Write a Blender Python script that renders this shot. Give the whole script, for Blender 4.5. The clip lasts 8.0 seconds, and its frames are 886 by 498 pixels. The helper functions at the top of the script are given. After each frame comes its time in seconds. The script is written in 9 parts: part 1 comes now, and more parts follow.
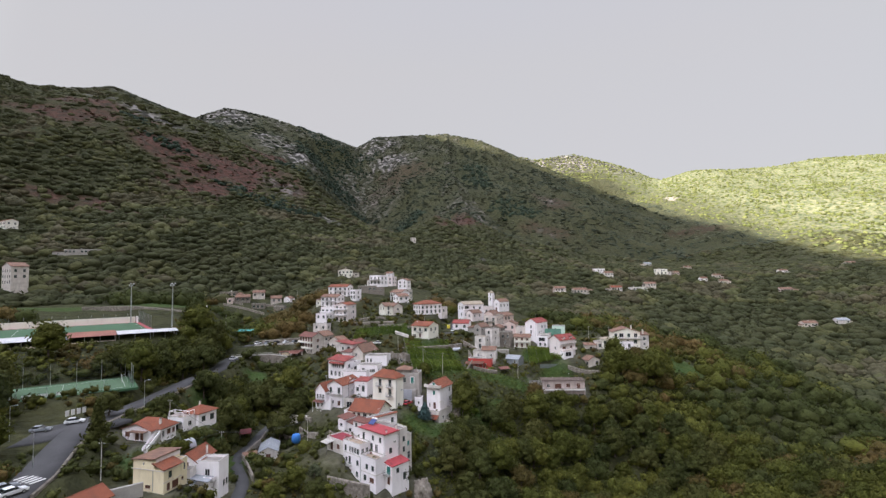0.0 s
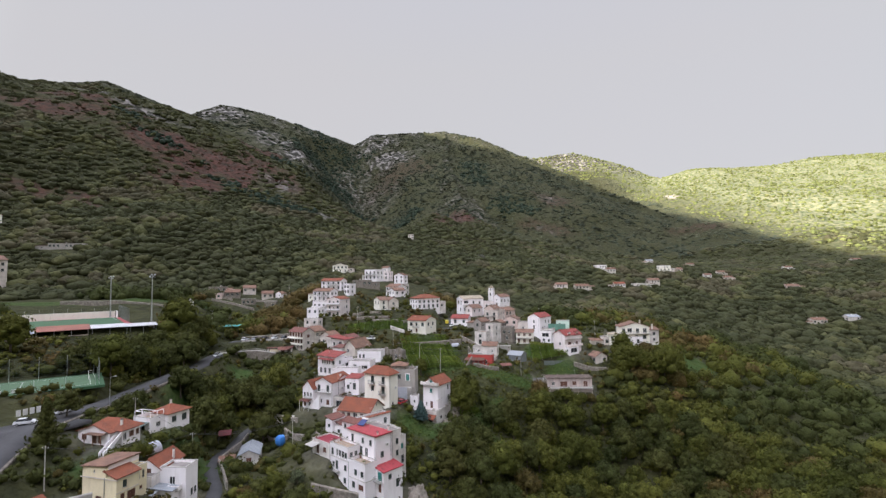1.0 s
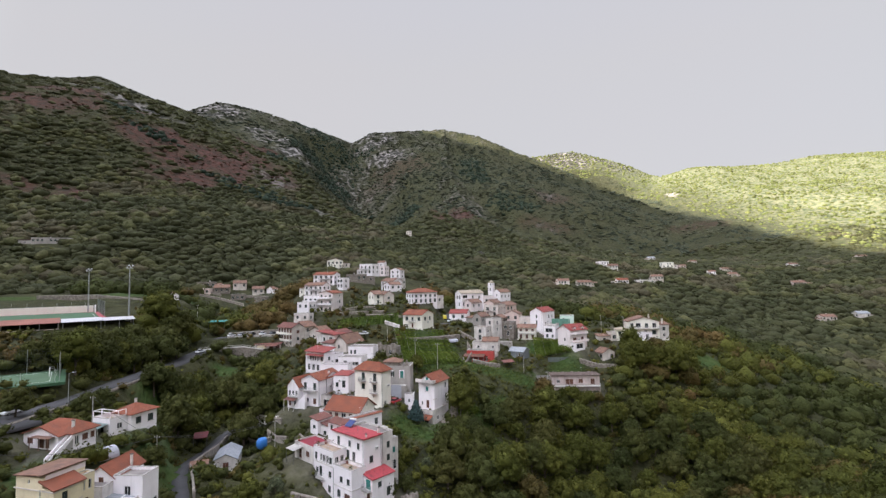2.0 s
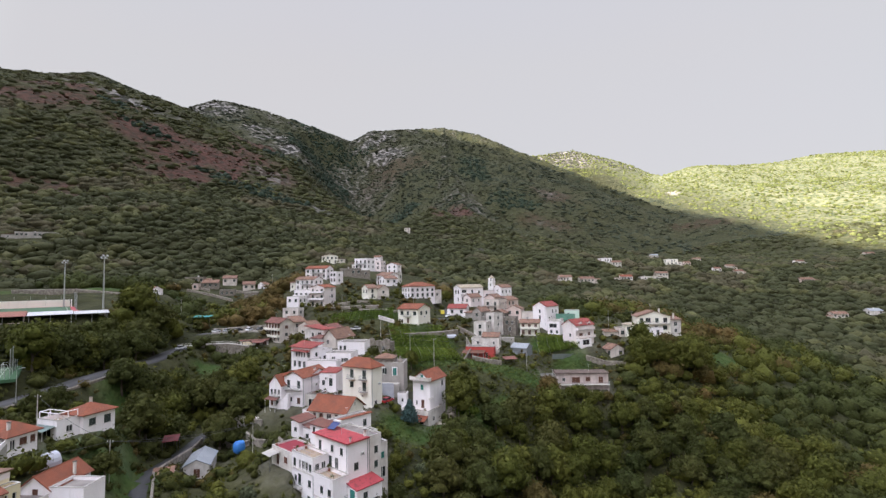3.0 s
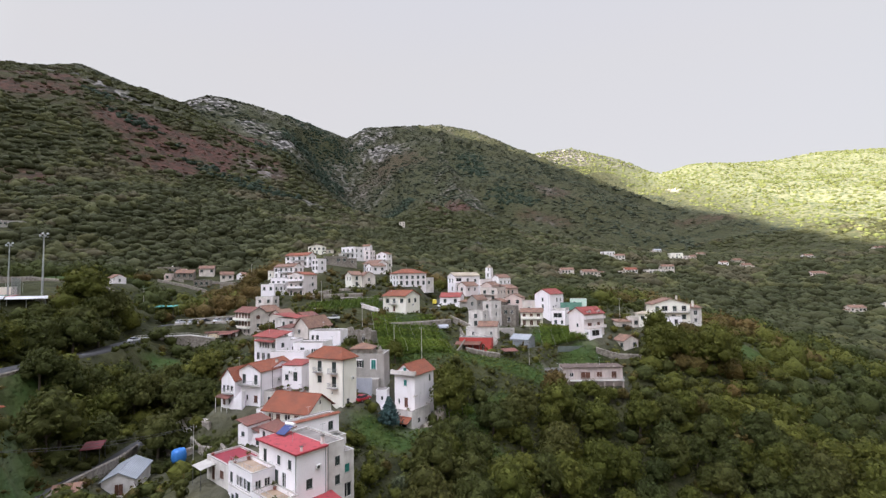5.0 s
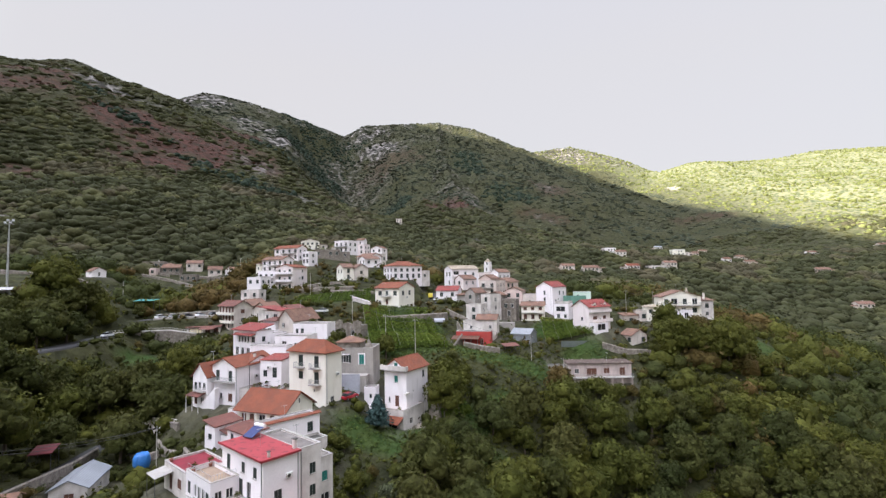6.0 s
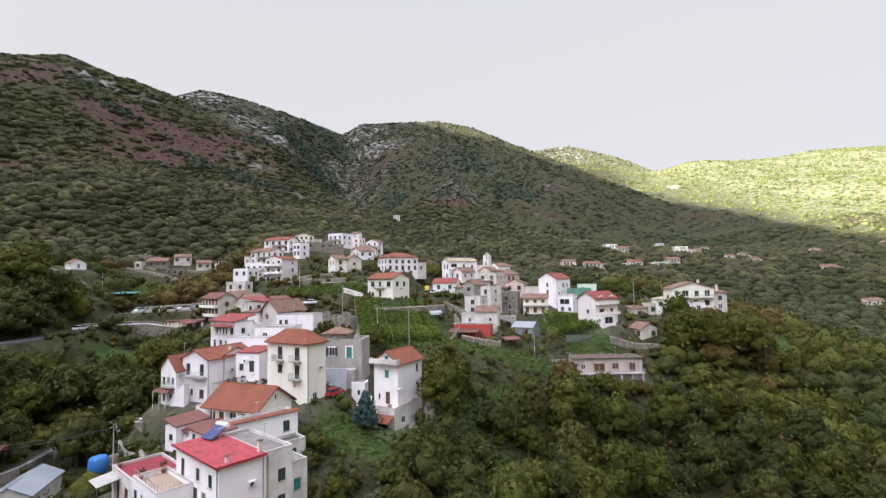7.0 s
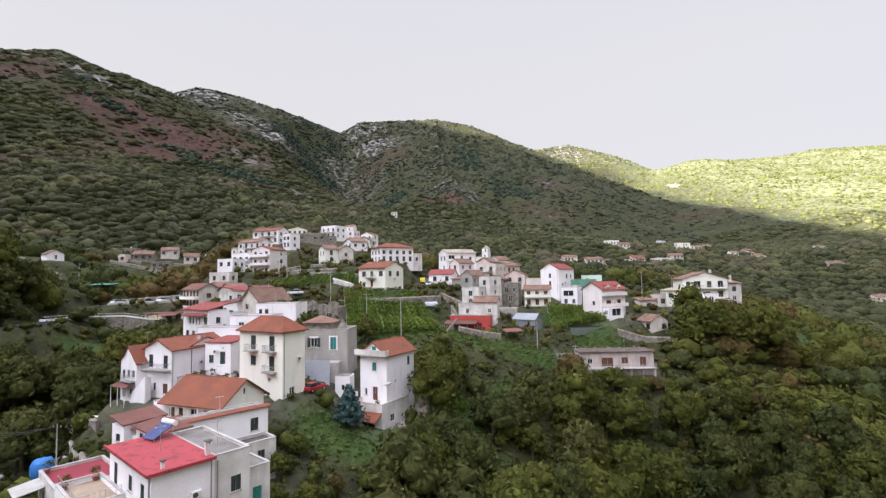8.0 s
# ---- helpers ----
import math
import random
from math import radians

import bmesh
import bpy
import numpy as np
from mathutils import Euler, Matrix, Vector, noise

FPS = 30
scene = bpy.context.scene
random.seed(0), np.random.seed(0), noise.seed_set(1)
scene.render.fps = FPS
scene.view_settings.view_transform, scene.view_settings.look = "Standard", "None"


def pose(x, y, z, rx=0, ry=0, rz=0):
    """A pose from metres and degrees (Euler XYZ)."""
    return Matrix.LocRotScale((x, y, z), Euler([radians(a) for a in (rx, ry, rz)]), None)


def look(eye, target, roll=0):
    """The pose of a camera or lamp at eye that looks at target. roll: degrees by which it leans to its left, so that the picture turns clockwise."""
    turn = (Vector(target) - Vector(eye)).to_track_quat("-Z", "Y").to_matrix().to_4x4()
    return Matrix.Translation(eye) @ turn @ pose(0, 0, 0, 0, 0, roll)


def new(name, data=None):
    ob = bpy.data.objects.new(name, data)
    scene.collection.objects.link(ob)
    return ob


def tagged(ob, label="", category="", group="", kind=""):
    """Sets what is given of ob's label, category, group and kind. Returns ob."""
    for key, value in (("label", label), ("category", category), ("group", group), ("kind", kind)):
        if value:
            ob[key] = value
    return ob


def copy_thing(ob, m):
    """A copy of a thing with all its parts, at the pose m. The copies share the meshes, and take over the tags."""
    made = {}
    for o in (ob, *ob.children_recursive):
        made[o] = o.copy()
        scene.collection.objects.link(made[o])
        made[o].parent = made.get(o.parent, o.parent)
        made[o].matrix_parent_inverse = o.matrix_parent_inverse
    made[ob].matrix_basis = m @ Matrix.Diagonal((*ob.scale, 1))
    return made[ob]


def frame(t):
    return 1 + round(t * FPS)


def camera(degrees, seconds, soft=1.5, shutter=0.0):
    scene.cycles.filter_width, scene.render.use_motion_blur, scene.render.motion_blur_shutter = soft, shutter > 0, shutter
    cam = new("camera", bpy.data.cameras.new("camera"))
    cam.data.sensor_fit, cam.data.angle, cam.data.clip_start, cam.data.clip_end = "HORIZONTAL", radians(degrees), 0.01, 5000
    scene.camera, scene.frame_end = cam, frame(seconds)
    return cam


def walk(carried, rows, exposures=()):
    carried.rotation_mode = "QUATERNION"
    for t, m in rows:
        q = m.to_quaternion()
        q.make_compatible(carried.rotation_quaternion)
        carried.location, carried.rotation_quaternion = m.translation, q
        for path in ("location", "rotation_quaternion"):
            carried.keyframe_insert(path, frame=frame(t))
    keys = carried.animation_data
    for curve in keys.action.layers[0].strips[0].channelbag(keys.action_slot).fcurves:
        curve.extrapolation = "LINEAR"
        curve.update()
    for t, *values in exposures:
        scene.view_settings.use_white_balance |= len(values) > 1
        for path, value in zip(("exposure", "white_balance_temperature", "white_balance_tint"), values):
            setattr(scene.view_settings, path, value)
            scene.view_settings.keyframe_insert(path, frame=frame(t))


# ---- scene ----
cam = camera(85.2, 8.0, soft=1.38)
METRES, EYE, TILT, LEAN, TURN = 95.0, 80.0, -2.2, -0.4, 0.0
ROWS = [
    (0.0, 0.0, 0.0, 0.0, 0.13, 5.69, 1.3),
    (0.5, 0.0001, 0.0689, -0.0165, 0.04, 5.68, 1.33),
    (1.0, 0.0013, 0.1415, -0.0344, -0.05, 5.69, 1.32),
    (1.5, 0.003, 0.2076, -0.0504, -0.15, 5.69, 1.34),
    (3.0, 0.0164, 0.4104, -0.097, -0.2, 5.74, 1.37),
    (3.5, 0.0214, 0.4706, -0.1109, -0.16, 5.76, 1.41),
    (4.0, 0.0288, 0.5345, -0.1257, -0.17, 5.76, 1.42),
    (4.5, 0.0364, 0.5912, -0.1394, -0.29, 5.79, 1.43),
    (6.0, 0.0513, 0.7587, -0.1804, -0.61, 5.8, 1.52),
    (6.5, 0.0543, 0.8097, -0.1937, -0.69, 5.8, 1.54),
    (7.0, 0.0582, 0.8644, -0.2087, -0.75, 5.81, 1.5),
    (7.5, 0.0625, 0.915, -0.2232, -0.81, 5.81, 1.5),
    (8.0, 0.0676, 0.9681, -0.2381, -0.88, 5.83, 1.48),
]
EXPOSURE = [(0.0, 1.56, 6550, 19), (8.0, 1.90, 6550, 19)]
walk(cam, [(t, pose(0, 0, EYE, TILT, LEAN, TURN) @ pose(METRES * x, METRES * y, METRES * z, 90 + pitch, roll, yaw)) for t, x, y, z, yaw, pitch, roll in ROWS], EXPOSURE)

# ---- world and sun ----
SUN_AZIMUTH, SUN_HEIGHT = 236.0, 17.9  # degrees clockwise from +y, and above the horizon
world = bpy.data.worlds.new("sky")
scene.world = world
world.use_nodes = True
wn, wl = world.node_tree.nodes, world.node_tree.links
wn.clear()
w_out = wn.new("ShaderNodeOutputWorld")
w_bg = wn.new("ShaderNodeBackground")
w_sky = wn.new("ShaderNodeTexSky")
w_sky.sky_type, w_sky.sun_disc = "NISHITA", False
w_sky.sun_elevation, w_sky.sun_rotation = radians(SUN_HEIGHT), radians(SUN_AZIMUTH)
w_sky.air_density, w_sky.dust_density, w_sky.ozone_density = 1.0, 3.4, 1.0
# thin bright cloud over all the sky, lighter overhead as an overcast sky is
w_co = wn.new("ShaderNodeTexCoord")
w_sep = wn.new("ShaderNodeSeparateXYZ")
w_ramp = wn.new("ShaderNodeMapRange")
w_ramp.interpolation_type = "SMOOTHSTEP"
w_ramp.inputs["From Min"].default_value, w_ramp.inputs["From Max"].default_value = 0.56, 1.0
w_ramp.inputs["To Min"].default_value, w_ramp.inputs["To Max"].default_value = 4.0, 15.0
w_cloud = wn.new("ShaderNodeTexNoise")
w_cloud.inputs["Scale"].default_value, w_cloud.inputs["Detail"].default_value = 2.2, 4.0
w_tint = wn.new("ShaderNodeMix")
w_tint.data_type = "RGBA"
w_tint.inputs[6].default_value, w_tint.inputs[7].default_value = (0.945, 1.005, 1.0, 1), (0.975, 1.0, 0.985, 1)
w_lum = wn.new("ShaderNodeVectorMath")
w_lum.operation = "SCALE"
w_mix = wn.new("ShaderNodeMix")
w_mix.data_type = "RGBA"
w_mix.inputs[0].default_value = 0.9
wl.new(w_co.outputs["Generated"], w_sep.inputs[0])
wl.new(w_sep.outputs["Z"], w_ramp.inputs["Value"])
wl.new(w_co.outputs["Generated"], w_cloud.inputs["Vector"])
wl.new(w_cloud.outputs["Fac"], w_tint.inputs[0])
w_blue = wn.new("ShaderNodeMix")  # the haze thins overhead and lets the blue through
w_blue.data_type, w_blue.blend_type = "RGBA", "MULTIPLY"
w_blue.inputs[7].default_value = (0.92, 0.97, 1.12, 1)
w_high = wn.new("ShaderNodeMapRange")
w_high.inputs["From Min"].default_value, w_high.inputs["From Max"].default_value = 0.4, 0.9
wl.new(w_sep.outputs["Z"], w_high.inputs["Value"])
wl.new(w_high.outputs[0], w_blue.inputs[0])
wl.new(w_tint.outputs[2], w_blue.inputs[6])
wl.new(w_blue.outputs[2], w_lum.inputs[0])
# the cloud is brighter towards the hidden sun
w_dot = wn.new("ShaderNodeVectorMath")
w_dot.operation = "DOT_PRODUCT"
w_dot.inputs[1].default_value = (math.sin(radians(SUN_AZIMUTH)), math.cos(radians(SUN_AZIMUTH)), 0.25)
w_glow = wn.new("ShaderNodeMapRange")
w_glow.interpolation_type = "SMOOTHSTEP"
w_glow.inputs["From Min"].default_value, w_glow.inputs["From Max"].default_value = 0.2, 1.0
w_glow.inputs["To Min"].default_value, w_glow.inputs["To Max"].default_value = 1.0, 4.4
w_both = wn.new("ShaderNodeMath")
w_both.operation = "MULTIPLY"
wl.new(w_co.outputs["Generated"], w_dot.inputs[0])
wl.new(w_dot.outputs["Value"], w_glow.inputs["Value"])
wl.new(w_ramp.outputs[0], w_both.inputs[0])
wl.new(w_glow.outputs[0], w_both.inputs[1])
wl.new(w_both.outputs[0], w_lum.inputs["Scale"])
wl.new(w_sky.outputs[0], w_mix.inputs[6])
wl.new(w_lum.outputs[0], w_mix.inputs[7])
wl.new(w_mix.outputs[2], w_bg.inputs["Color"])
w_bg.inputs["Strength"].default_value = 0.055
wl.new(w_bg.outputs[0], w_out.inputs["Surface"])

sun = new("sun", bpy.data.lights.new("sun", "SUN"))
sun.data.energy, sun.data.angle, sun.data.color = 5.0, radians(0.5), (1.0, 0.94, 0.77)
_az, _el = radians(SUN_AZIMUTH), radians(SUN_HEIGHT)
sun.matrix_world = look((math.sin(_az) * math.cos(_el) * 900, math.cos(_az) * math.cos(_el) * 900, math.sin(_el) * 900), (0, 0, 0))

# ---- materials ----
def rgba(c):
    return (c[0], c[1], c[2], 1.0)


def surface(name, a, b, scale=1.0, rough=0.85, bump=0.1, streak=None, rnd=0.0, metal=0.0, wave="", wave_size=0.25, island=0.0, grit=0.18, streak_at=(0.55, 0.80), streak_size=0.75):
    """Two colours mixed by coarse and fine noise at real size; streak: colour of the rain stains; wave: axis of tile or slat ribs; rnd, island: change by object or by piece."""
    m = bpy.data.materials.new(name)
    m.use_nodes = True
    n, l = m.node_tree.nodes, m.node_tree.links
    p = n["Principled BSDF"]
    p.inputs["Roughness"].default_value, p.inputs["Metallic"].default_value = rough, metal
    co = n.new("ShaderNodeTexCoord")
    big, fine = n.new("ShaderNodeTexNoise"), n.new("ShaderNodeTexNoise")
    big.inputs["Scale"].default_value, big.inputs["Detail"].default_value = 0.35 * scale, 5.0
    fine.inputs["Scale"].default_value, fine.inputs["Detail"].default_value = 6.0 * scale, 4.0
    l.new(co.outputs["Object"], big.inputs["Vector"]), l.new(co.outputs["Object"], fine.inputs["Vector"])
    spread = n.new("ShaderNodeMapRange")
    spread.inputs["From Min"].default_value, spread.inputs["From Max"].default_value = 0.34, 0.66
    l.new(big.outputs["Fac"], spread.inputs["Value"])
    mix = n.new("ShaderNodeMix")
    mix.data_type = "RGBA"
    mix.inputs[6].default_value, mix.inputs[7].default_value = rgba(a), rgba(b)
    l.new(spread.outputs[0], mix.inputs[0])
    col = mix.outputs[2]
    grain = n.new("ShaderNodeMapRange")
    grain.inputs["From Min"].default_value, grain.inputs["From Max"].default_value = 0.3, 0.7
    grain.inputs["To Min"].default_value, grain.inputs["To Max"].default_value = 1 - grit, 1 + grit * 0.8
    l.new(fine.outputs["Fac"], grain.inputs["Value"])
    gm = n.new("ShaderNodeVectorMath")
    gm.operation = "SCALE"
    l.new(col, gm.inputs[0]), l.new(grain.outputs[0], gm.inputs["Scale"])
    col = gm.outputs[0]
    if streak:
        mp = n.new("ShaderNodeMapping")
        mp.inputs["Scale"].default_value = (streak_size, streak_size, 0.13)
        st = n.new("ShaderNodeTexNoise")
        st.inputs["Scale"].default_value, st.inputs["Detail"].default_value = 1.0, 6.0
        sr = n.new("ShaderNodeMapRange")
        sr.inputs["From Min"].default_value, sr.inputs["From Max"].default_value = streak_at
        sr.inputs["To Max"].default_value = 0.5
        sm = n.new("ShaderNodeMix")
        sm.data_type = "RGBA"
        sm.inputs[7].default_value = rgba(streak)
        l.new(co.outputs["Object"], mp.inputs["Vector"]), l.new(mp.outputs[0], st.inputs["Vector"])
        l.new(st.outputs["Fac"], sr.inputs["Value"]), l.new(sr.outputs[0], sm.inputs[0]), l.new(col, sm.inputs[6])
        col = sm.outputs[2]
    if rnd or island:
        if island:
            src = n.new("ShaderNodeNewGeometry").outputs["Random Per Island"]
            amount = island
        else:
            src = n.new("ShaderNodeObjectInfo").outputs["Random"]
            amount = rnd
        rr = n.new("ShaderNodeMapRange")
        rr.inputs["To Min"].default_value, rr.inputs["To Max"].default_value = 1 - amount, 1 + amount
        hs = n.new("ShaderNodeHueSaturation")
        hr = n.new("ShaderNodeMapRange")
        hr.inputs["To Min"].default_value, hr.inputs["To Max"].default_value = 0.5 - 0.06 * amount, 0.5 + 0.06 * amount
        mul = n.new("ShaderNodeMath")
        mul.operation = "MULTIPLY"
        mul.inputs[1].default_value = 7.31
        fr = n.new("ShaderNodeMath")
        fr.operation = "FRACT"
        l.new(src, rr.inputs["Value"]), l.new(src, mul.inputs[0]), l.new(mul.outputs[0], fr.inputs[0]), l.new(fr.outputs[0], hr.inputs["Value"])
        l.new(rr.outputs[0], hs.inputs["Value"]), l.new(hr.outputs[0], hs.inputs["Hue"]), l.new(col, hs.inputs["Color"])
        col = hs.outputs[0]
    height = fine.outputs["Fac"]
    if wave:
        wv = n.new("ShaderNodeTexWave")
        wv.bands_direction = wave
        wv.inputs["Scale"].default_value = 0.314 / wave_size
        wv.inputs["Distortion"].default_value, wv.inputs["Detail Scale"].default_value = 1.2, 1.5
        l.new(co.outputs["Object"], wv.inputs["Vector"])
        dk = n.new("ShaderNodeMapRange")
        dk.inputs["To Min"].default_value, dk.inputs["To Max"].default_value = 0.72, 1.08
        l.new(wv.outputs["Fac"], dk.inputs["Value"])
        vm = n.new("ShaderNodeVectorMath")
        vm.operation = "SCALE"
        l.new(col, vm.inputs[0]), l.new(dk.outputs[0], vm.inputs["Scale"])
        col = vm.outputs[0]
        add = n.new("ShaderNodeMath")
        l.new(height, add.inputs[0]), l.new(wv.outputs["Fac"], add.inputs[1])
        height = add.outputs[0]
    l.new(col, p.inputs["Base Color"])
    if bump:
        bp = n.new("ShaderNodeBump")
        bp.inputs["Strength"].default_value, bp.inputs["Distance"].default_value = 0.6, bump
        l.new(height, bp.inputs["Height"]), l.new(bp.outputs[0], p.inputs["Normal"])
    return m


def foliage(name, a, b, c, amount=0.35, tuft=1.1, relief=0.5, depth=0.42):
    """Leaves: three greens by noise, changed from leaf clump to leaf clump and from tree to tree; tuft: tufts to the metre, relief: their depth."""
    m = bpy.data.materials.new(name)
    m.use_nodes = True
    n, l = m.node_tree.nodes, m.node_tree.links
    p = n["Principled BSDF"]
    p.inputs["Roughness"].default_value = 0.75
    p.inputs["Specular IOR Level"].default_value = 0.1
    geo, info = n.new("ShaderNodeNewGeometry"), n.new("ShaderNodeObjectInfo")
    ramp = n.new("ShaderNodeValToRGB")
    ramp.color_ramp.elements[0].color, ramp.color_ramp.elements[1].color = rgba(a), rgba(c)
    mid = ramp.color_ramp.elements.new(0.55)
    mid.color = rgba(b)
    no = n.new("ShaderNodeTexNoise")
    no.inputs["Scale"].default_value, no.inputs["Detail"].default_value = 0.045, 3.0
    l.new(geo.outputs["Position"], no.inputs["Vector"])
    sp = n.new("ShaderNodeMapRange")
    sp.inputs["From Min"].default_value, sp.inputs["From Max"].default_value = 0.3, 0.7
    l.new(no.outputs["Fac"], sp.inputs["Value"])
    avg = n.new("ShaderNodeMath")
    avg.operation = "ADD"
    l.new(sp.outputs[0], avg.inputs[0]), l.new(info.outputs["Random"], avg.inputs[1])
    half = n.new("ShaderNodeMath")
    half.operation = "MULTIPLY"
    half.inputs[1].default_value = 0.5
    l.new(avg.outputs[0], half.inputs[0]), l.new(half.outputs[0], ramp.inputs["Fac"])
    rr = n.new("ShaderNodeMapRange")
    rr.inputs["To Min"].default_value, rr.inputs["To Max"].default_value = 1 - amount, 1 + amount
    l.new(geo.outputs["Random Per Island"], rr.inputs["Value"])
    vm = n.new("ShaderNodeVectorMath")
    vm.operation = "SCALE"
    # tufts of leaves, hollow shade and lighter ends painted into their colour, and the relief that they make
    tufts, tuft_shade, both_ = n.new("ShaderNodeTexNoise"), n.new("ShaderNodeMapRange"), n.new("ShaderNodeMath")
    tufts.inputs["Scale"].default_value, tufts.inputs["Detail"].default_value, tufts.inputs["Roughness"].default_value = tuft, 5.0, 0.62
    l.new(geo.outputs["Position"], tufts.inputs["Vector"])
    tuft_shade.inputs["From Min"].default_value, tuft_shade.inputs["From Max"].default_value = 0.33, 0.67
    tuft_shade.inputs["To Min"].default_value, tuft_shade.inputs["To Max"].default_value = 1 - depth, 1 + depth
    l.new(tufts.outputs["Fac"], tuft_shade.inputs["Value"])
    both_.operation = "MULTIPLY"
    l.new(rr.outputs[0], both_.inputs[0]), l.new(tuft_shade.outputs[0], both_.inputs[1])
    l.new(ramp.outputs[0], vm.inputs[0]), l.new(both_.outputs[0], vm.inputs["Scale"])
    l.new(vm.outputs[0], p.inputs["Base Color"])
    bump = n.new("ShaderNodeBump")
    bump.inputs["Strength"].default_value, bump.inputs["Distance"].default_value = 1.0, relief
    l.new(tufts.outputs["Fac"], bump.inputs["Height"]), l.new(bump.outputs[0], p.inputs["Normal"])
    # light comes through the leaves too
    thin, both = n.new("ShaderNodeBsdfTranslucent"), n.new("ShaderNodeMixShader")
    both.inputs[0].default_value = 0.24
    l.new(vm.outputs[0], thin.inputs["Color"])
    l.new(p.outputs[0], both.inputs[1]), l.new(thin.outputs[0], both.inputs[2])
    l.new(both.outputs[0], n["Material Output"].inputs["Surface"])
    return m


WHITE = surface("white_render", (0.885, 0.845, 0.865), (0.815, 0.775, 0.795), 0.8, 0.9, 0.004, streak=(0.56, 0.53, 0.50), grit=0.05, streak_at=(0.57, 0.80))
WHITE_DIRTY = surface("weathered_white_render", (0.74, 0.70, 0.67), (0.52, 0.48, 0.45), 1.3, 0.92, 0.015, streak=(0.33, 0.30, 0.28), grit=0.08, streak_at=(0.5, 0.74))
CREAM = surface("cream_render", (0.84, 0.81, 0.73), (0.79, 0.76, 0.68), 0.6, 0.9, 0.004, streak=(0.64, 0.59, 0.50), grit=0.04)
BEIGE = surface("beige_render", (0.68, 0.62, 0.57), (0.52, 0.46, 0.42), 1.2, 0.9, 0.012, streak=(0.33, 0.29, 0.25), grit=0.05)
YELLOW = surface("pale_yellow_render", (0.78, 0.69, 0.48), (0.70, 0.61, 0.42), 0.6, 0.9, 0.004, streak=(0.5, 0.42, 0.28), grit=0.05)
PINK = surface("pink_render", (0.70, 0.57, 0.52), (0.60, 0.48, 0.44), 0.8, 0.9, 0.012, streak=(0.36, 0.27, 0.24), grit=0.05)
PALE_PINK = surface("pale_pink_render", (0.81, 0.74, 0.73), (0.75, 0.67, 0.66), 0.8, 0.9, 0.01, streak=(0.48, 0.40, 0.38), grit=0.05)
PALE_GREEN = surface("pale_green_render", (0.60, 0.74, 0.66), (0.52, 0.66, 0.58), 0.8, 0.9, 0.01, grit=0.05)
RED_WALL = surface("red_render", (0.50, 0.07, 0.06), (0.40, 0.06, 0.05), 0.8, 0.88, 0.012, streak=(0.25, 0.06, 0.05), grit=0.05)
GREY_WALL = surface("grey_render", (0.40, 0.37, 0.34), (0.30, 0.28, 0.26), 0.9, 0.92, 0.02, streak=(0.16, 0.15, 0.14))
STONE = surface("rubble_stone", (0.30, 0.265, 0.225), (0.15, 0.13, 0.11), 3.4, 0.95, 0.14, streak=(0.08, 0.075, 0.06), grit=0.35)
CONCRETE = surface("concrete", (0.42, 0.40, 0.37), (0.33, 0.31, 0.29), 1.0, 0.9, 0.02, streak=(0.2, 0.19, 0.18))
TILE_X = surface("terracotta_tiles_x", (0.250, 0.070, 0.032), (0.190, 0.054, 0.027), 1.2, 0.85, 0.05, streak=(0.12, 0.05, 0.032), streak_at=(0.48, 0.72), wave="X", wave_size=0.24)
TILE_Y = surface("terracotta_tiles_y", (0.250, 0.070, 0.032), (0.190, 0.054, 0.027), 1.2, 0.85, 0.05, streak=(0.12, 0.05, 0.032), streak_at=(0.48, 0.72), wave="Y", wave_size=0.24)
OLD_X = surface("old_tiles_x", (0.246, 0.132, 0.089), (0.170, 0.098, 0.072), 1.6, 0.9, 0.05, streak=(0.085, 0.05, 0.04), streak_at=(0.50, 0.72), wave="X", wave_size=0.24)
OLD_Y = surface("old_tiles_y", (0.246, 0.132, 0.089), (0.170, 0.098, 0.072), 1.6, 0.9, 0.05, streak=(0.085, 0.05, 0.04), streak_at=(0.50, 0.72), wave="Y", wave_size=0.24)
BROWN_X = surface("brown_tiles_x", (0.20, 0.075, 0.055), (0.14, 0.055, 0.045), 1.2, 0.85, 0.05, streak=(0.085, 0.05, 0.04), streak_at=(0.50, 0.72), wave="X", wave_size=0.24)
BROWN_Y = surface("brown_tiles_y", (0.20, 0.075, 0.055), (0.14, 0.055, 0.045), 1.2, 0.85, 0.05, streak=(0.085, 0.05, 0.04), streak_at=(0.50, 0.72), wave="Y", wave_size=0.24)
RED_X = surface("red_tiles_x", (0.279, 0.051, 0.041), (0.230, 0.043, 0.036), 1.2, 0.8, 0.05, streak=(0.085, 0.05, 0.04), streak_at=(0.50, 0.72), wave="X", wave_size=0.24)
RED_Y = surface("red_tiles_y", (0.279, 0.051, 0.041), (0.230, 0.043, 0.036), 1.2, 0.8, 0.05, streak=(0.085, 0.05, 0.04), streak_at=(0.50, 0.72), wave="Y", wave_size=0.24)
TAN_X = surface("tan_tiles", (0.38, 0.32, 0.24), (0.30, 0.25, 0.19), 1.2, 0.9, 0.05, wave="X", wave_size=0.24)
RED_FLAT = surface("red_sealing_coat", (0.361, 0.043, 0.053), (0.301, 0.038, 0.046), 1.6, 0.65, 0.006, streak=(0.075, 0.012, 0.016), grit=0.08, streak_at=(0.565, 0.60), streak_size=1.5)
CRIMSON = surface("crimson_roof_coat", (0.235, 0.014, 0.030), (0.185, 0.012, 0.024), 1.6, 0.6, 0.006, streak=(0.08, 0.01, 0.015), grit=0.08)
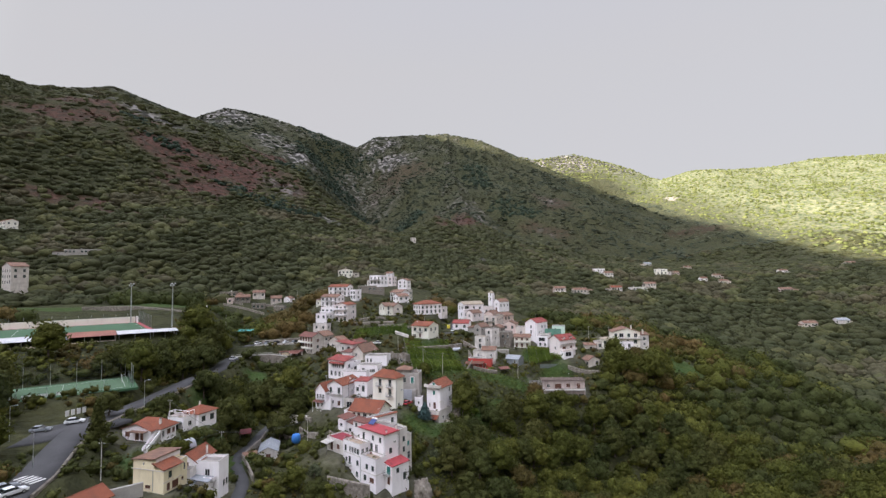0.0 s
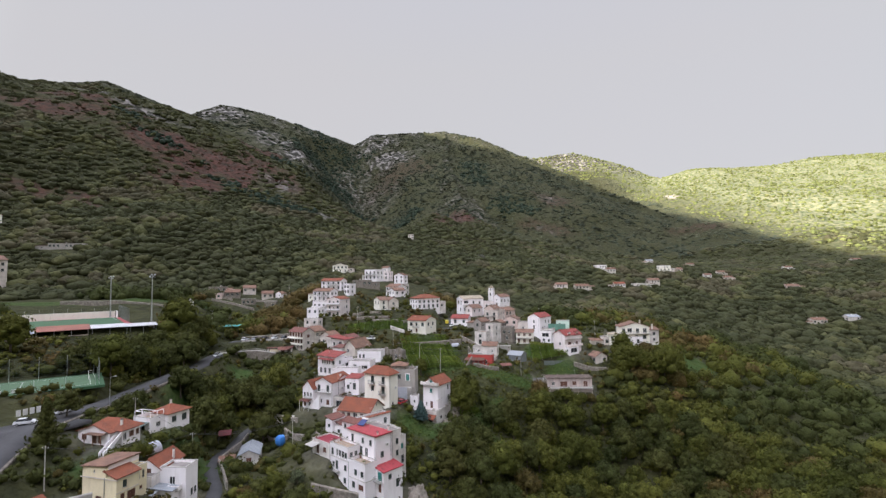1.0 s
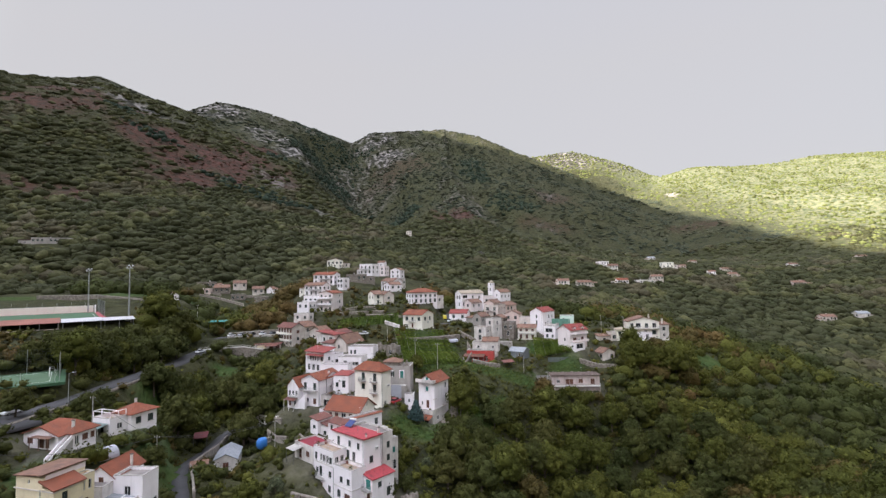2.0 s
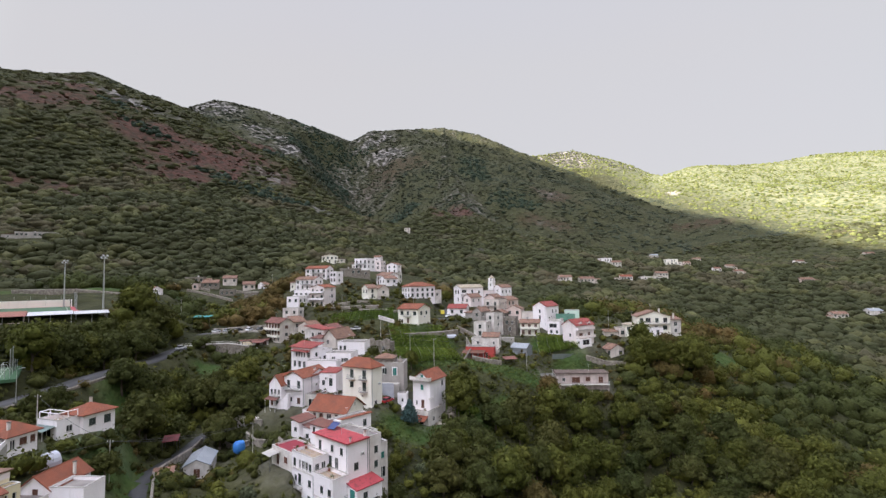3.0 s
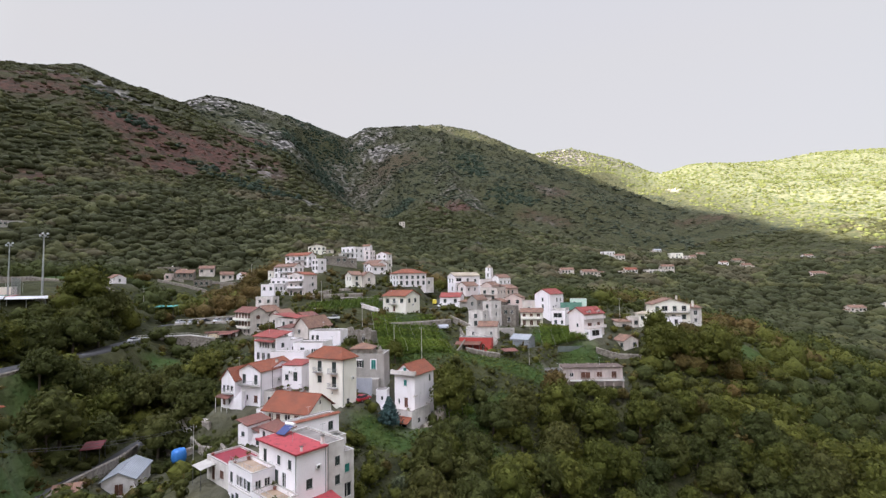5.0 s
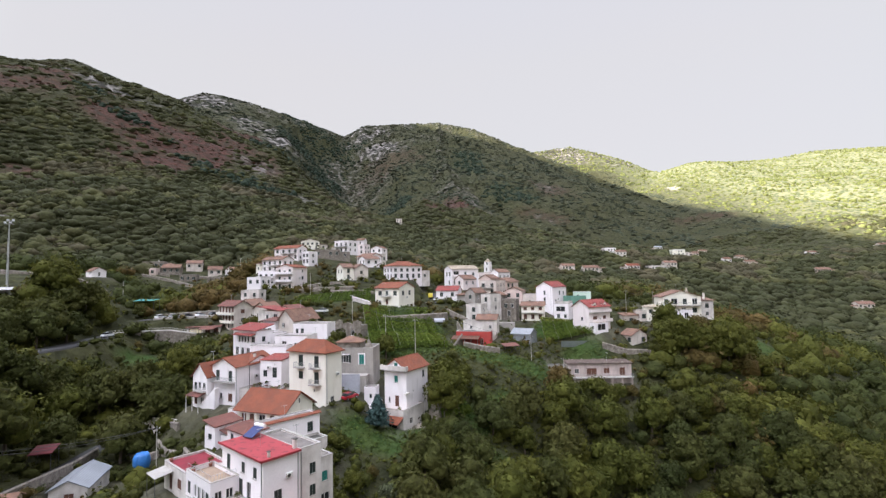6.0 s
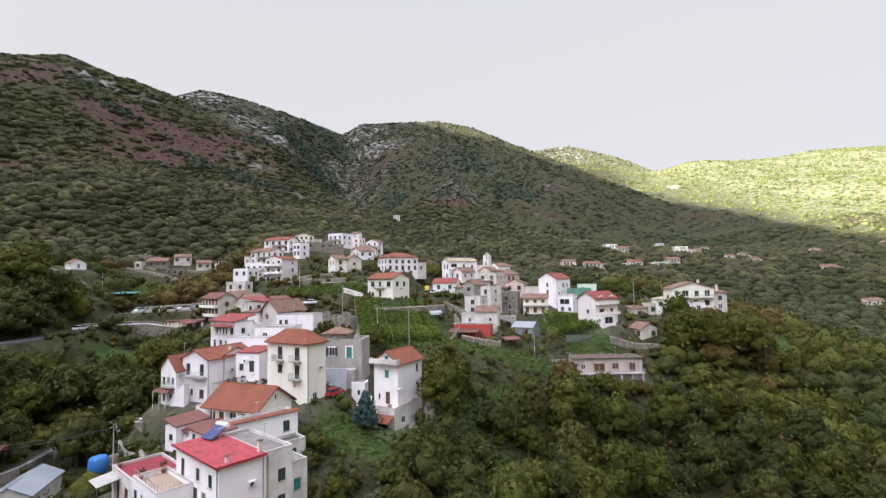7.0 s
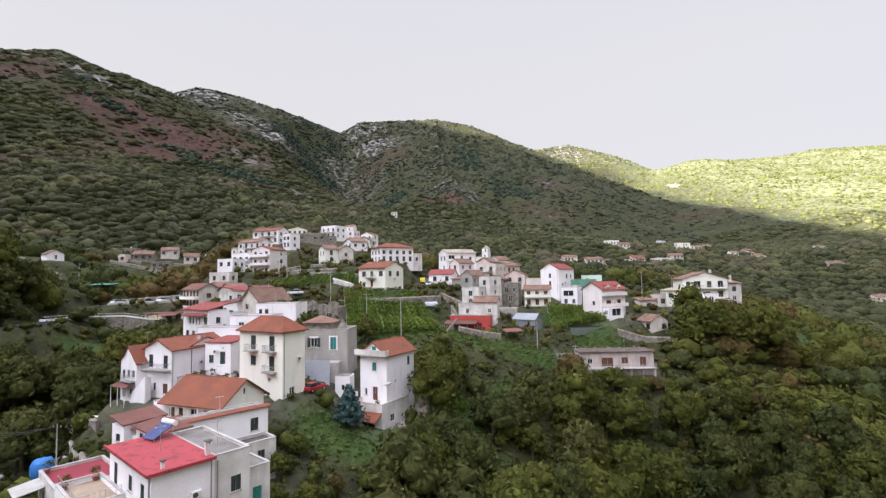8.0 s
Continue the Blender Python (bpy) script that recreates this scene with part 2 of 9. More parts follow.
TAN_FLOOR = surface("tan_terrace_tiles", (0.37, 0.27, 0.19), (0.28, 0.205, 0.15), 1.5, 0.8, 0.01)
GREY_FLAT = surface("grey_roof_screed", (0.23, 0.205, 0.19), (0.14, 0.125, 0.115), 1.2, 0.92, 0.02, streak=(0.12, 0.11, 0.10))
BITUMEN = surface("weathered_bitumen_roof", (0.105, 0.098, 0.09), (0.06, 0.058, 0.05), 1.4, 0.9, 0.02, streak=(0.05, 0.06, 0.03))
GREEN_SHUTTER = surface("dark_green_shutter", (0.022, 0.04, 0.034), (0.016, 0.03, 0.026), 3.0, 0.6, 0.03, wave="Z", wave_size=0.07)
TEAL = surface("teal_paint", (0.02, 0.21, 0.18), (0.015, 0.16, 0.14), 3.0, 0.6, 0.01)
BROWN_WOOD = surface("brown_wood", (0.15, 0.055, 0.03), (0.10, 0.04, 0.025), 3.0, 0.65, 0.03, wave="Z", wave_size=0.08)
FRAME = surface("white_frame_paint", (0.74, 0.73, 0.71), (0.68, 0.67, 0.65), 4.0, 0.5, 0.0)
DARK_GLASS = surface("window_glass", (0.018, 0.021, 0.024), (0.03, 0.033, 0.036), 0.8, 0.08, 0.0)
IRON = surface("painted_iron", (0.10, 0.10, 0.10), (0.07, 0.07, 0.07), 4.0, 0.55, 0.0, metal=0.4)
GALV = surface("galvanised_steel", (0.45, 0.46, 0.46), (0.36, 0.37, 0.37), 3.0, 0.45, 0.0, metal=0.6)
SHEET = surface("pale_sheet_roof", (0.58, 0.58, 0.60), (0.48, 0.48, 0.50), 0.8, 0.6, 0.03, wave="Y", wave_size=0.3)
GREY_SHEET = surface("grey_sheet_roof", (0.30, 0.32, 0.35), (0.24, 0.26, 0.28), 0.8, 0.6, 0.03, wave="Y", wave_size=0.3)
BARK = surface("bark", (0.11, 0.085, 0.065), (0.07, 0.055, 0.045), 3.0, 0.95, 0.05)
ASPHALT = surface("asphalt", (0.058, 0.057, 0.060), (0.042, 0.042, 0.044), 0.6, 0.9, 0.01, rnd=0.0)
ROAD_PAINT = surface("white_road_paint", (0.6, 0.6, 0.58), (0.5, 0.5, 0.48), 2.0, 0.8, 0.0)
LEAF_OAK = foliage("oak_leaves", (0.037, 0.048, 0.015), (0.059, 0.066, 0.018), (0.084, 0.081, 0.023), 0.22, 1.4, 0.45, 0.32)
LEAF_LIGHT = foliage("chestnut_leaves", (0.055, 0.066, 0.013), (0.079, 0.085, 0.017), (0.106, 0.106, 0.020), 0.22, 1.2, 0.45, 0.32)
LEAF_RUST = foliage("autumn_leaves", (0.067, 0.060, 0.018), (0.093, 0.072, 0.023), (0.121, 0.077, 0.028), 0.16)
# mountain leaves: distance haze mixed into the colour as extra blue
LEAF_MOUNTAIN = foliage("hazed_mountain_leaves", (0.044, 0.056, 0.040), (0.063, 0.073, 0.051), (0.083, 0.084, 0.056), 0.2, 0.34, 0.5, 0.34)
LEAF_SCRUB = foliage("hazed_scrub_leaves", (0.055, 0.065, 0.041), (0.075, 0.080, 0.052), (0.092, 0.089, 0.056), 0.2, 0.34, 0.5, 0.34)
# far hill leaves: low sunlight and some haze put into the lighter greens
LEAF_SUNNY = foliage("sunlight_tinted_leaves", (0.075, 0.102, 0.032), (0.115, 0.136, 0.046), (0.165, 0.172, 0.066), 0.3, 0.3, 1.2)
# woods farther off: bluer greens, with the haze of distance painted in
LEAF_WOOD = foliage("hazed_wood_leaves", (0.043, 0.051, 0.024), (0.057, 0.061, 0.028), (0.075, 0.073, 0.033), 0.2, 0.7, 0.4, 0.3)
LEAF_CHESTNUT = foliage("hazed_chestnut_leaves", (0.063, 0.069, 0.032), (0.080, 0.084, 0.036), (0.100, 0.096, 0.040), 0.2, 0.7, 0.4, 0.3)
LEAF_BROWN = foliage("hazed_autumn_leaves", (0.071, 0.071, 0.040), (0.087, 0.077, 0.044), (0.109, 0.081, 0.048), 0.2, 0.7, 0.4, 0.3)
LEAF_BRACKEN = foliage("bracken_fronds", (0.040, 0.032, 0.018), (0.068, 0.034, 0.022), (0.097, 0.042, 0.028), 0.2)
# dark needles, used for pines and to paint shade on flank and gorge
LEAF_PINE_SHADE = foliage("pine_and_shade_needles", (0.016, 0.028, 0.019), (0.024, 0.038, 0.025), (0.034, 0.049, 0.031), 0.16, 0.28, 1.2, 0.3)
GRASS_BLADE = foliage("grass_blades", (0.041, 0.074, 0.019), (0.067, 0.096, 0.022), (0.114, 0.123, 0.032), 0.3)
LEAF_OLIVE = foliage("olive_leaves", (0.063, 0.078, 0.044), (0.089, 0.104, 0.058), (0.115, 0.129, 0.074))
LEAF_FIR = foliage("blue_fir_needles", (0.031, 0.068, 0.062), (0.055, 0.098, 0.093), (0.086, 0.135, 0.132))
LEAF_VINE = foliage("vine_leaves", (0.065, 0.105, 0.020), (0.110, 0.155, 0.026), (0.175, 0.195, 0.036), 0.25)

# ---- where the houses stand: corner x, y, ground z, bearing of the one wall, its length, the other wall's length, height of the eaves ----
FRONT = {
    "front": (-16.3, 130.9, 26.0, 138, 10.8, 8.3, 12.9),
    "annex": (-28.9, 137.6, 31.4, 138, 7.6, 5.6, 3.4),
    "strip": (-22.9, 148.3, 30.9, 135, 3.4, 10.4, 7.1),
    "orange": (-21.4, 155.5, 33.2, 158, 10.4, 7.6, 4.9),
    "tower": (-16.9, 166.0, 36.6, 150, 9.8, 4.4, 9.7),
    "grey": (-9.6, 180.0, 37.0, 175, 9.0, 7.0, 8.0),
    "cliff": (-1.9, 174.0, 33.3, 150, 5.6, 8.6, 8.0),
    "left": (-35.9, 170.0, 35.8, 155, 6.4, 10.4, 7.6),
    "left_low": (-42.0, 171.0, 35.2, 150, 4.6, 6.0, 6.4),
    "link": (-27.5, 172.5, 38.9, 165, 5.0, 5.5, 5.1),
    "shed_one": (-31.2, 151.0, 33.6, 150, 4.6, 5.0, 3.7),
    "shed_two": (-24.0, 144.8, 34.5, 140, 5.2, 3.6, 3.4),
}
MIDDLE = {
    "white_three": (-38.4, 188.0, 41.6, 145, 9.5, 4.2, 7.0),
    "white_low": (-25.7, 185.0, 43.6, 170, 8.0, 6.0, 3.8),
    "white_box": (-23.2, 195.0, 45.5, 172, 9.0, 6.0, 3.9),
    "big_orange": (-34.2, 203.0, 46.6, 155, 5.2, 10.5, 3.6),
    "red_step": (-40.0, 210.0, 48.6, 150, 9.0, 6.0, 3.6),
    "flats": (-64.6, 238.0, 44.3, 140, 11.1, 10.5, 8.1),
    "flats_low": (-47.8, 222.0, 48.2, 140, 8.0, 5.0, 4.2),
    "cream": (-7.5, 228.0, 51.6, 150, 9.5, 9.1, 6.2),
    "red_wall": (20.1, 212.0, 40.6, 165, 10.2, 5.0, 4.0),
    "upper_cream": (22.4, 215.2, 44.0, 165, 9.4, 5.0, 4.0),
    "tool_shed": (33.4, 222.0, 39.6, 150, 6.3, 6.5, 3.2),
    "low_terrace": (59.5, 209.0, 31.8, 178, 17.8, 6.0, 4.2),
    "red_pink": (53.6, 227.0, 42.8, 120, 7.0, 9.9, 7.7),
    "ruin": (-16.1, 204.0, 44.4, 165, 10.9, 4.6, 4.9),
    "alley": (33.1, 245.0, 44.5, 160, 5.3, 6.0, 8.1),
}
BACK = {
    "church_tower": (33.5, 335.0, 58.6, 150, 3.2, 5.2, 10.6),
    "church_nave": (38.0, 332.0, 56.6, 130, 6.0, 9.5, 7.0),
    "hotel": (-53.7, 268.0, 56.6, 160, 16.2, 9.8, 9.7),
    "hotel_two": (-61.9, 281.0, 65.0, 150, 13.0, 6.0, 5.2),
    "hotel_three": (-58.6, 293.0, 70.6, 160, 13.2, 6.7, 5.3),
    "hotel_four": (-53.3, 291.0, 67.4, 150, 4.0, 5.6, 6.3),
    "hotel_low": (-62.6, 257.0, 58.0, 160, 6.5, 6.0, 4.0),
    "hotel_foot": (-60.6, 249.5, 53.6, 160, 8.1, 4.0, 3.6),
    "top_one": (-46.3, 352.0, 74.8, 150, 10.6, 5.0, 4.6),
    "top_two": (-37.9, 356.5, 75.0, 160, 8.2, 7.0, 6.5),
    "top_three": (-26.7, 350.0, 71.8, 150, 8.1, 5.0, 7.1),
    "top_four": (-44.5, 340.0, 74.9, 150, 9.8, 8.3, 7.6), "mid_white": (-26.5, 300.0, 66.4, 140, 9.7, 7.1, 5.6),
    "ochre": (-32.1, 262.0, 60.6, 120, 8.0, 9.2, 5.1),
    "brown_mid": (-26.8, 285.0, 66.2, 120, 8.0, 6.8, 3.7),
    "pink": (-12.9, 265.0, 60.4, 120, 8.8, 13.3, 5.8),
}
EAST = {
    "big_white": (11.3, 283.0, 55.0, 110, 8.9, 12.8, 9.8),
    "gable_brown": (15.9, 273.5, 55.6, 130, 5.2, 7.5, 4.5),
    "red_roofed": (12.8, 259.0, 51.2, 165, 8.7, 7.0, 4.6),
    "stone_one": (28.2, 262.0, 51.2, 150, 7.5, 10.0, 7.8),
    "stone_two": (37.7, 258.0, 50.2, 160, 7.0, 7.5, 4.8),
    "stone_three": (18.5, 246.0, 50.6, 140, 4.5, 7.0, 4.5),
    "stone_four": (23.4, 240.0, 45.6, 130, 4.5, 5.3, 8.7),
    "low_pink": (19.6, 235.0, 45.4, 150, 5.6, 5.0, 5.8),
    "loggia": (42.0, 240.0, 45.2, 165, 7.8, 6.0, 5.3),
    "blue_glass": (50.7, 240.5, 45.2, 150, 5.2, 6.0, 5.6),
    "pale_green": (61.8, 250.0, 48.6, 165, 6.3, 6.0, 5.8),
    "white_gable": (46.8, 247.0, 47.6, 140, 6.6, 11.5, 9.6),
    "east_white": (94.0, 234.0, 45.2, 172, 12.6, 9.0, 7.8),
}
WEST = {
    "road_one": (-70.3, 117.0, 42.4, 166, 8.6, 7.2, 2.6),
    "road_two": (-66.5, 132.0, 41.2, 160, 5.6, 6.1, 3.4),
    "yellow": (-56.7, 99.0, 37.9, 163, 8.3, 4.4, 4.5),
    "yellow_back": (-51.6, 112.0, 31.2, 176, 6.6, 5.6, 8.4),
    "garden_shed": (-52.3, 152.4, 24.8, 195, 5.4, 9.2, 2.8),
    "hut": (-107.7, 338.0, 65.1, 150, 6.0, 4.5, 2.6),
    "white_hut": (-139.5, 275.0, 64.0, 150, 5.0, 5.5, 2.4),
    "stone_flats": (-269.4, 300.0, 74.8, 150, 14.0, 9.0, 17.6),
    "far_flats": (-383.6, 420.0, 129.6, 150, 20.0, 9.0, 7.5),
}
PAD = {"cliff": 29.2, "front": 25.4, "strip": 30.0, "low_terrace": 30.0, "red_wall": 39.6}  # ground lower than the floor
SPREAD = {  # how far a house with its wings and terraces reaches: along the one wall and along the other
    "front": (-3.8, 11.0, -3.4, 14.7), "annex": (-2.6, 5.6, 0, 7.7), "strip": (-1.6, 10.4, -3.2, 3.4), "orange": (-1.8, 7.6, 0, 13.2), "grey": (-3.6, 7.0, -1.4, 9.0), "cliff": (-5.2, 8.6, -1.4, 9.4),
    "left": (-2.2, 10.4, -8.8, 7.4), "left_low": (-1.8, 6.0, 0, 4.6), "shed_one": (0, 7.2, -3.0, 4.6), "white_three": (-1.2, 9.6, 0, 9.5), "white_low": (-3.4, 6.0, 0, 12.6), "big_orange": (-1.2, 10.5, 0, 10.0),
    "red_step": (0, 11.8, 0, 9.0), "flats": (-1.4, 11.7, 0, 11.5), "red_wall": (-3.8, 5.0, 0, 11.2), "low_terrace": (-2.4, 6.0, 0, 23.4), "red_pink": (0, 9.9, -2.4, 7.0), "hotel": (-1.4, 9.8, 0, 16.4),
    "hotel_two": (-0.8, 6.0, 0, 16.4), "pink": (0, 18.0, 0, 8.8), "big_white": (0, 19.0, -1.2, 8.9), "stone_two": (-1.7, 7.5, -5.7, 7.0), "east_white": (-2.4, 14.2, 0, 18.2), "road_one": (-3.2, 6.6, -2.2, 8.8), "road_two": (-6.4, 6.4, 0, 6.6), "yellow": (-0.4, 7.4, 0, 8.6), "yellow_back": (-5.6, 9.8, 0, 10.6)}
SITE = {**FRONT, **MIDDLE, **BACK, **EAST, **WEST}

# ---- the lie of the land: ground heights at landmarks of the valley ----
VALLEY = [
    (0, -150, 5), (0, 0, 4), (0, 80, 6), (-150, 0, 55), (150, 0, 40), (-80, 95, 43), (-95, 123, 45), (-45, 100, 33), (-102, 155, 48),
    (-160, 180, 58), (-121, 217, 60), (-157, 245, 62), (-67, 189, 29), (-45, 140, 27.5), (-48, 150, 25.4), (-56, 160, 24.6), (-50, 166, 27), (-50, 176, 31.5), (-12, 124, 20), (-66, 89, 37), (14, 122, 6),
    (20, 163, 19), (46, 178, 3), (70, 186, 9), (100, 204, 19), (116, 192, 8), (112, 125, 24), (30, 198, 34), (5, 200, 42),
]
SLOPES = [
    (218, 380, 34), (289, 365, 20), (210, 230, 10), (415, 590, 72), (383, 713, 92), (163, 648, 98), (170, 545, 83), (258, 581, 80),
    (-53, 678, 132), (45, 840, 180), (178, 866, 152), (-230, 857, 208), (-179, 361, 78), (-274, 445, 130), (-346, 491, 152), (-446, 659, 238),
    (-112, 284, 50), (40, 430, 66), (110, 330, 50), (-40, 450, 84), (-200, 270, 66), (-77, 239, 42.3), (-84, 227, 38.5), (-85, 256, 50), (600, 400, 60), (-420, 250, 140), (-330, 50, 130),
]
RIDGES = {  # crest lines of the mountains
    # first ridge is added out of view to keep the sun off the valley
    "massif": ([(-2000, 1500, 900), (-1700, 1150, 1150), (-1500, 850, 1150), (-1320, 450, 1050), (-1150, 0, 900), (-1000, -500, 700)], 1.3),
    "west": ([(-1150, 420, 520), (-913, 650, 461), (-750, 800, 438), (-733, 830, 433), (-679, 870, 442), (-627, 900, 456), (-623, 1000, 467), (-619, 1100, 475), (-632, 1250, 508)], 0.50),
    "peak": ([(-672, 1330, 535), (-628, 1380, 588), (-561, 1420, 586), (-486, 1450, 568), (-396, 1500, 545), (-337, 1560, 536), (-286, 1620, 529)], 0.62),
    "peak_spur": ([(-600, 1180, 470), (-430, 1040, 345), (-230, 857, 212), (-130, 720, 146)], 0.85),
    "middle": ([(-286, 1640, 533), (-223, 1610, 561), (-119, 1630, 571), (17, 1655, 584), (131, 1600, 542), (223, 1520, 473), (361, 1400, 377), (480, 1280, 285), (551, 1150, 213), (559, 1000, 151)], 0.62),
    "middle_spur": ([(17, 1640, 575), (20, 1250, 360), (45, 840, 184), (30, 700, 130)], 0.66),
    "far": ([(200, 2400, 700), (337, 2300, 670), (449, 2250, 633), (610, 2200, 645), (710, 2150, 602), (841, 2100, 534), (941, 2000, 469)], 0.55),
    "east": ([(918, 1950, 460), (1024, 1950, 505), (1228, 2000, 518), (1430, 2050, 538), (1641, 2100, 582), (2008, 2150, 609), (2542, 2100, 620), (3300, 1700, 600)], 0.36),
    "east_spur": ([(1024, 1950, 500), (900, 1500, 300), (760, 1100, 150), (640, 850, 95)], 0.45),
    "south": ([(-1000, -500, 700), (-800, -750, 480), (-300, -900, 300), (600, -900, 300), (1300, -200, 330), (2400, 500, 420), (3300, 1700, 600)], 0.42),
}


GORGE = [(-272, 1560, 505), (-225, 1300, 285), (-150, 1050, 172), (-95, 850, 132), (-60, 720, 115)]


def value_noise(x, y, seed=0.0):
    ix, iy = np.floor(x), np.floor(y)
    fx, fy = x - ix, y - iy
    fx, fy = fx * fx * (3 - 2 * fx), fy * fy * (3 - 2 * fy)

    def rnd(a, b):
        v = np.sin(a * 127.1 + b * 311.7 + seed * 74.7) * 43758.5453
        return v - np.floor(v)

    return (rnd(ix, iy) * (1 - fx) + rnd(ix + 1, iy) * fx) * (1 - fy) + (rnd(ix, iy + 1) * (1 - fx) + rnd(ix + 1, iy + 1) * fx) * fy


def fbm(x, y, octaves=4, seed=0.0):
    out, amp, total = 0.0, 1.0, 0.0
    for k in range(octaves):
        out = out + amp * value_noise(x * 2**k + 17.3 * k, y * 2**k - 9.1 * k, seed + k)
        total += amp
        amp *= 0.5
    return out / total


def smooth(v, a, b):
    t = np.clip((v - a) / (b - a), 0, 1)
    return t * t * (3 - 2 * t)


def local(name, x, y):
    """Place in a house's own axes: along its two walls."""
    hx, hy, _, a, _, _, _ = SITE[name]
    c, s = math.cos(radians(a - 90)), math.sin(radians(a - 90))
    return (x - hx) * c + (y - hy) * s, -(x - hx) * s + (y - hy) * c


def middle_of(name):
    hx, hy, hz, a, wl_, wr_, _ = SITE[name]
    c, s = math.cos(radians(a - 90)), math.sin(radians(a - 90))
    return hx + wr_ / 2 * c - wl_ / 2 * s, hy + wr_ / 2 * s + wl_ / 2 * c, hz


_knots = np.array(VALLEY + SLOPES + [middle_of(n) for n in SITE if n != "church_tower"], float)


def _tps(r2):
    return np.where(r2 > 0, 0.5 * r2 * np.log(r2 + 1e-9), 0.0)


def _solve_land():
    k = _knots[:, :2] / 100
    d2 = ((k[:, None] - k[None]) ** 2).sum(-1)
    n = len(k)
    a = np.zeros((n + 3, n + 3))
    a[:n, :n] = _tps(d2) + 0.004 * np.eye(n)
    a[:n, n], a[:n, n + 1 :], a[n, :n], a[n + 1 :, :n] = 1, k, 1, k.T
    return np.linalg.solve(a, np.r_[_knots[:, 2], 0, 0, 0])


_weights = _solve_land()


def crest_field(x, y):
    """Mountain height, and how near the crest a place is."""
    best, near = np.full(x.shape, -1e3), np.zeros(x.shape)
    wob = (fbm(x / 140, y / 140, 4, 3) - 0.5) * 120
    for line, slope in RIDGES.values():
        top, dist = np.full(x.shape, -1e9), np.full(x.shape, 1e9)
        for (x0, y0, z0), (x1, y1, z1) in zip(line, line[1:]):
            dx, dy = x1 - x0, y1 - y0
            t = np.clip(((x - x0) * dx + (y - y0) * dy) / (dx * dx + dy * dy), 0, 1)
            d = np.hypot(x - x0 - t * dx, y - y0 - t * dy)
            z = z0 + t * (z1 - z0) - slope * d * (1 - 0.00018 * np.minimum(d, 600)) - wob * smooth(d, 10, 160) * 0.35
            top, dist = np.maximum(top, z), np.minimum(dist, d)
        near = np.where(top > best, 1 - smooth(dist, 20, 150), near)
        best = np.maximum(best, top)
    # the gorge between the two summits
    far_up = smooth(-y, -680, -560) * 400
    for (x0, y0, z0), (x1, y1, z1) in zip(GORGE, GORGE[1:]):
        dx, dy = x1 - x0, y1 - y0
        t = np.clip(((x - x0) * dx + (y - y0) * dy) / (dx * dx + dy * dy), 0, 1)
        d = np.hypot(x - x0 - t * dx, y - y0 - t * dy)
        best = np.minimum(best, z0 + t * (z1 - z0) + 0.75 * d + 0.0019 * d * d + wob * 0.1 + far_up)
    return best, near


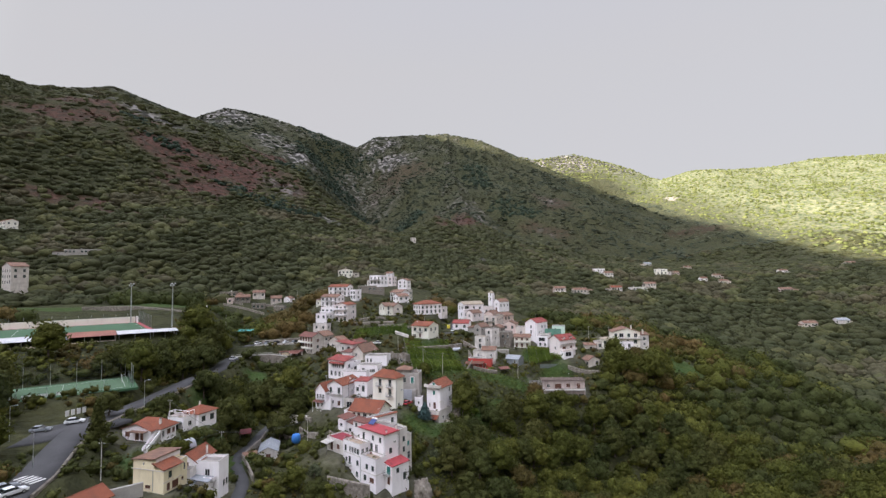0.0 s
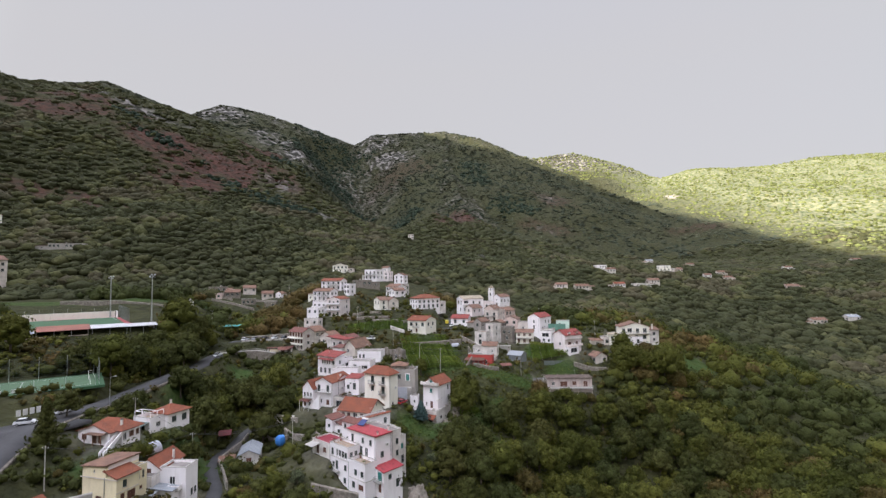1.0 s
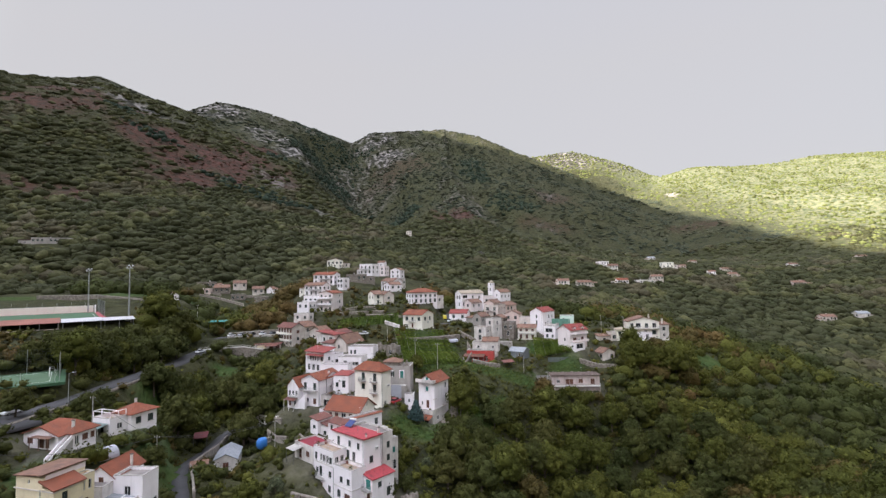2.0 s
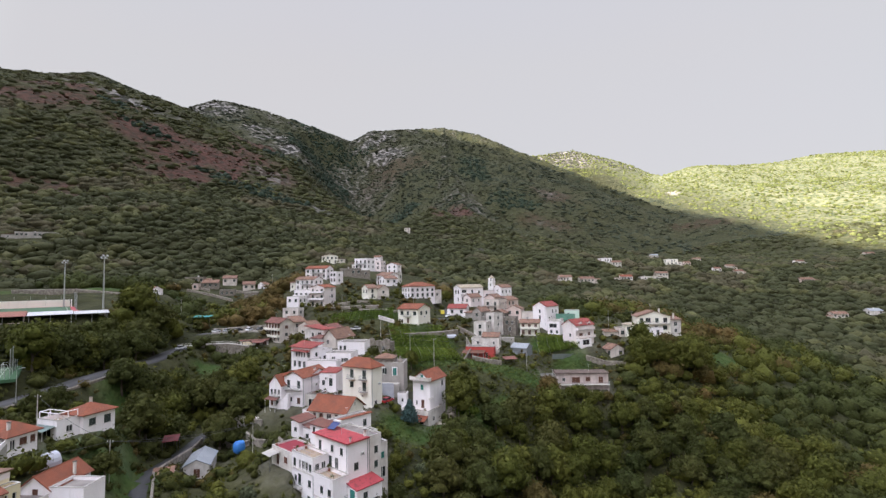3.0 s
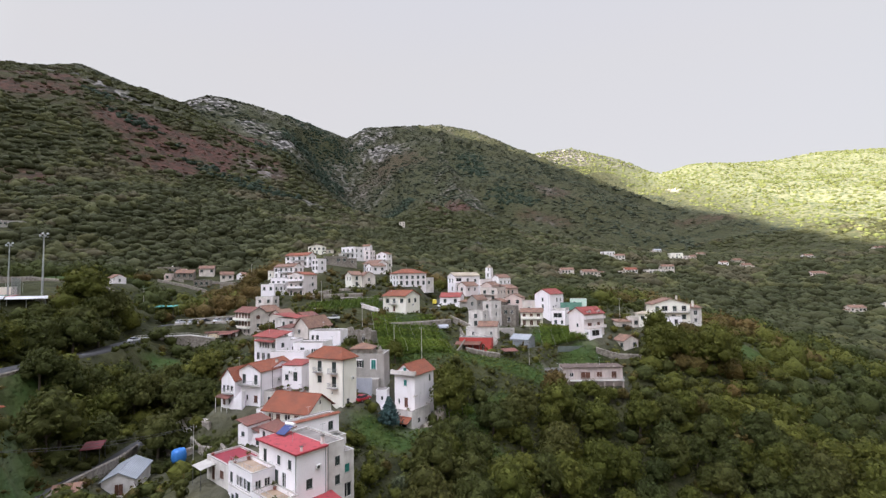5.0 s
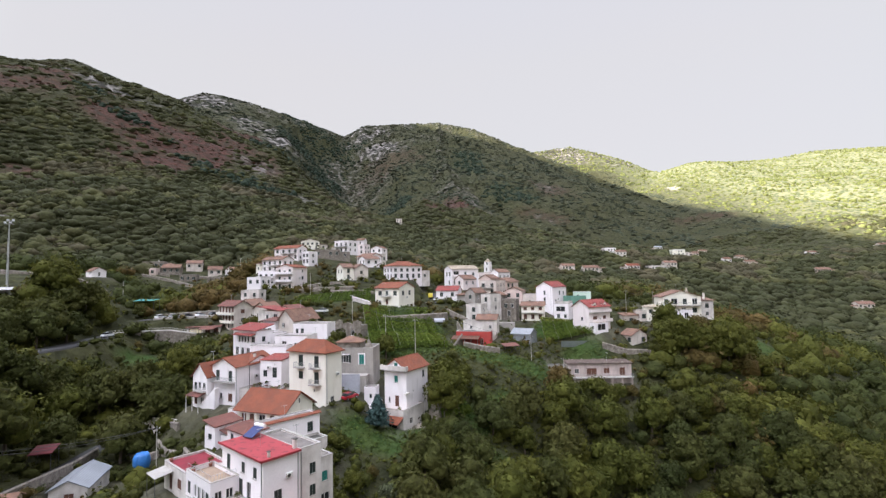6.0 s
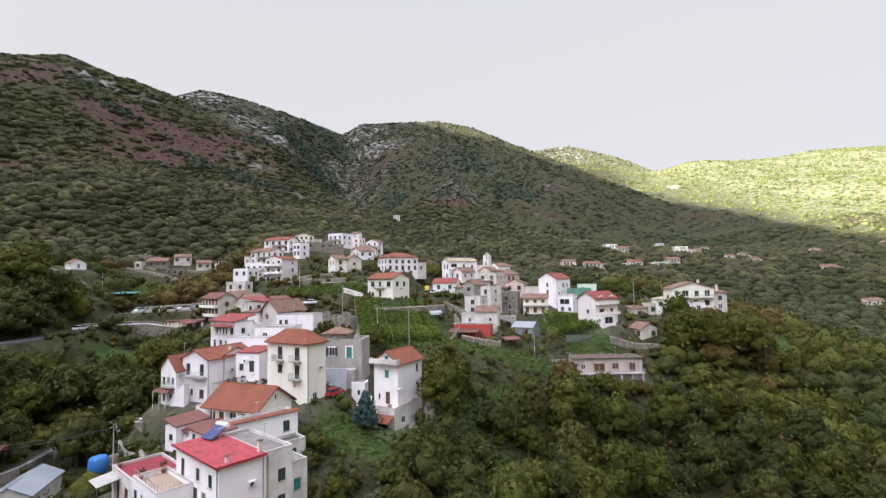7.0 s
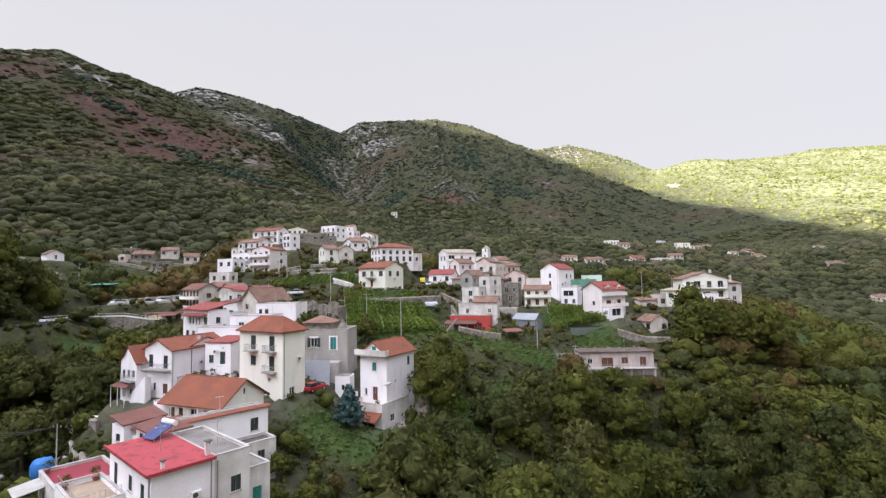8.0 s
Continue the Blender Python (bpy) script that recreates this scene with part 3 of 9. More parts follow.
def land(x, y):
    x, y = np.asarray(x, float), np.asarray(y, float)
    shape = x.shape
    x, y = x.ravel(), y.ravel()
    z = np.zeros(x.shape)
    for i in range(0, len(x), 20000):
        px, py = x[i : i + 20000], y[i : i + 20000]
        q = np.stack([px, py], 1) / 100
        d2 = ((q[:, None] - _knots[None, :, :2] / 100) ** 2).sum(-1)
        low = _tps(d2) @ _weights[: len(_knots)] + _weights[-3] + q @ _weights[-2:]
        high, _ = crest_field(px, py)
        away = np.hypot(px * 0.9, py - 220)
        w = smooth(away, 430, 760)
        low = np.clip(low, 0, 320)
        high = np.maximum(high, 20 + 0.11 * away)
        z[i : i + 20000] = low * (1 - w) + high * w
    z = z + (fbm(x / 22, y / 22, 3, 8) - 0.5) * 3.0 * smooth(np.hypot(x, y - 200), 60, 300)
    # level ground under each house
    top, weight = z / 64.0, np.full(z.shape, 1 / 64.0)
    for n, (hx, hy, hz, a, wl_, wr_, _) in SITE.items():
        close = np.nonzero(np.hypot(x - hx, y - hy) < 34)[0]
        if len(close) == 0:
            continue
        u, v = local(n, x[close], y[close])
        d = np.hypot(np.maximum(np.maximum(-u, u - wr_), 0), np.maximum(np.maximum(-v, v - wl_), 0))
        k = np.where(d < 9, 1 / (0.35 + d) ** 3 - 1 / 9.35**3, 0)
        top[close] += k * (PAD.get(n, hz) - 0.1)
        weight[close] += k
    # level garden ground
    for gx, gy, gz, r in TERRACES:
        d = np.maximum(np.hypot(x - gx, y - gy) - r, 0)
        k = np.where(d < 9, 1 / (0.5 + d) ** 3 - 1 / 9.5**3, 0)
        top += k * gz
        weight += k
    z = top / weight
    # level ground of the two playing fields
    for cx, cy, ca, fl, fw, fz in FIELDS:
        c, s = math.cos(ca), math.sin(ca)
        u, v = (x - cx) * c + (y - cy) * s, -(x - cx) * s + (y - cy) * c
        d = np.hypot(np.maximum(np.abs(u) - fl / 2 - 2, 0), np.maximum(np.abs(v) - fw / 2 - 2, 0))
        z = z + (fz - z) * (1 - smooth(d, 0, 9))
    # road beds
    for line, width in ROADS.values():
        for (x0, y0, z0), (x1, y1, z1) in zip(line, line[1:]):
            dx, dy = x1 - x0, y1 - y0
            close = np.nonzero(np.hypot(x - (x0 + x1) / 2, y - (y0 + y1) / 2) < math.hypot(dx, dy) / 2 + 18)[0]
            if len(close) == 0:
                continue
            px, py = x[close], y[close]
            t = np.clip(((px - x0) * dx + (py - y0) * dy) / (dx * dx + dy * dy), 0, 1)
            d = np.hypot(px - x0 - t * dx, py - y0 - t * dy)
            w = 1 - smooth(d, width / 2 + (1.0 if width > 4 else 0.4), width / 2 + (6 if width > 4 else 4.5))
            z[close] += (z0 + t * (z1 - z0) - 0.12 - z[close]) * w
    return z.reshape(shape)


TERRACES = [(-63.6, 128.0, 40.8, 3.4), (-63.2, 138.0, 40.8, 2.6), (-60.6, 131.5, 38.8, 1.8), (-59.0, 126.0, 36.5, 1.8), (-68.5, 112.2, 40.6, 2.6), (-64.2, 117.0, 40.4, 2.8), (-60.5, 112.0, 36.5, 2.0)]  # x, y, height, radius
FIELDS = [(-176, 199, radians(38), 88, 44, 60.2), (-112.6, 143.8, radians(37), 32, 18, 49.0)]  # centre x, y, turn, length, width, height
ROADS = {
    "main": ([(-66, 62, 44.0), (-74.8, 85, 44.0), (-77, 92, 44.0), (-83, 107, 45.2), (-87, 118, 45.6), (-88.5, 130, 45.2), (-88.6, 145, 44.8), (-90, 170, 45.0), (-93, 200, 44.4), (-97, 218, 44.2), (-98, 229, 44.5), (-97, 237, 46.0), (-94, 245, 47.9)], 6.5),
    "car_park": ([(-101, 245, 47.6), (-92, 246, 48.0), (-83, 246.5, 48.3), (-75, 247.5, 48.6)], 7.0),
    "lane": ([(-45, 104, 31.2), (-47.5, 112, 31.0), (-50.4, 122, 30.4), (-55.4, 131, 30.2), (-60.2, 141, 29.4), (-62, 150, 28.4), (-62.8, 160, 27.6), (-64, 170, 27.4), (-63, 182, 28)], 3.0),
    "square": ([(2, 252, 51.4), (5, 262, 52.6), (4, 274, 54.5)], 6.0),
}


def keep_clear(x, y, gap=1.5):
    """True where a tree may stand: off the houses, roads and fields."""
    # the yard with the water tank, and the tunnel greenhouse
    ok = (np.hypot(x + 47.6, y - 158.8) > 5.6) & (np.hypot(x + 62.4, y - 117.6) > 3.4)
    for n, (hx, hy, hz, a, wl_, wr_, _) in SITE.items():
        u, v = local(n, x, y)
        u0, u1, v0, v1 = SPREAD.get(n, (0, wr_, 0, wl_))
        ok &= ~((u > u0 - gap - min(1.5, gap)) & (u < u1 + gap) & (v > v0 - gap - min(1.5, gap)) & (v < v1 + gap))
    for cx, cy, ca, fl, fw, fz in FIELDS:
        c, s = math.cos(ca), math.sin(ca)
        u, v = (x - cx) * c + (y - cy) * s, -(x - cx) * s + (y - cy) * c
        ok &= ~((np.abs(u) < fl / 2 + (12 if fl > 50 else 3)) & (v < fw / 2 + 3) & (v > -fw / 2 - (14.5 if fl > 50 else 3)))
    for fx, fy in FAR_SPOTS:
        near = fy < 300
        ok &= ~((np.abs(x - fx - 6) < (7 if near else 7 + gap)) & (y > fy - (1 if near else 2.5 + gap)) & (y < fy + (6 if near else 9)))
    for line, width in ROADS.values():
        for (x0, y0, z0), (x1, y1, z1) in zip(line, line[1:]):
            dx, dy = x1 - x0, y1 - y0
            t = np.clip(((x - x0) * dx + (y - y0) * dy) / (dx * dx + dy * dy), 0, 1)
            ok &= np.hypot(x - x0 - t * dx, y - y0 - t * dy) > width / 2 + gap
    return ok


FAR_SPOTS = [(171, 545), (176, 528), (256, 581), (276, 578), (104, 452), (122, 455), (163, 470), (186, 482), (208, 500), (298, 560), (318, 556), (330, 590), (432, 620), (362, 520),
             (544, 650), (292, 700), (345, 690), (311, 420), (345, 425), (-46, 680), (-88, 402), (-143, 332), (-128, 322), (-120, 336), (-300, 380), (74, 236), (66, 224), (-55, 309), (-71, 88), (-70, 96), (-58, 141)]


def gardens(x, y):
    """The village and its terraces, where only low things grow."""
    a = (x > -62) & (x < 64) & (y > 190) & (y < 300) & ((x < 34) | (y > 214))
    b = (x > 60) & (x < 104) & (y > 227) & (y < 262)
    c = (x > -66) & (x < -8) & (y > 296) & (y < 376)
    d = (x > 8) & (x < 52) & (y > 296) & (y < 352)
    e = (x > -210) & (x < -96) & (y > 100) & (y < 156)
    f = (x > -150) & (x < -96) & (y > 300) & (y < 345)
    g = (x > -230) & (x < -120) & (y > 228) & (y < 284)
    return a | b | c | d | e | f | g


def open_ground(x, y, low=False):
    """Grass, garden and vineyard ground where no wood grows; low: also the slopes kept clear beside the road."""
    g = np.zeros(np.shape(x))
    for cx, cy, rx, ry, ang in MEADOWS + (CLEARED if low else []):
        c, s = math.cos(ang), math.sin(ang)
        u, v = (x - cx) * c + (y - cy) * s, -(x - cx) * s + (y - cy) * c
        d = np.hypot(u / rx, v / ry) + (fbm(x / 9, y / 9, 2, 5) - 0.5) * 0.5
        g = np.maximum(g, 1 - smooth(d, 0.8, 1.05))
    return g


MEADOWS = [(-61, 131, 8, 18, 0.1), (-68, 111, 6, 8, 0.3), (-7, 165.5, 8, 4.5, 0.3), (40, 212, 8, 5, 0.2), (46, 234, 10, 7, -0.1), (17, 203, 9, 5, 0.1), (-3, 212, 13, 20, 0.25), (-24, 243, 22, 8, 0.1), (50, 220, 8, 6, 0.3), (30, 203, 13, 4, 0.2), (-2, 169, 7, 5, 0.4),
           (-190, 272, 66, 9, 0.4), (-80, 168, 7, 12, 0.2), (-84, 217, 6, 7, 0.2), (11, 178, 5, 5, 0.6), (20, 187, 8, 3, 0.5), (12, 169, 10, 3.4, 0.3), (112, 238, 16, 7, 0.4)]
CLEARED = [(-84, 214, 11, 14, 0.2), (-86, 243, 18, 8, 0.0), (-80, 110, 26, 10, 1.85), (-100, 126, 13, 9, 0.6), (-82, 146, 14, 7, 1.6), (-134, 169, 40, 15, 0.66), (-100, 104, 12, 9, 0.8)]


ROCKS = [  # crags and scree: centre, reach along x and y, share of bare rock
    (-600, 1310, 80, 90, 1.0), (-560, 1400, 60, 50, 0.5), (-455, 1235, 44, 70, 1.0), (-400, 1180, 50, 80, 1.0), (-335, 1120, 46, 70, 1.0), (-206, 1540, 80, 80, 1.0), (-150, 1420, 80, 60, 1.0), (-100, 1390, 40, 50, 0.6),
    (-250, 1330, 60, 100, 0.5), (-200, 1235, 70, 90, 0.42), (-140, 1180, 50, 70, 0.4), (-36, 1474, 50, 60, 0.35), (-470, 772, 60, 18, 1.0), (-560, 800, 60, 16, 0.7), (-405, 790, 30, 14, 0.6), (-250, 752, 34, 30, 0.5), (-170, 690, 22, 26, 0.6),
    (62, 905, 28, 30, 0.6), (250, 1095, 36, 26, 0.45), (199, 917, 20, 18, 0.4), (38, 602, 24, 16, 0.7), (10, 596, 20, 12, 0.6), (70, 620, 18, 14, 0.6), (470, 2180, 280, 140, 1.0), (600, 2080, 180, 140, 0.95), (710, 1980, 130, 120, 0.9)]
BRACKEN = [  # slopes of red-brown bracken
    (-400, 722, 44, 26, 0.95), (-330, 735, 54, 34, 1.0), (-288, 700, 30, 26, 0.95), (-318, 864, 46, 26, 0.85), (-545, 672, 54, 26, 0.9), (-350, 498, 60, 14, 0.75), (40, 846, 46, 44, 1.0),
    (-405, 690, 60, 30, 0.9), (-355, 680, 46, 34, 1.0), (-310, 655, 34, 34, 1.0), (-345, 622, 34, 14, 0.7), (-296, 791, 40, 26, 0.8), (-250, 757, 34, 24, 0.7), (-375, 523, 34, 12, 0.9), (-420, 505, 24, 10, 0.8), (-570, 740, 60, 26, 0.9), (-505, 705, 40, 20, 0.8),
    (-470, 745, 50, 14, 0.7), (30, 848, 30, 34, 0.95), (4, 790, 18, 30, 0.7), (255, 1085, 50, 34, 0.5), (205, 925, 40, 30, 0.45), (-120, 1300, 90, 90, 0.4), (92, 516, 10, 8, 0.8), (540, 1010, 60, 30, 0.5)]


PINES_AND_SHADE = [  # dark pine and holm oak stands; flank and gorge ones stand in for shade
    (-266, 676, 62, 13), (-215, 690, 40, 14), (-411, 706, 52, 13), (-470, 735, 40, 12), (-330, 1290, 60, 130), (-300, 1450, 120, 60), (-255, 1200, 34, 140), (-190, 1080, 30, 90), (-260, 860, 40, 26), (90, 1250, 40, 120), (160, 1010, 60, 40), (-60, 940, 40, 50)]


def pine_shade_share(x, y):
    g = np.zeros(np.shape(x))
    wob = (fbm(x / 26, y / 26, 3, 61) - 0.5) * 1.3
    for cx, cy, rx, ry in PINES_AND_SHADE:
        g = np.maximum(g, 1 - smooth(np.hypot((x - cx) / rx, (y - cy) / ry) + wob, 0.7, 1.15))
    return g


def bare(x, y):
    """Rock, bracken and scree shares of the ground."""
    _, near = crest_field(x, y)
    rough = fbm(x / 24, y / 24, 4, 21)
    rock = np.clip((rough - 0.52) * 6, 0, 1) * near * smooth(y, 780, 950) * (1 - smooth(x, 60, 240)) * 0.5
    for cx, cy, rx, ry, share in ROCKS:
        d = np.hypot((x - cx) / rx, (y - cy) / ry) + (rough - 0.5) * 1.2
        rock = np.maximum(rock, (1 - smooth(d, 0.5, 1.25)) * share * np.clip((rough - 0.30) * 5, 0, 1))
    brack = np.zeros(np.shape(x))
    patch = fbm(x / 30, y / 30, 4, 33)
    for cx, cy, rx, ry, share in BRACKEN:
        d = np.hypot((x - cx) / rx, (y - cy) / ry) + (patch - 0.5) * 1.6
        brack = np.maximum(brack, (1 - smooth(d, 0.6, 1.35)) * share)
    scree = 1 - smooth(np.hypot((x - 668) / 15, (y - 1410) / 48), 0.5, 1.2)
    return rock, brack, scree


# ---- mesh helpers ----
def mesh_of(name, verts, faces, material=None):
    """A mesh from arrays: verts n x 3, faces m x 3 or m x 4."""
    verts, faces = np.asarray(verts, np.float32), np.asarray(faces, np.int32)
    me = bpy.data.meshes.new(name)
    k = faces.shape[1]
    me.vertices.add(len(verts))
    me.vertices.foreach_set("co", verts.ravel())
    me.loops.add(faces.size)
    me.loops.foreach_set("vertex_index", faces.ravel())
    me.polygons.add(len(faces))
    me.polygons.foreach_set("loop_start", np.arange(0, faces.size, k, dtype=np.int32))
    me.update(calc_edges=True)
    if material:
        me.materials.append(material)
    return me


def graded(lo, hi, a, b, step, growth):
    """Grid lines: even steps from a to b, then ever wider ones out to lo and hi."""
    out = list(np.arange(a, b + 0.01, step))
    v, s = b, step
    while v < hi:
        s = s + growth * s
        v += min(s, 45)
        out.append(v)
    v, s, left = a, step, []
    while v > lo:
        s = s + growth * s
        v -= min(s, 45)
        left.append(v)
    return np.array(left[::-1] + out)


def build_ground():
    gx = graded(-2600, 3600, -112, 116, 2.7, 0.0165)
    gy = graded(-1100, 3000, 84, 300, 2.7, 0.0135)
    xx, yy = np.meshgrid(gx, gy)
    zz = land(xx, yy)
    rock, brack, scree = bare(xx, yy)
    grass = open_ground(xx, yy)
    yards = np.zeros(xx.shape)
    for n in SITE:
        u, v = local(n, xx, yy)
        u0, u1, v0, v1 = SPREAD.get(n, (0, SITE[n][5], 0, SITE[n][4]))
        d = np.hypot(np.maximum(np.maximum(u0 - u, u - u1), 0), np.maximum(np.maximum(v0 - v, v - v1), 0))
        yards = np.maximum(yards, 0.16 * (1 - smooth(d, 0.8, 4.5)))
    scree = np.maximum(scree, yards)
    # far woods: the tree tops make the surface uneven
    wood = (1 - rock) * (1 - 0.6 * brack) * smooth(np.hypot(xx, yy - 200), 480, 620)
    zz = zz + wood * (fbm(xx / 9, yy / 9, 2, 41) - 0.35) * 7 + rock * (fbm(xx / 16, yy / 16, 3, 51) - 0.5) * 20
    nx, ny = len(gx), len(gy)
    idx = np.arange(nx * ny).reshape(ny, nx)
    faces = np.stack([idx[:-1, :-1], idx[:-1, 1:], idx[1:, 1:], idx[1:, :-1]], -1).reshape(-1, 4)
    me = mesh_of("ground", np.stack([xx, yy, zz], -1).reshape(-1, 3), faces, GROUND)
    cover = me.color_attributes.new("cover", "FLOAT_COLOR", "POINT")
    cover.data.foreach_set("color", np.stack([rock, brack, grass, scree], -1).astype(np.float32).ravel())
    me.shade_smooth()
    return tagged(new("ground", me), "wooded mountain valley ground with rock, bracken and grass", "ground", kind="structure")


def ground_material():
    m = bpy.data.materials.new("valley_ground")
    m.use_nodes = True
    n, l = m.node_tree.nodes, m.node_tree.links
    p = n["Principled BSDF"]
    p.inputs["Roughness"].default_value = 0.95
    p.inputs["Specular IOR Level"].default_value = 0.15
    co, at, sep = n.new("ShaderNodeTexCoord"), n.new("ShaderNodeAttribute"), n.new("ShaderNodeSeparateColor")
    at.attribute_name = "cover"
    l.new(at.outputs["Color"], sep.inputs[0])

    def noise_mix(a, b, scale, lo=0.35, hi=0.65, detail=6.0):
        no, mr, mx = n.new("ShaderNodeTexNoise"), n.new("ShaderNodeMapRange"), n.new("ShaderNodeMix")
        no.inputs["Scale"].default_value, no.inputs["Detail"].default_value = scale, detail
        mr.inputs["From Min"].default_value, mr.inputs["From Max"].default_value = lo, hi
        mx.data_type = "RGBA"
        mx.inputs[6].default_value, mx.inputs[7].default_value = rgba(a), rgba(b)
        l.new(co.outputs["Object"], no.inputs["Vector"]), l.new(no.outputs["Fac"], mr.inputs["Value"]), l.new(mr.outputs[0], mx.inputs[0])
        return mx.outputs[2], no.outputs["Fac"]

    def over(base, top, fac):
        mx = n.new("ShaderNodeMix")
        mx.data_type = "RGBA"
        l.new(fac, mx.inputs[0]), l.new(base, mx.inputs[6]), l.new(top, mx.inputs[7])
        return mx.outputs[2]

    wood_a, _ = noise_mix((0.025, 0.029, 0.012), (0.046, 0.044, 0.019), 0.02)
    wood_b, fine = noise_mix((0.019, 0.022, 0.010), (0.057, 0.058, 0.024), 0.22, 0.36, 0.66, 8.0)
    half = n.new("ShaderNodeMix")
    half.data_type = "RGBA"
    half.inputs[0].default_value = 0.65
    l.new(wood_a, half.inputs[6]), l.new(wood_b, half.inputs[7])
    grass, _ = noise_mix((0.030, 0.060, 0.014), (0.050, 0.072, 0.020), 0.3)
    brack, _ = noise_mix((0.078, 0.036, 0.027), (0.030, 0.024, 0.017), 0.12, 0.38, 0.66, 8.0)
    rock, crag = noise_mix((0.028, 0.028, 0.022), (0.235, 0.217, 0.205), 0.085, 0.48, 0.60, 10.0)
    pale, _ = noise_mix((0.36, 0.335, 0.30), (0.19, 0.165, 0.135), 0.5)
    # ground of the eastern hills, with sunlight painted in as a paler colour
    sunlit_ground, _ = noise_mix((0.072, 0.095, 0.045), (0.215, 0.215, 0.125), 0.11, 0.34, 0.62, 9.0)
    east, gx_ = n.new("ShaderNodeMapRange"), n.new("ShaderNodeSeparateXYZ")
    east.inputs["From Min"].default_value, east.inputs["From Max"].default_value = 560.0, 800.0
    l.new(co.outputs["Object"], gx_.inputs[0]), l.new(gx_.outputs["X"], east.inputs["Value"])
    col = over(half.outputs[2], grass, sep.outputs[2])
    # the sun-brightened colour takes over towards the east
    col = over(col, sunlit_ground, east.outputs[0])
    col = over(col, brack, sep.outputs[1])
    col = over(col, rock, sep.outputs[0])
    col = over(col, pale, at.outputs["Alpha"])
    l.new(col, p.inputs["Base Color"])
    bp = n.new("ShaderNodeBump")
    bp.inputs["Strength"].default_value, bp.inputs["Distance"].default_value = 1.0, 3.0
    l.new(fine, bp.inputs["Height"]), l.new(bp.outputs[0], p.inputs["Normal"])
    return m


GROUND = ground_material()
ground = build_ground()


def ground_z(x, y):
    return float(land(np.array([x]), np.array([y]))[0])

# ---- building kit ----
def part(name, bm, material, parent, label=""):
    me = bpy.data.meshes.new(name)
    bm.to_mesh(me)
    bm.free()
    me.materials.append(material)
    ob = new(name, me)
    ob.parent = parent
    return tagged(ob, label) if label else ob


def shared(name, me, parent, m, label=""):
    """One more object on a mesh that alike parts share."""
    ob = new(name, me)
    ob.parent = parent
    ob.matrix_basis = m
    return tagged(ob, label) if label else ob


def box(bm, x0, y0, z0, x1, y1, z1, bevel=0.0):
    before = set(bm.verts)
    v = [bm.verts.new(c) for c in ((x0, y0, z0), (x1, y0, z0), (x1, y1, z0), (x0, y1, z0), (x0, y0, z1), (x1, y0, z1), (x1, y1, z1), (x0, y1, z1))]
    for f in ((3, 2, 1, 0), (4, 5, 6, 7), (0, 1, 5, 4), (1, 2, 6, 5), (2, 3, 7, 6), (3, 0, 4, 7)):
        bm.faces.new([v[i] for i in f])
    if bevel:
        edges = {e for w in set(bm.verts) - before for e in w.link_edges}
        bmesh.ops.bevel(bm, geom=list(edges), offset=bevel, segments=1, affect="EDGES")


def rod(bm, a, b, r0, r1=None, sides=6):
    """A tapered rod from a to b."""
    a, b = Vector(a), Vector(b)
    q = (b - a).to_track_quat("Z", "Y")
    r1 = r0 if r1 is None else r1
    rings = []
    for p, r in ((a, r0), (b, r1)):
        rings.append([bm.verts.new(p + q @ Vector((r * math.cos(2 * math.pi * k / sides), r * math.sin(2 * math.pi * k / sides), 0))) for k in range(sides)])
    for k in range(sides):
        bm.faces.new((rings[0][k], rings[0][(k + 1) % sides], rings[1][(k + 1) % sides], rings[1][k]))
    bm.faces.new(rings[0][::-1]), bm.faces.new(rings[1])


def solid(bm, outline, axis, a, b):
    """A flat outline (pairs) pushed along an axis from a to b: axis x takes (y, z), axis y takes (x, z), axis z takes (x, y)."""
    def at(p, t):
        return {"x": (t, p[0], p[1]), "y": (p[0], t, p[1]), "z": (p[0], p[1], t)}[axis]
    lo, hi = [bm.verts.new(at(p, a)) for p in outline], [bm.verts.new(at(p, b)) for p in outline]
    n = len(outline)
    bm.faces.new(lo), bm.faces.new(hi[::-1])
    for k in range(n):
        bm.faces.new((lo[k], hi[k], hi[(k + 1) % n], lo[(k + 1) % n]))


def thing(name, m, label, category, group=""):
    ob = new(name)
    ob.empty_display_size = 0.5
    ob.matrix_basis = m
    return tagged(ob, label, category, group)


MESHES = {}


def kept(key, make, material):
    if key not in MESHES:
        bm = bmesh.new()
        make(bm)
        bmesh.ops.recalc_face_normals(bm, faces=bm.faces)
        me = bpy.data.meshes.new(key if isinstance(key, str) else str(key[0]))
        bm.to_mesh(me)
        bm.free()
        me.materials.append(material)
        MESHES[key] = me
    return MESHES[key]


# faces of a block: L lies along y at x = 0, R along x at y = 0, B along y at the far x, K along x at the far y
def face_pose(face, x0, y0, wx, wy, s, z):
    """Pose on a wall: x to the right along the wall seen from outside, y into the wall."""
    if face == "L":
        return pose(x0, y0 + s, z, 0, 0, -90)
    if face == "R":
        return pose(x0 + s, y0, z, 0, 0, 0)
    if face == "B":
        return pose(x0 + wx, y0 + s, z, 0, 0, 90)
    return pose(x0 + s, y0 + wy, z, 0, 0, 180)


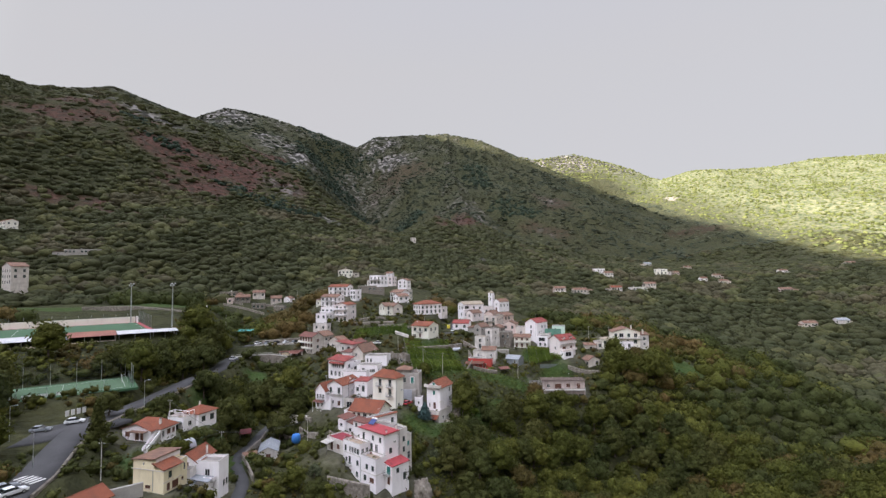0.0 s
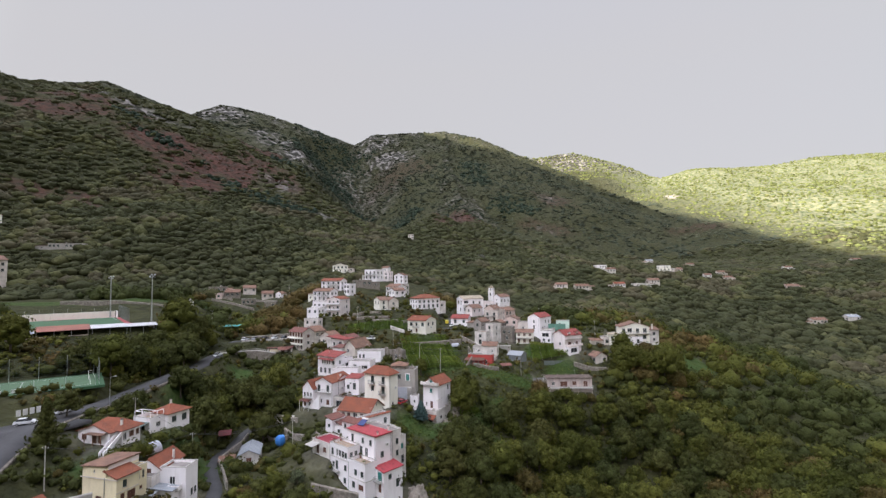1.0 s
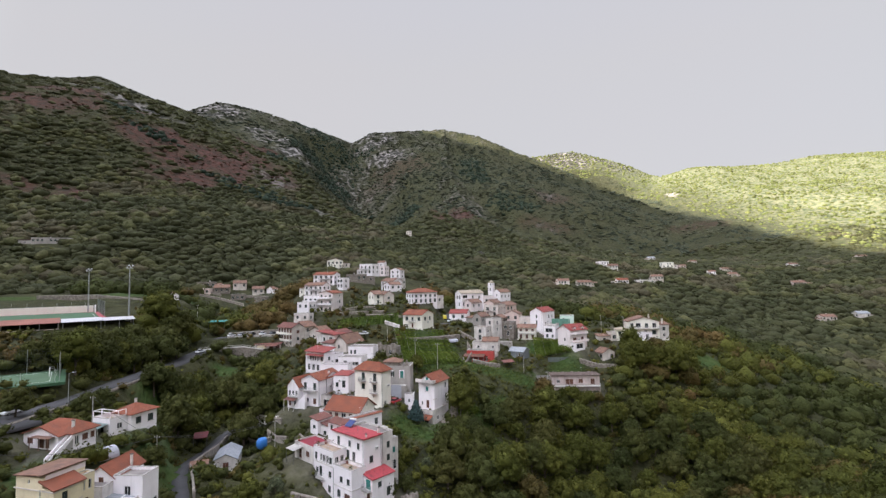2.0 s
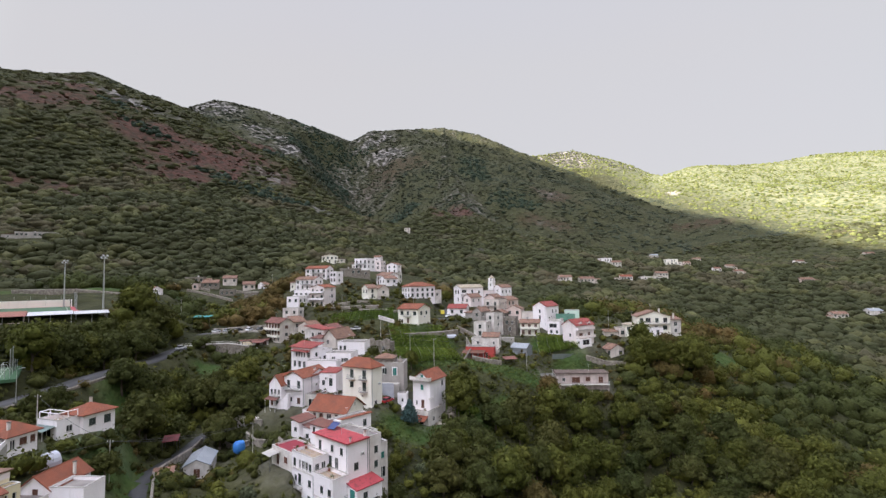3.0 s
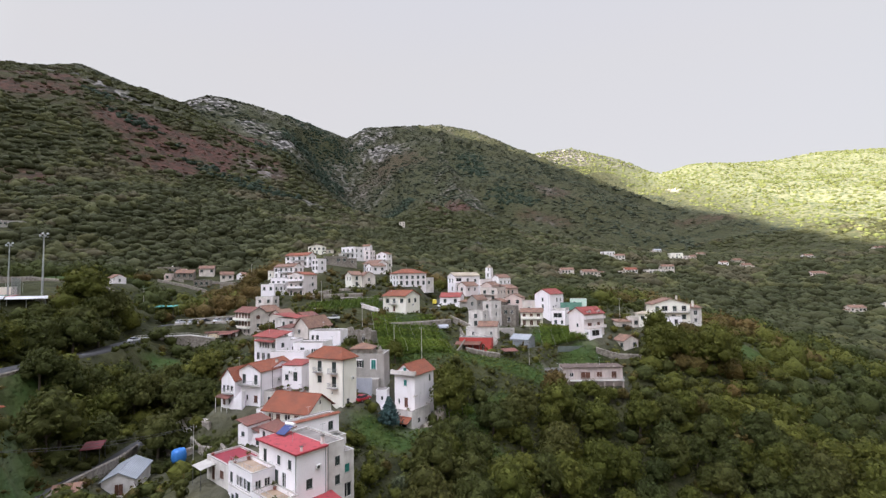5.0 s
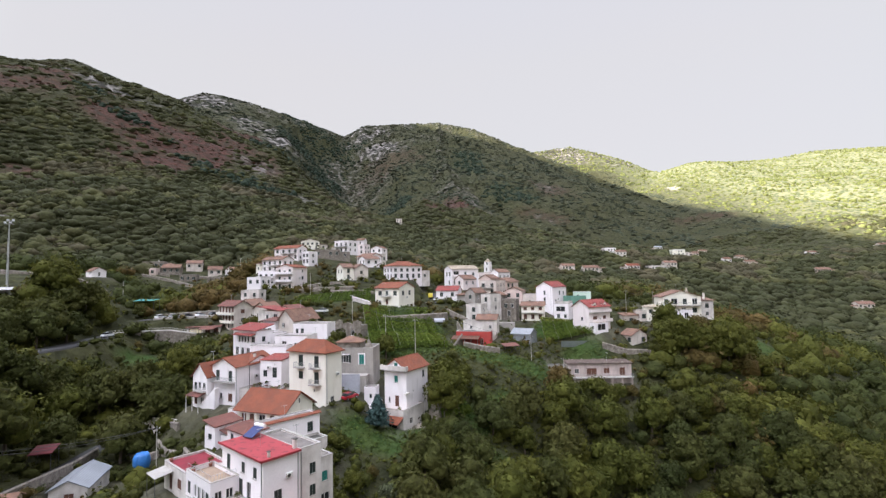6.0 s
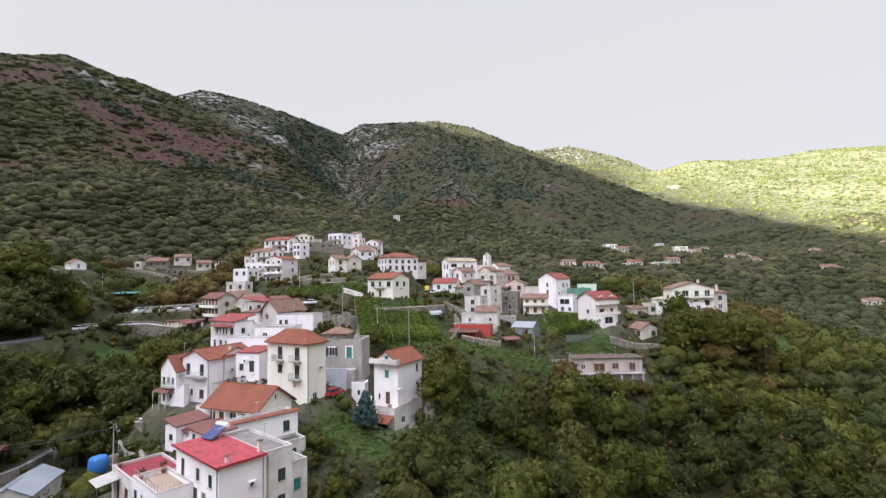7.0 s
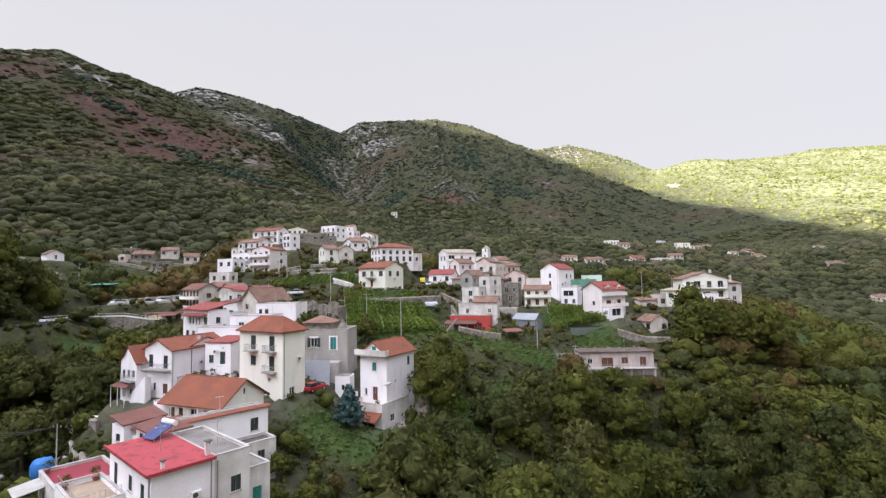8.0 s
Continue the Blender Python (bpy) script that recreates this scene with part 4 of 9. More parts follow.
def wall_mesh(bm, x0, y0, z0, wx, wy, h, holes, gable="", rise=0.0, reveal=0.2):
    for face in "LRBK":
        length = wy if face in "LB" else wx
        mine = [(s - w / 2, s + w / 2, z, z + hh) for f, s, z, w, hh, _ in holes if f == face]
        ss = sorted({0.0, length, *(v for o in mine for v in o[:2])})
        zs = sorted({0.0, h, *(v for o in mine for v in o[2:])})

        def at(s, z, d=0.0):
            return {"L": (x0 + d, y0 + s, z0 + z), "R": (x0 + s, y0 + d, z0 + z), "B": (x0 + wx - d, y0 + s, z0 + z), "K": (x0 + s, y0 + wy - d, z0 + z)}[face]

        for sa, sb in zip(ss, ss[1:]):
            for za, zb in zip(zs, zs[1:]):
                sm, zm = (sa + sb) / 2, (za + zb) / 2
                if any(o[0] < sm < o[1] and o[2] < zm < o[3] for o in mine):
                    continue
                bm.faces.new([bm.verts.new(at(*c)) for c in ((sa, za), (sb, za), (sb, zb), (sa, zb))])
        for o in mine:
            ring = ((o[0], o[2]), (o[1], o[2]), (o[1], o[3]), (o[0], o[3]))
            for k in range(4):
                a, b = ring[k], ring[(k + 1) % 4]
                bm.faces.new([bm.verts.new(at(*c)) for c in ((*a, 0), (*b, 0), (*b, reveal), (*a, reveal))])
        if (gable == "x" and face in "LB") or (gable == "y" and face in "RK"):
            bm.faces.new([bm.verts.new(at(*c)) for c in ((0, h), (length, h), (length / 2, h + rise))])
    bm.faces.new([bm.verts.new(c) for c in ((x0, y0, z0 + h), (x0 + wx, y0, z0 + h), (x0 + wx, y0 + wy, z0 + h), (x0, y0 + wy, z0 + h))])
    bmesh.ops.remove_doubles(bm, verts=bm.verts, dist=0.002)
    bmesh.ops.recalc_face_normals(bm, faces=bm.faces)


def window(parent, m, w, h, style):
    """One window or door in its opening. s: closed shutters, o: open shutters, g: glass, b: brown shutters, d: brown door, t: teal shutter, w: white door, v: dark opening."""
    leaf = {"s": GREEN_SHUTTER, "o": GREEN_SHUTTER, "b": BROWN_WOOD, "d": BROWN_WOOD, "t": TEAL, "w": FRAME}.get(style)

    def frame_bars(bm):
        f = 0.07
        box(bm, -w / 2, 0.08, 0, -w / 2 + f, 0.19, h), box(bm, w / 2 - f, 0.08, 0, w / 2, 0.19, h)
        box(bm, -w / 2 + f, 0.08, h - f, w / 2 - f, 0.19, h), box(bm, -w / 2 + f, 0.08, 0, w / 2 - f, 0.19, f)
        if w > 0.7:
            box(bm, -0.035, 0.1, f, 0.035, 0.18, h - f)

    win = shared("door" if style in "dw" else "window", kept(("frame", w, h), frame_bars, FRAME), parent, m)
    shared("pane", kept(("pane", w, h), lambda bm: box(bm, -w / 2 + 0.05, 0.15, 0.05, w / 2 - 0.05, 0.175, h - 0.05), DARK_GLASS), win, Matrix())
    if style in "sbdtw":
        def leaf_mesh(bm):
            box(bm, 0.02, 0.03, 0.03, w / 2 - 0.03, 0.075, h - 0.03, 0.008)
        me = kept(("leaf", w, h, style), leaf_mesh, leaf)
        shared("shutter", me, win, Matrix()), shared("shutter", me, win, pose(-w / 2 + 0.01, 0, 0))
    elif style == "o":
        me = kept(("leaf_open", w, h), lambda bm: box(bm, 0, -0.05, 0, w / 2 - 0.02, 0.0, h, 0.008), GREEN_SHUTTER)
        shared("shutter", me, win, pose(-w, -0.005, 0)), shared("shutter", me, win, pose(w / 2 + 0.02, -0.005, 0))
    if h < 1.9 and style != "v":
        shared("sill", kept(("sill", w), lambda bm: box(bm, -w / 2 - 0.1, -0.09, -0.07, w / 2 + 0.1, 0.1, -0.005, 0.01), CONCRETE), win, Matrix())
    return win


def row(face, length, count, z, w=0.9, h=1.4, style="s", start=0.0):
    return [(face, start + (length - start) * (k + 0.5) / count, z, w * 1.2, h * 1.1, style) for k in range(count)]


def roof_pieces(bm, kind, x0, y0, z, wx, wy, rise, eave=0.45, thick=0.16):
    if kind in "xy":
        run, span = (wx, wy) if kind == "x" else (wy, wx)
        o = (y0 if kind == "x" else x0)
        k = rise / (span / 2)
        drop = k * eave
        mid = o + span / 2
        outline = [(o - eave, z - drop), (mid, z + rise), (o + span + eave, z - drop), (o + span + eave, z - drop + thick), (mid, z + rise + thick * 1.1), (o - eave, z - drop + thick)]
        a = (x0 if kind == "x" else y0)
        solid(bm, outline, kind, a - eave * 0.7, a + run + eave * 0.7)
    elif kind == "h":
        e = eave
        x1, y1 = x0 + wx, y0 + wy
        if wx > wy:
            ridge = [(x0 + wy / 2, (y0 + y1) / 2), (x1 - wy / 2, (y0 + y1) / 2)]
        else:
            ridge = [((x0 + x1) / 2, y0 + wx / 2), ((x0 + x1) / 2, y1 - wx / 2)]
        c = [(x0 - e, y0 - e), (x1 + e, y0 - e), (x1 + e, y1 + e), (x0 - e, y1 + e)]
        lo = [bm.verts.new((*p, z - 0.12)) for p in c]
        up = [bm.verts.new((*p, z - 0.12 + thick)) for p in c]
        r = [bm.verts.new((*p, z + rise)) for p in ridge]
        bm.faces.new(lo[::-1])
        for k in range(4):
            bm.faces.new((lo[k], lo[(k + 1) % 4], up[(k + 1) % 4], up[k]))
        if wx > wy:
            bm.faces.new((up[0], up[1], r[1], r[0])), bm.faces.new((up[1], up[2], r[1])), bm.faces.new((up[2], up[3], r[0], r[1])), bm.faces.new((up[3], up[0], r[0]))
        else:
            bm.faces.new((up[0], up[1], r[0])), bm.faces.new((up[1], up[2], r[1], r[0])), bm.faces.new((up[2], up[3], r[1])), bm.faces.new((up[3], up[0], r[0], r[1]))
    elif kind in "+-<>":  # one slope: falls towards -x (-), +x (+), -y (<), +y (>)
        e = eave
        if kind in "+-":
            lowside = z if kind == "-" else z + rise
            highside = z + rise if kind == "-" else z
            solid(bm, [(x0 - e, lowside), (x0 + wx + e, highside), (x0 + wx + e, highside + thick), (x0 - e, lowside + thick)], "y", y0 - e, y0 + wy + e)
        else:
            lowside = z if kind == "<" else z + rise
            highside = z + rise if kind == "<" else z
            solid(bm, [(y0 - e, lowside), (y0 + wy + e, highside), (y0 + wy + e, highside + thick), (y0 - e, lowside + thick)], "x", x0 - e, x0 + wx + e)
    bmesh.ops.recalc_face_normals(bm, faces=bm.faces)


def block(house, x0, y0, z0, wx, wy, h, wall, holes=(), roof="", rise=1.6, roof_mat=None, parapet=0.0, floor_mat=None, foot=3.0, eave=0.45):
    """One box of a house with its openings; roof: x, y gable, h hip, one slope, or flat."""
    holes = [(f, s, z, w * (1.15 if st in "sgb" and w < 1.3 else 1.0), hh, st) for f, s, z, w, hh, st in holes]
    raised = [(f, s, z + foot, w, hh, st) for f, s, z, w, hh, st in holes]
    bm = bmesh.new()
    wall_mesh(bm, x0, y0, z0 - foot, wx, wy, h + foot, raised, roof if roof in ("x", "y") else "", rise)
    part("wall", bm, wall, house)
    for f, s, z, w, hh, st in holes:
        window(house, face_pose(f, x0, y0, wx, wy, s, z0 + z), w, hh, st)
    if roof in ("x", "y", "h", "+", "-", "<", ">"):
        bm = bmesh.new()
        roof_pieces(bm, roof, x0, y0, z0 + h, wx, wy, rise, eave)
        r = part("roof", bm, roof_mat, house)
        if roof in ("x", "y") and wx * wy > 30:
            bm = bmesh.new()
            if roof == "x":
                rod(bm, (x0 - 0.3, y0 + wy / 2, z0 + h + rise + 0.14), (x0 + wx + 0.3, y0 + wy / 2, z0 + h + rise + 0.14), 0.11)
            else:
                rod(bm, (x0 + wx / 2, y0 - 0.3, z0 + h + rise + 0.14), (x0 + wx / 2, y0 + wy + 0.3, z0 + h + rise + 0.14), 0.11)
            part("ridge_tiles", bm, roof_mat, r)
    elif roof == "flat":
        bm = bmesh.new()
        box(bm, x0 + 0.18, y0 + 0.18, z0 + h + 0.004, x0 + wx - 0.18, y0 + wy - 0.18, z0 + h + 0.05)
        part("roof", bm, floor_mat or roof_mat or GREY_FLAT, house)
        if parapet:
            bm = bmesh.new()
            p, t = parapet, 0.2
            for c in ((x0, y0, x0 + wx, y0 + t), (x0, y0 + wy - t, x0 + wx, y0 + wy), (x0, y0 + t, x0 + t, y0 + wy - t), (x0 + wx - t, y0 + t, x0 + wx, y0 + wy - t)):
                box(bm, c[0], c[1], z0 + h + 0.002, c[2], c[3], z0 + h + p)
            pa = part("parapet", bm, wall, house)
            bm = bmesh.new()
            q = 0.05
            for c in ((x0 - q, y0 - q, x0 + wx + q, y0 + t + q), (x0 - q, y0 + wy - t - q, x0 + wx + q, y0 + wy + q), (x0 - q, y0 + t + q, x0 + t + q, y0 + wy - t - q), (x0 + wx - t - q, y0 + t + q, x0 + wx + q, y0 + wy - t - q)):
                box(bm, c[0], c[1], z0 + h + p + 0.003, c[2], c[3], z0 + h + p + 0.07)
            part("coping", bm, CONCRETE, pa)


def balcony(house, face, x0, y0, wx, wy, s, z, w, d=1.0, rail="iron"):
    m = face_pose(face, x0, y0, wx, wy, s, z)
    b = shared("balcony", kept(("slab", w, d), lambda bm: box(bm, -w / 2, -d, -0.16, w / 2, -0.003, 0, 0.015), CONCRETE), house, m)

    def bars(bm):
        box(bm, -w / 2 + 0.03, -d + 0.03, 0.95, w / 2 - 0.03, -d + 0.07, 1.0)
        for sx in (-w / 2 + 0.03, w / 2 - 0.07):
            box(bm, sx, -d + 0.07, 0.95, sx + 0.04, -0.01, 1.0)
            for k in range(1, int(d / 0.14)):
                box(bm, sx + 0.012, -d + k * 0.14, 0, sx + 0.028, -d + k * 0.14 + 0.016, 0.95)
        n = int(w / 0.14)
        for k in range(n + 1):
            xx = -w / 2 + 0.04 + (w - 0.1) * k / n
            box(bm, xx, -d + 0.04, 0, xx + 0.018, -d + 0.058, 0.95)

    if rail == "iron":
        tagged(shared("railing", kept(("rail", w, d), bars, GALV), b, Matrix()), kind="stuff")
    else:
        def solid_rail(bm):
            box(bm, -w / 2, -d, 0.003, w / 2, -d + 0.12, 0.9)
            box(bm, -w / 2, -d + 0.12, 0.003, -w / 2 + 0.12, -0.004, 0.9), box(bm, w / 2 - 0.12, -d + 0.12, 0.003, w / 2, -0.004, 0.9)
        shared("railing", kept(("solid_rail", w, d), solid_rail, rail), b, Matrix())


def chimney(house, x, y, z, h=1.2, w=0.5, wall=None):
    def make(bm):
        box(bm, -w / 2, -w / 2, -0.6, w / 2, w / 2, h, 0.015)
        for k in (-1, 1):
            box(bm, k * (w / 2 - 0.05) - 0.05, -w / 2, h + 0.002, k * (w / 2 - 0.05) + 0.05, w / 2, h + 0.2)
    mat_ = wall or WHITE_DIRTY
    c = shared("chimney", kept(("chimney", h, w, mat_.name), make, mat_), house, pose(x, y, z))
    shared("cap", kept(("chimney_cap", h, w), lambda bm: box(bm, -w / 2 - 0.08, -w / 2 - 0.08, h + 0.202, w / 2 + 0.08, w / 2 + 0.08, h + 0.27), BITUMEN), c, Matrix(), "dark stone cap")


def pipe(house, face, x0, y0, wx, wy, s, z0, z1, material=None):
    m = face_pose(face, x0, y0, wx, wy, s, z0)
    shared("drainpipe", kept(("pipe", round(z1 - z0, 2)), lambda bm: rod(bm, (0, -0.08, 0), (0, -0.08, z1 - z0), 0.06), material or GALV), house, m)


def house(site, label, category="house", name="house"):
    x, y, z, a, *_ = SITE[site]
    return thing(name, pose(x, y, z, 0, 0, a - 90), label, category)

# ---- the houses of the spur in front ----
def front_house():
    h = house("front", "tall white stepped house with red flat roof", "house")
    # tall block with the red roof
    up = [("L", 2.0, 10.2, 0.8, 1.35, "s"), ("L", 5.0, 10.2, 0.8, 1.35, "s"), ("L", 9.0, 9.6, 0.85, 2.1, "s"),
          ("L", 3.6, 7.2, 1.0, 2.2, "g"), ("L", 5.6, 7.2, 0.9, 2.2, "s"), ("R", 2.0, 7.4, 0.9, 1.4, "s")]
    block(h, 0, 0, 0, 5.0, 10.8, 12.7, WHITE, up)
    bm = bmesh.new()
    solid(bm, [(-0.4, 12.72), (5.0, 12.78), (5.0, 12.92), (-0.4, 12.84)], "y", -0.35, 11.1)
    part("roof", bm, RED_FLAT, h, "red painted flat roof with dark stains")
    # beige block behind it
    block(h, 5.0, 0.15, 0, 3.3, 10.0, 12.5, WHITE_DIRTY, [("R", 2.0, 9.2, 0.8, 1.4, "s"), ("R", 2.0, 6.4, 0.8, 1.4, "s")], "flat", roof_mat=GREY_FLAT, parapet=0.3)
    chimney(h, 4.7, 0.7, 12.8, 1.1, 0.42)
    chimney(h, 1.0, 0.5, 12.7, 0.6, 0.28)
    pipe(h, "R", 5.0, 0.15, 3.3, 10, 0.3, 0, 12.4)
    # lower blocks towards the valley
    block(h, 8.3, 1.2, 0, 2.6, 8.0, 9.6, WHITE_DIRTY, [("R", 1.3, 7.2, 0.9, 1.3, "t"), ("R", 1.3, 3.4, 1.6, 2.2, "v")], "flat", roof_mat=GREY_FLAT, parapet=0.8)
    block(h, 4.4, 10.15, 0, 5.6, 2.6, 11.2, WHITE_DIRTY, [("R", 5.2, 9.0, 0.8, 1.2, "s")], "flat", roof_mat=GREY_FLAT, parapet=0.4)
    # terrace storeys on the street side
    low = [("L", 1.2, 4.1, 0.9, 1.3, "s"), ("L", 3.6, 4.1, 0.9, 1.3, "s"), ("L", 1.6, 1.0, 1.8, 1.3, "b"), ("L", 4.4, 1.0, 1.0, 1.5, "s")]
    block(h, -3.6, -0.4, 0, 3.6, 6.4, 6.6, WHITE, low, "flat", roof_mat=TAN_FLOOR, parapet=0.75)
    tall = [("L", 1.0, 7.0, 0.8, 1.4, "s"), ("L", 2.2, 6.9, 0.9, 1.6, "g"), ("L", 3.4, 6.9, 0.9, 1.6, "g"), ("L", 4.5, 6.9, 0.7, 1.6, "g"), ("L", 6.4, 6.9, 0.8, 1.6, "s"), ("L", 1.2, 4.1, 0.9, 1.3, "s"), ("L", 4.6, 3.6, 0.9, 2.2, "s"), ("L", 6.0, 4.1, 0.8, 1.2, "s"),
            ("L", 1.4, 1.0, 0.9, 1.4, "s"), ("L", 4.4, 0.3, 1.0, 2.1, "d"), ("R", 1.0, 6.9, 0.8, 1.6, "g"), ("R", 2.4, 6.9, 0.8, 1.6, "g")]
    block(h, -3.6, 6.0, 0, 3.6, 7.4, 9.2, WHITE, tall, "flat", roof_mat=TAN_FLOOR, parapet=0.55)
    bm = bmesh.new()
    for a_, b_ in (((-3.45, 6.2), (-3.45, 13.2)), ((-3.45, 6.2), (-0.3, 6.2)), ((-3.45, 0.0), (-3.45, 5.7)), ((-3.45, -0.2), (-0.3, -0.2))):
        z_ = 9.8 if a_[1] > 6 else 7.4
        for k in range(9):
            t = k / 8
            px_, py_ = a_[0] + (b_[0] - a_[0]) * t, a_[1] + (b_[1] - a_[1]) * t
            rod(bm, (px_, py_, z_ - 0.05), (px_, py_, z_ + 0.75), 0.022, sides=5)
        rod(bm, (*a_, z_ + 0.75), (*b_, z_ + 0.75), 0.028, sides=5)
    part("terrace_rail", bm, GALV, h, "thin galvanised rail along the terraces")
    bm = bmesh.new()
    box(bm, -3.72, 5.92, 6.5, -0.02, 13.5, 6.66), box(bm, -3.72, -0.5, 3.2, 0.0, 5.9, 3.34)
    part("string_course", bm, WHITE_DIRTY, h)
    bm = bmesh.new()
    for a_, b_ in (((-0.46, -0.4, 12.70), (-0.30, 11.15, 12.95)), ((-0.46, -0.42, 12.70), (5.0, -0.26, 12.97))):
        box(bm, *a_, *b_)
    part("roof_kerb", bm, RED_FLAT, h)
    pipe(h, "L", 0, 0, 5.0, 10.8, 0.25, 6.7, 12.7), pipe(h, "R", 0, 0, 5.0, 10.8, 4.7, 0, 12.6)
    balcony(h, "L", -3.6, 6.0, 3.6, 7.4, 4.6, 3.5, 2.4)
    pipe(h, "L", -3.6, -0.4, 3.6, 6.4, 6.2, 0, 6.6)
    # wing under the tall side wall, with its own red roof
    side = [("L", 1.4, 3.0, 1.5, 2.0, "t"), ("L", 1.4, 0.4, 1.0, 2.0, "d"), ("R", 2.0, 3.2, 0.9, 1.2, "s"), ("R", 4.4, 0.8, 0.9, 1.9, "s")]
    block(h, -0.4, -3.2, 0, 6.0, 3.2, 5.2, WHITE, side, "<", 0.7, RED_FLAT, eave=0.25)
    balcony(h, "L", -0.4, -3.2, 6, 3.2, 1.5, 2.9, 2.2)
    # solar heater on the roof
    s = thing("solar_water_heater", h.matrix_basis @ pose(3.7, 9.4, 12.9, 0, 0, 12), "blue solar water heater panel with white tank", "solar heater")
    bm = bmesh.new()
    solid(bm, [(-1.1, 0.18), (0.9, 1.12), (0.86, 1.2), (-1.14, 0.26)], "y", -0.95, 0.95)
    part("panel", bm, SOLAR, s)
    bm = bmesh.new()
    rod(bm, (1.05, -1.0, 1.28), (1.05, 1.0, 1.28), 0.27, sides=14)
    part("tank", bm, FRAME, s)
    bm = bmesh.new()
    for yy in (-0.8, 0.8):
        rod(bm, (0.9, yy, 0.0), (0.9, yy, 1.1), 0.03), rod(bm, (-1.0, yy, 0.0), (-1.0, yy, 0.22), 0.03), rod(bm, (-1.0, yy, 0.03), (0.9, yy, 0.03), 0.025)
    part("stand", bm, GALV, s)


HAZE_SHEET = surface("plastic_sheet", (0.40, 0.41, 0.46), (0.33, 0.34, 0.38), 1.0, 0.45, 0.03)
SOLAR = surface("solar_glass", (0.02, 0.035, 0.13), (0.03, 0.05, 0.17), 1.0, 0.18, 0.0)
BLUE_SHEET = surface("blue_tarpaulin", (0.02, 0.14, 0.42), (0.03, 0.18, 0.5), 2.0, 0.5, 0.03)


def annex_house():
    h = house("annex", "low white annex with dark red flat roof", "house")
    block(h, 0, 0, 0, 5.6, 7.6, 3.3, WHITE_DIRTY, [("L", 2.2, 1.0, 1.2, 1.3, "b"), ("L", 5.2, 0.2, 1.0, 2.1, "d"), ("R", 1.6, 1.0, 1.0, 1.2, "s")], "flat", roof_mat=CRIMSON, parapet=0.3)
    bm = bmesh.new()
    solid(bm, [(-2.4, 2.5), (-0.003, 2.85), (-0.003, 2.92), (-2.4, 2.57)], "y", 4.2, 7.6)
    part("awning", bm, CONCRETE, h, "pale grey sloping awning")
    for yy in (4.4, 7.4):
        bm = bmesh.new()
        rod(bm, (-2.3, yy, -1.0), (-2.3, yy, 2.5), 0.05)
        part("awning_post", bm, IRON, h)


def strip_house():
    h = house("strip", "long white house with tiled coping and dark shutters", "house")
    block(h, 0, 0, 0, 10.4, 3.4, 6.6, WHITE, [("R", 2.2, 4.0, 1.0, 1.7, "s"), ("R", 8.6, 4.2, 0.9, 1.6, "s"), ("R", 8.8, 1.0, 0.8, 1.3, "s"), ("L", 1.6, 4.2, 0.8, 1.2, "g")], "flat", roof_mat=GREY_FLAT, parapet=0.25)
    bm = bmesh.new()
    solid(bm, [(-0.3, 6.92), (0.5, 7.14), (0.5, 7.24), (-0.3, 7.02)], "x", -0.25, 10.65)
    part("tile_coping", bm, TILE_X, h, "orange tile coping along the wall top")
    block(h, 1.6, -3.0, 0, 8.4, 3.0, 3.4, WHITE_DIRTY, [("R", 6.5, 1.4, 0.8, 1.2, "s"), ("B", 1.6, 1.2, 0.9, 1.3, "s")], "flat", roof_mat=BITUMEN, parapet=0.3)
    bm = bmesh.new()
    solid(bm, [(-1.6, 0.2), (0.02, 6.6), (0.02, -1.0), (-1.6, -1.0)], "y", 0.02, 0.4)
    part("buttress", bm, WHITE_DIRTY, h)


def orange_house():
    h = house("orange", "cream house with large orange gabled tile roof and porch", "house")
    holes = [("L", 1.2, 1.8, 0.9, 2.2, "b"), ("L", 2.8, 1.8, 0.9, 2.2, "b"), ("L", 5.0, 1.8, 1.2, 2.2, "g"), ("L", 7.2, 1.8, 0.9, 2.2, "b"), ("L", 9.0, 1.8, 0.9, 2.2, "b"), ("R", 2.2, 2.2, 1.0, 1.3, "s"), ("R", 5.6, 2.2, 1.0, 1.3, "s")]
    block(h, 0, 0, 0, 7.6, 10.4, 4.9, CREAM, holes, "y", 2.5, TILE_Y, eave=0.75)
    bm = bmesh.new()
    box(bm, 3.65, -0.03, 5.5, 3.95, 0.05, 6.3)
    part("vent", bm, IRON, h)
    block(h, 0.4, 10.4, 0, 6.0, 2.6, 4.0, WHITE, [("L", 1.3, 1.6, 1.2, 1.4, "v")], "flat", roof_mat=GREY_FLAT, parapet=0.4)
    balcony(h, "L", 0, 0, 7.6, 10.4, 5.2, 1.7, 10.0, 1.5, WHITE)
    for k in range(5):
        bm = bmesh.new()
        rod(bm, (-1.4, 0.5 + 2.35 * k, 1.7), (-1.4, 0.5 + 2.35 * k, 4.5), 0.08)
        part("porch_post", bm, FRAME, h)


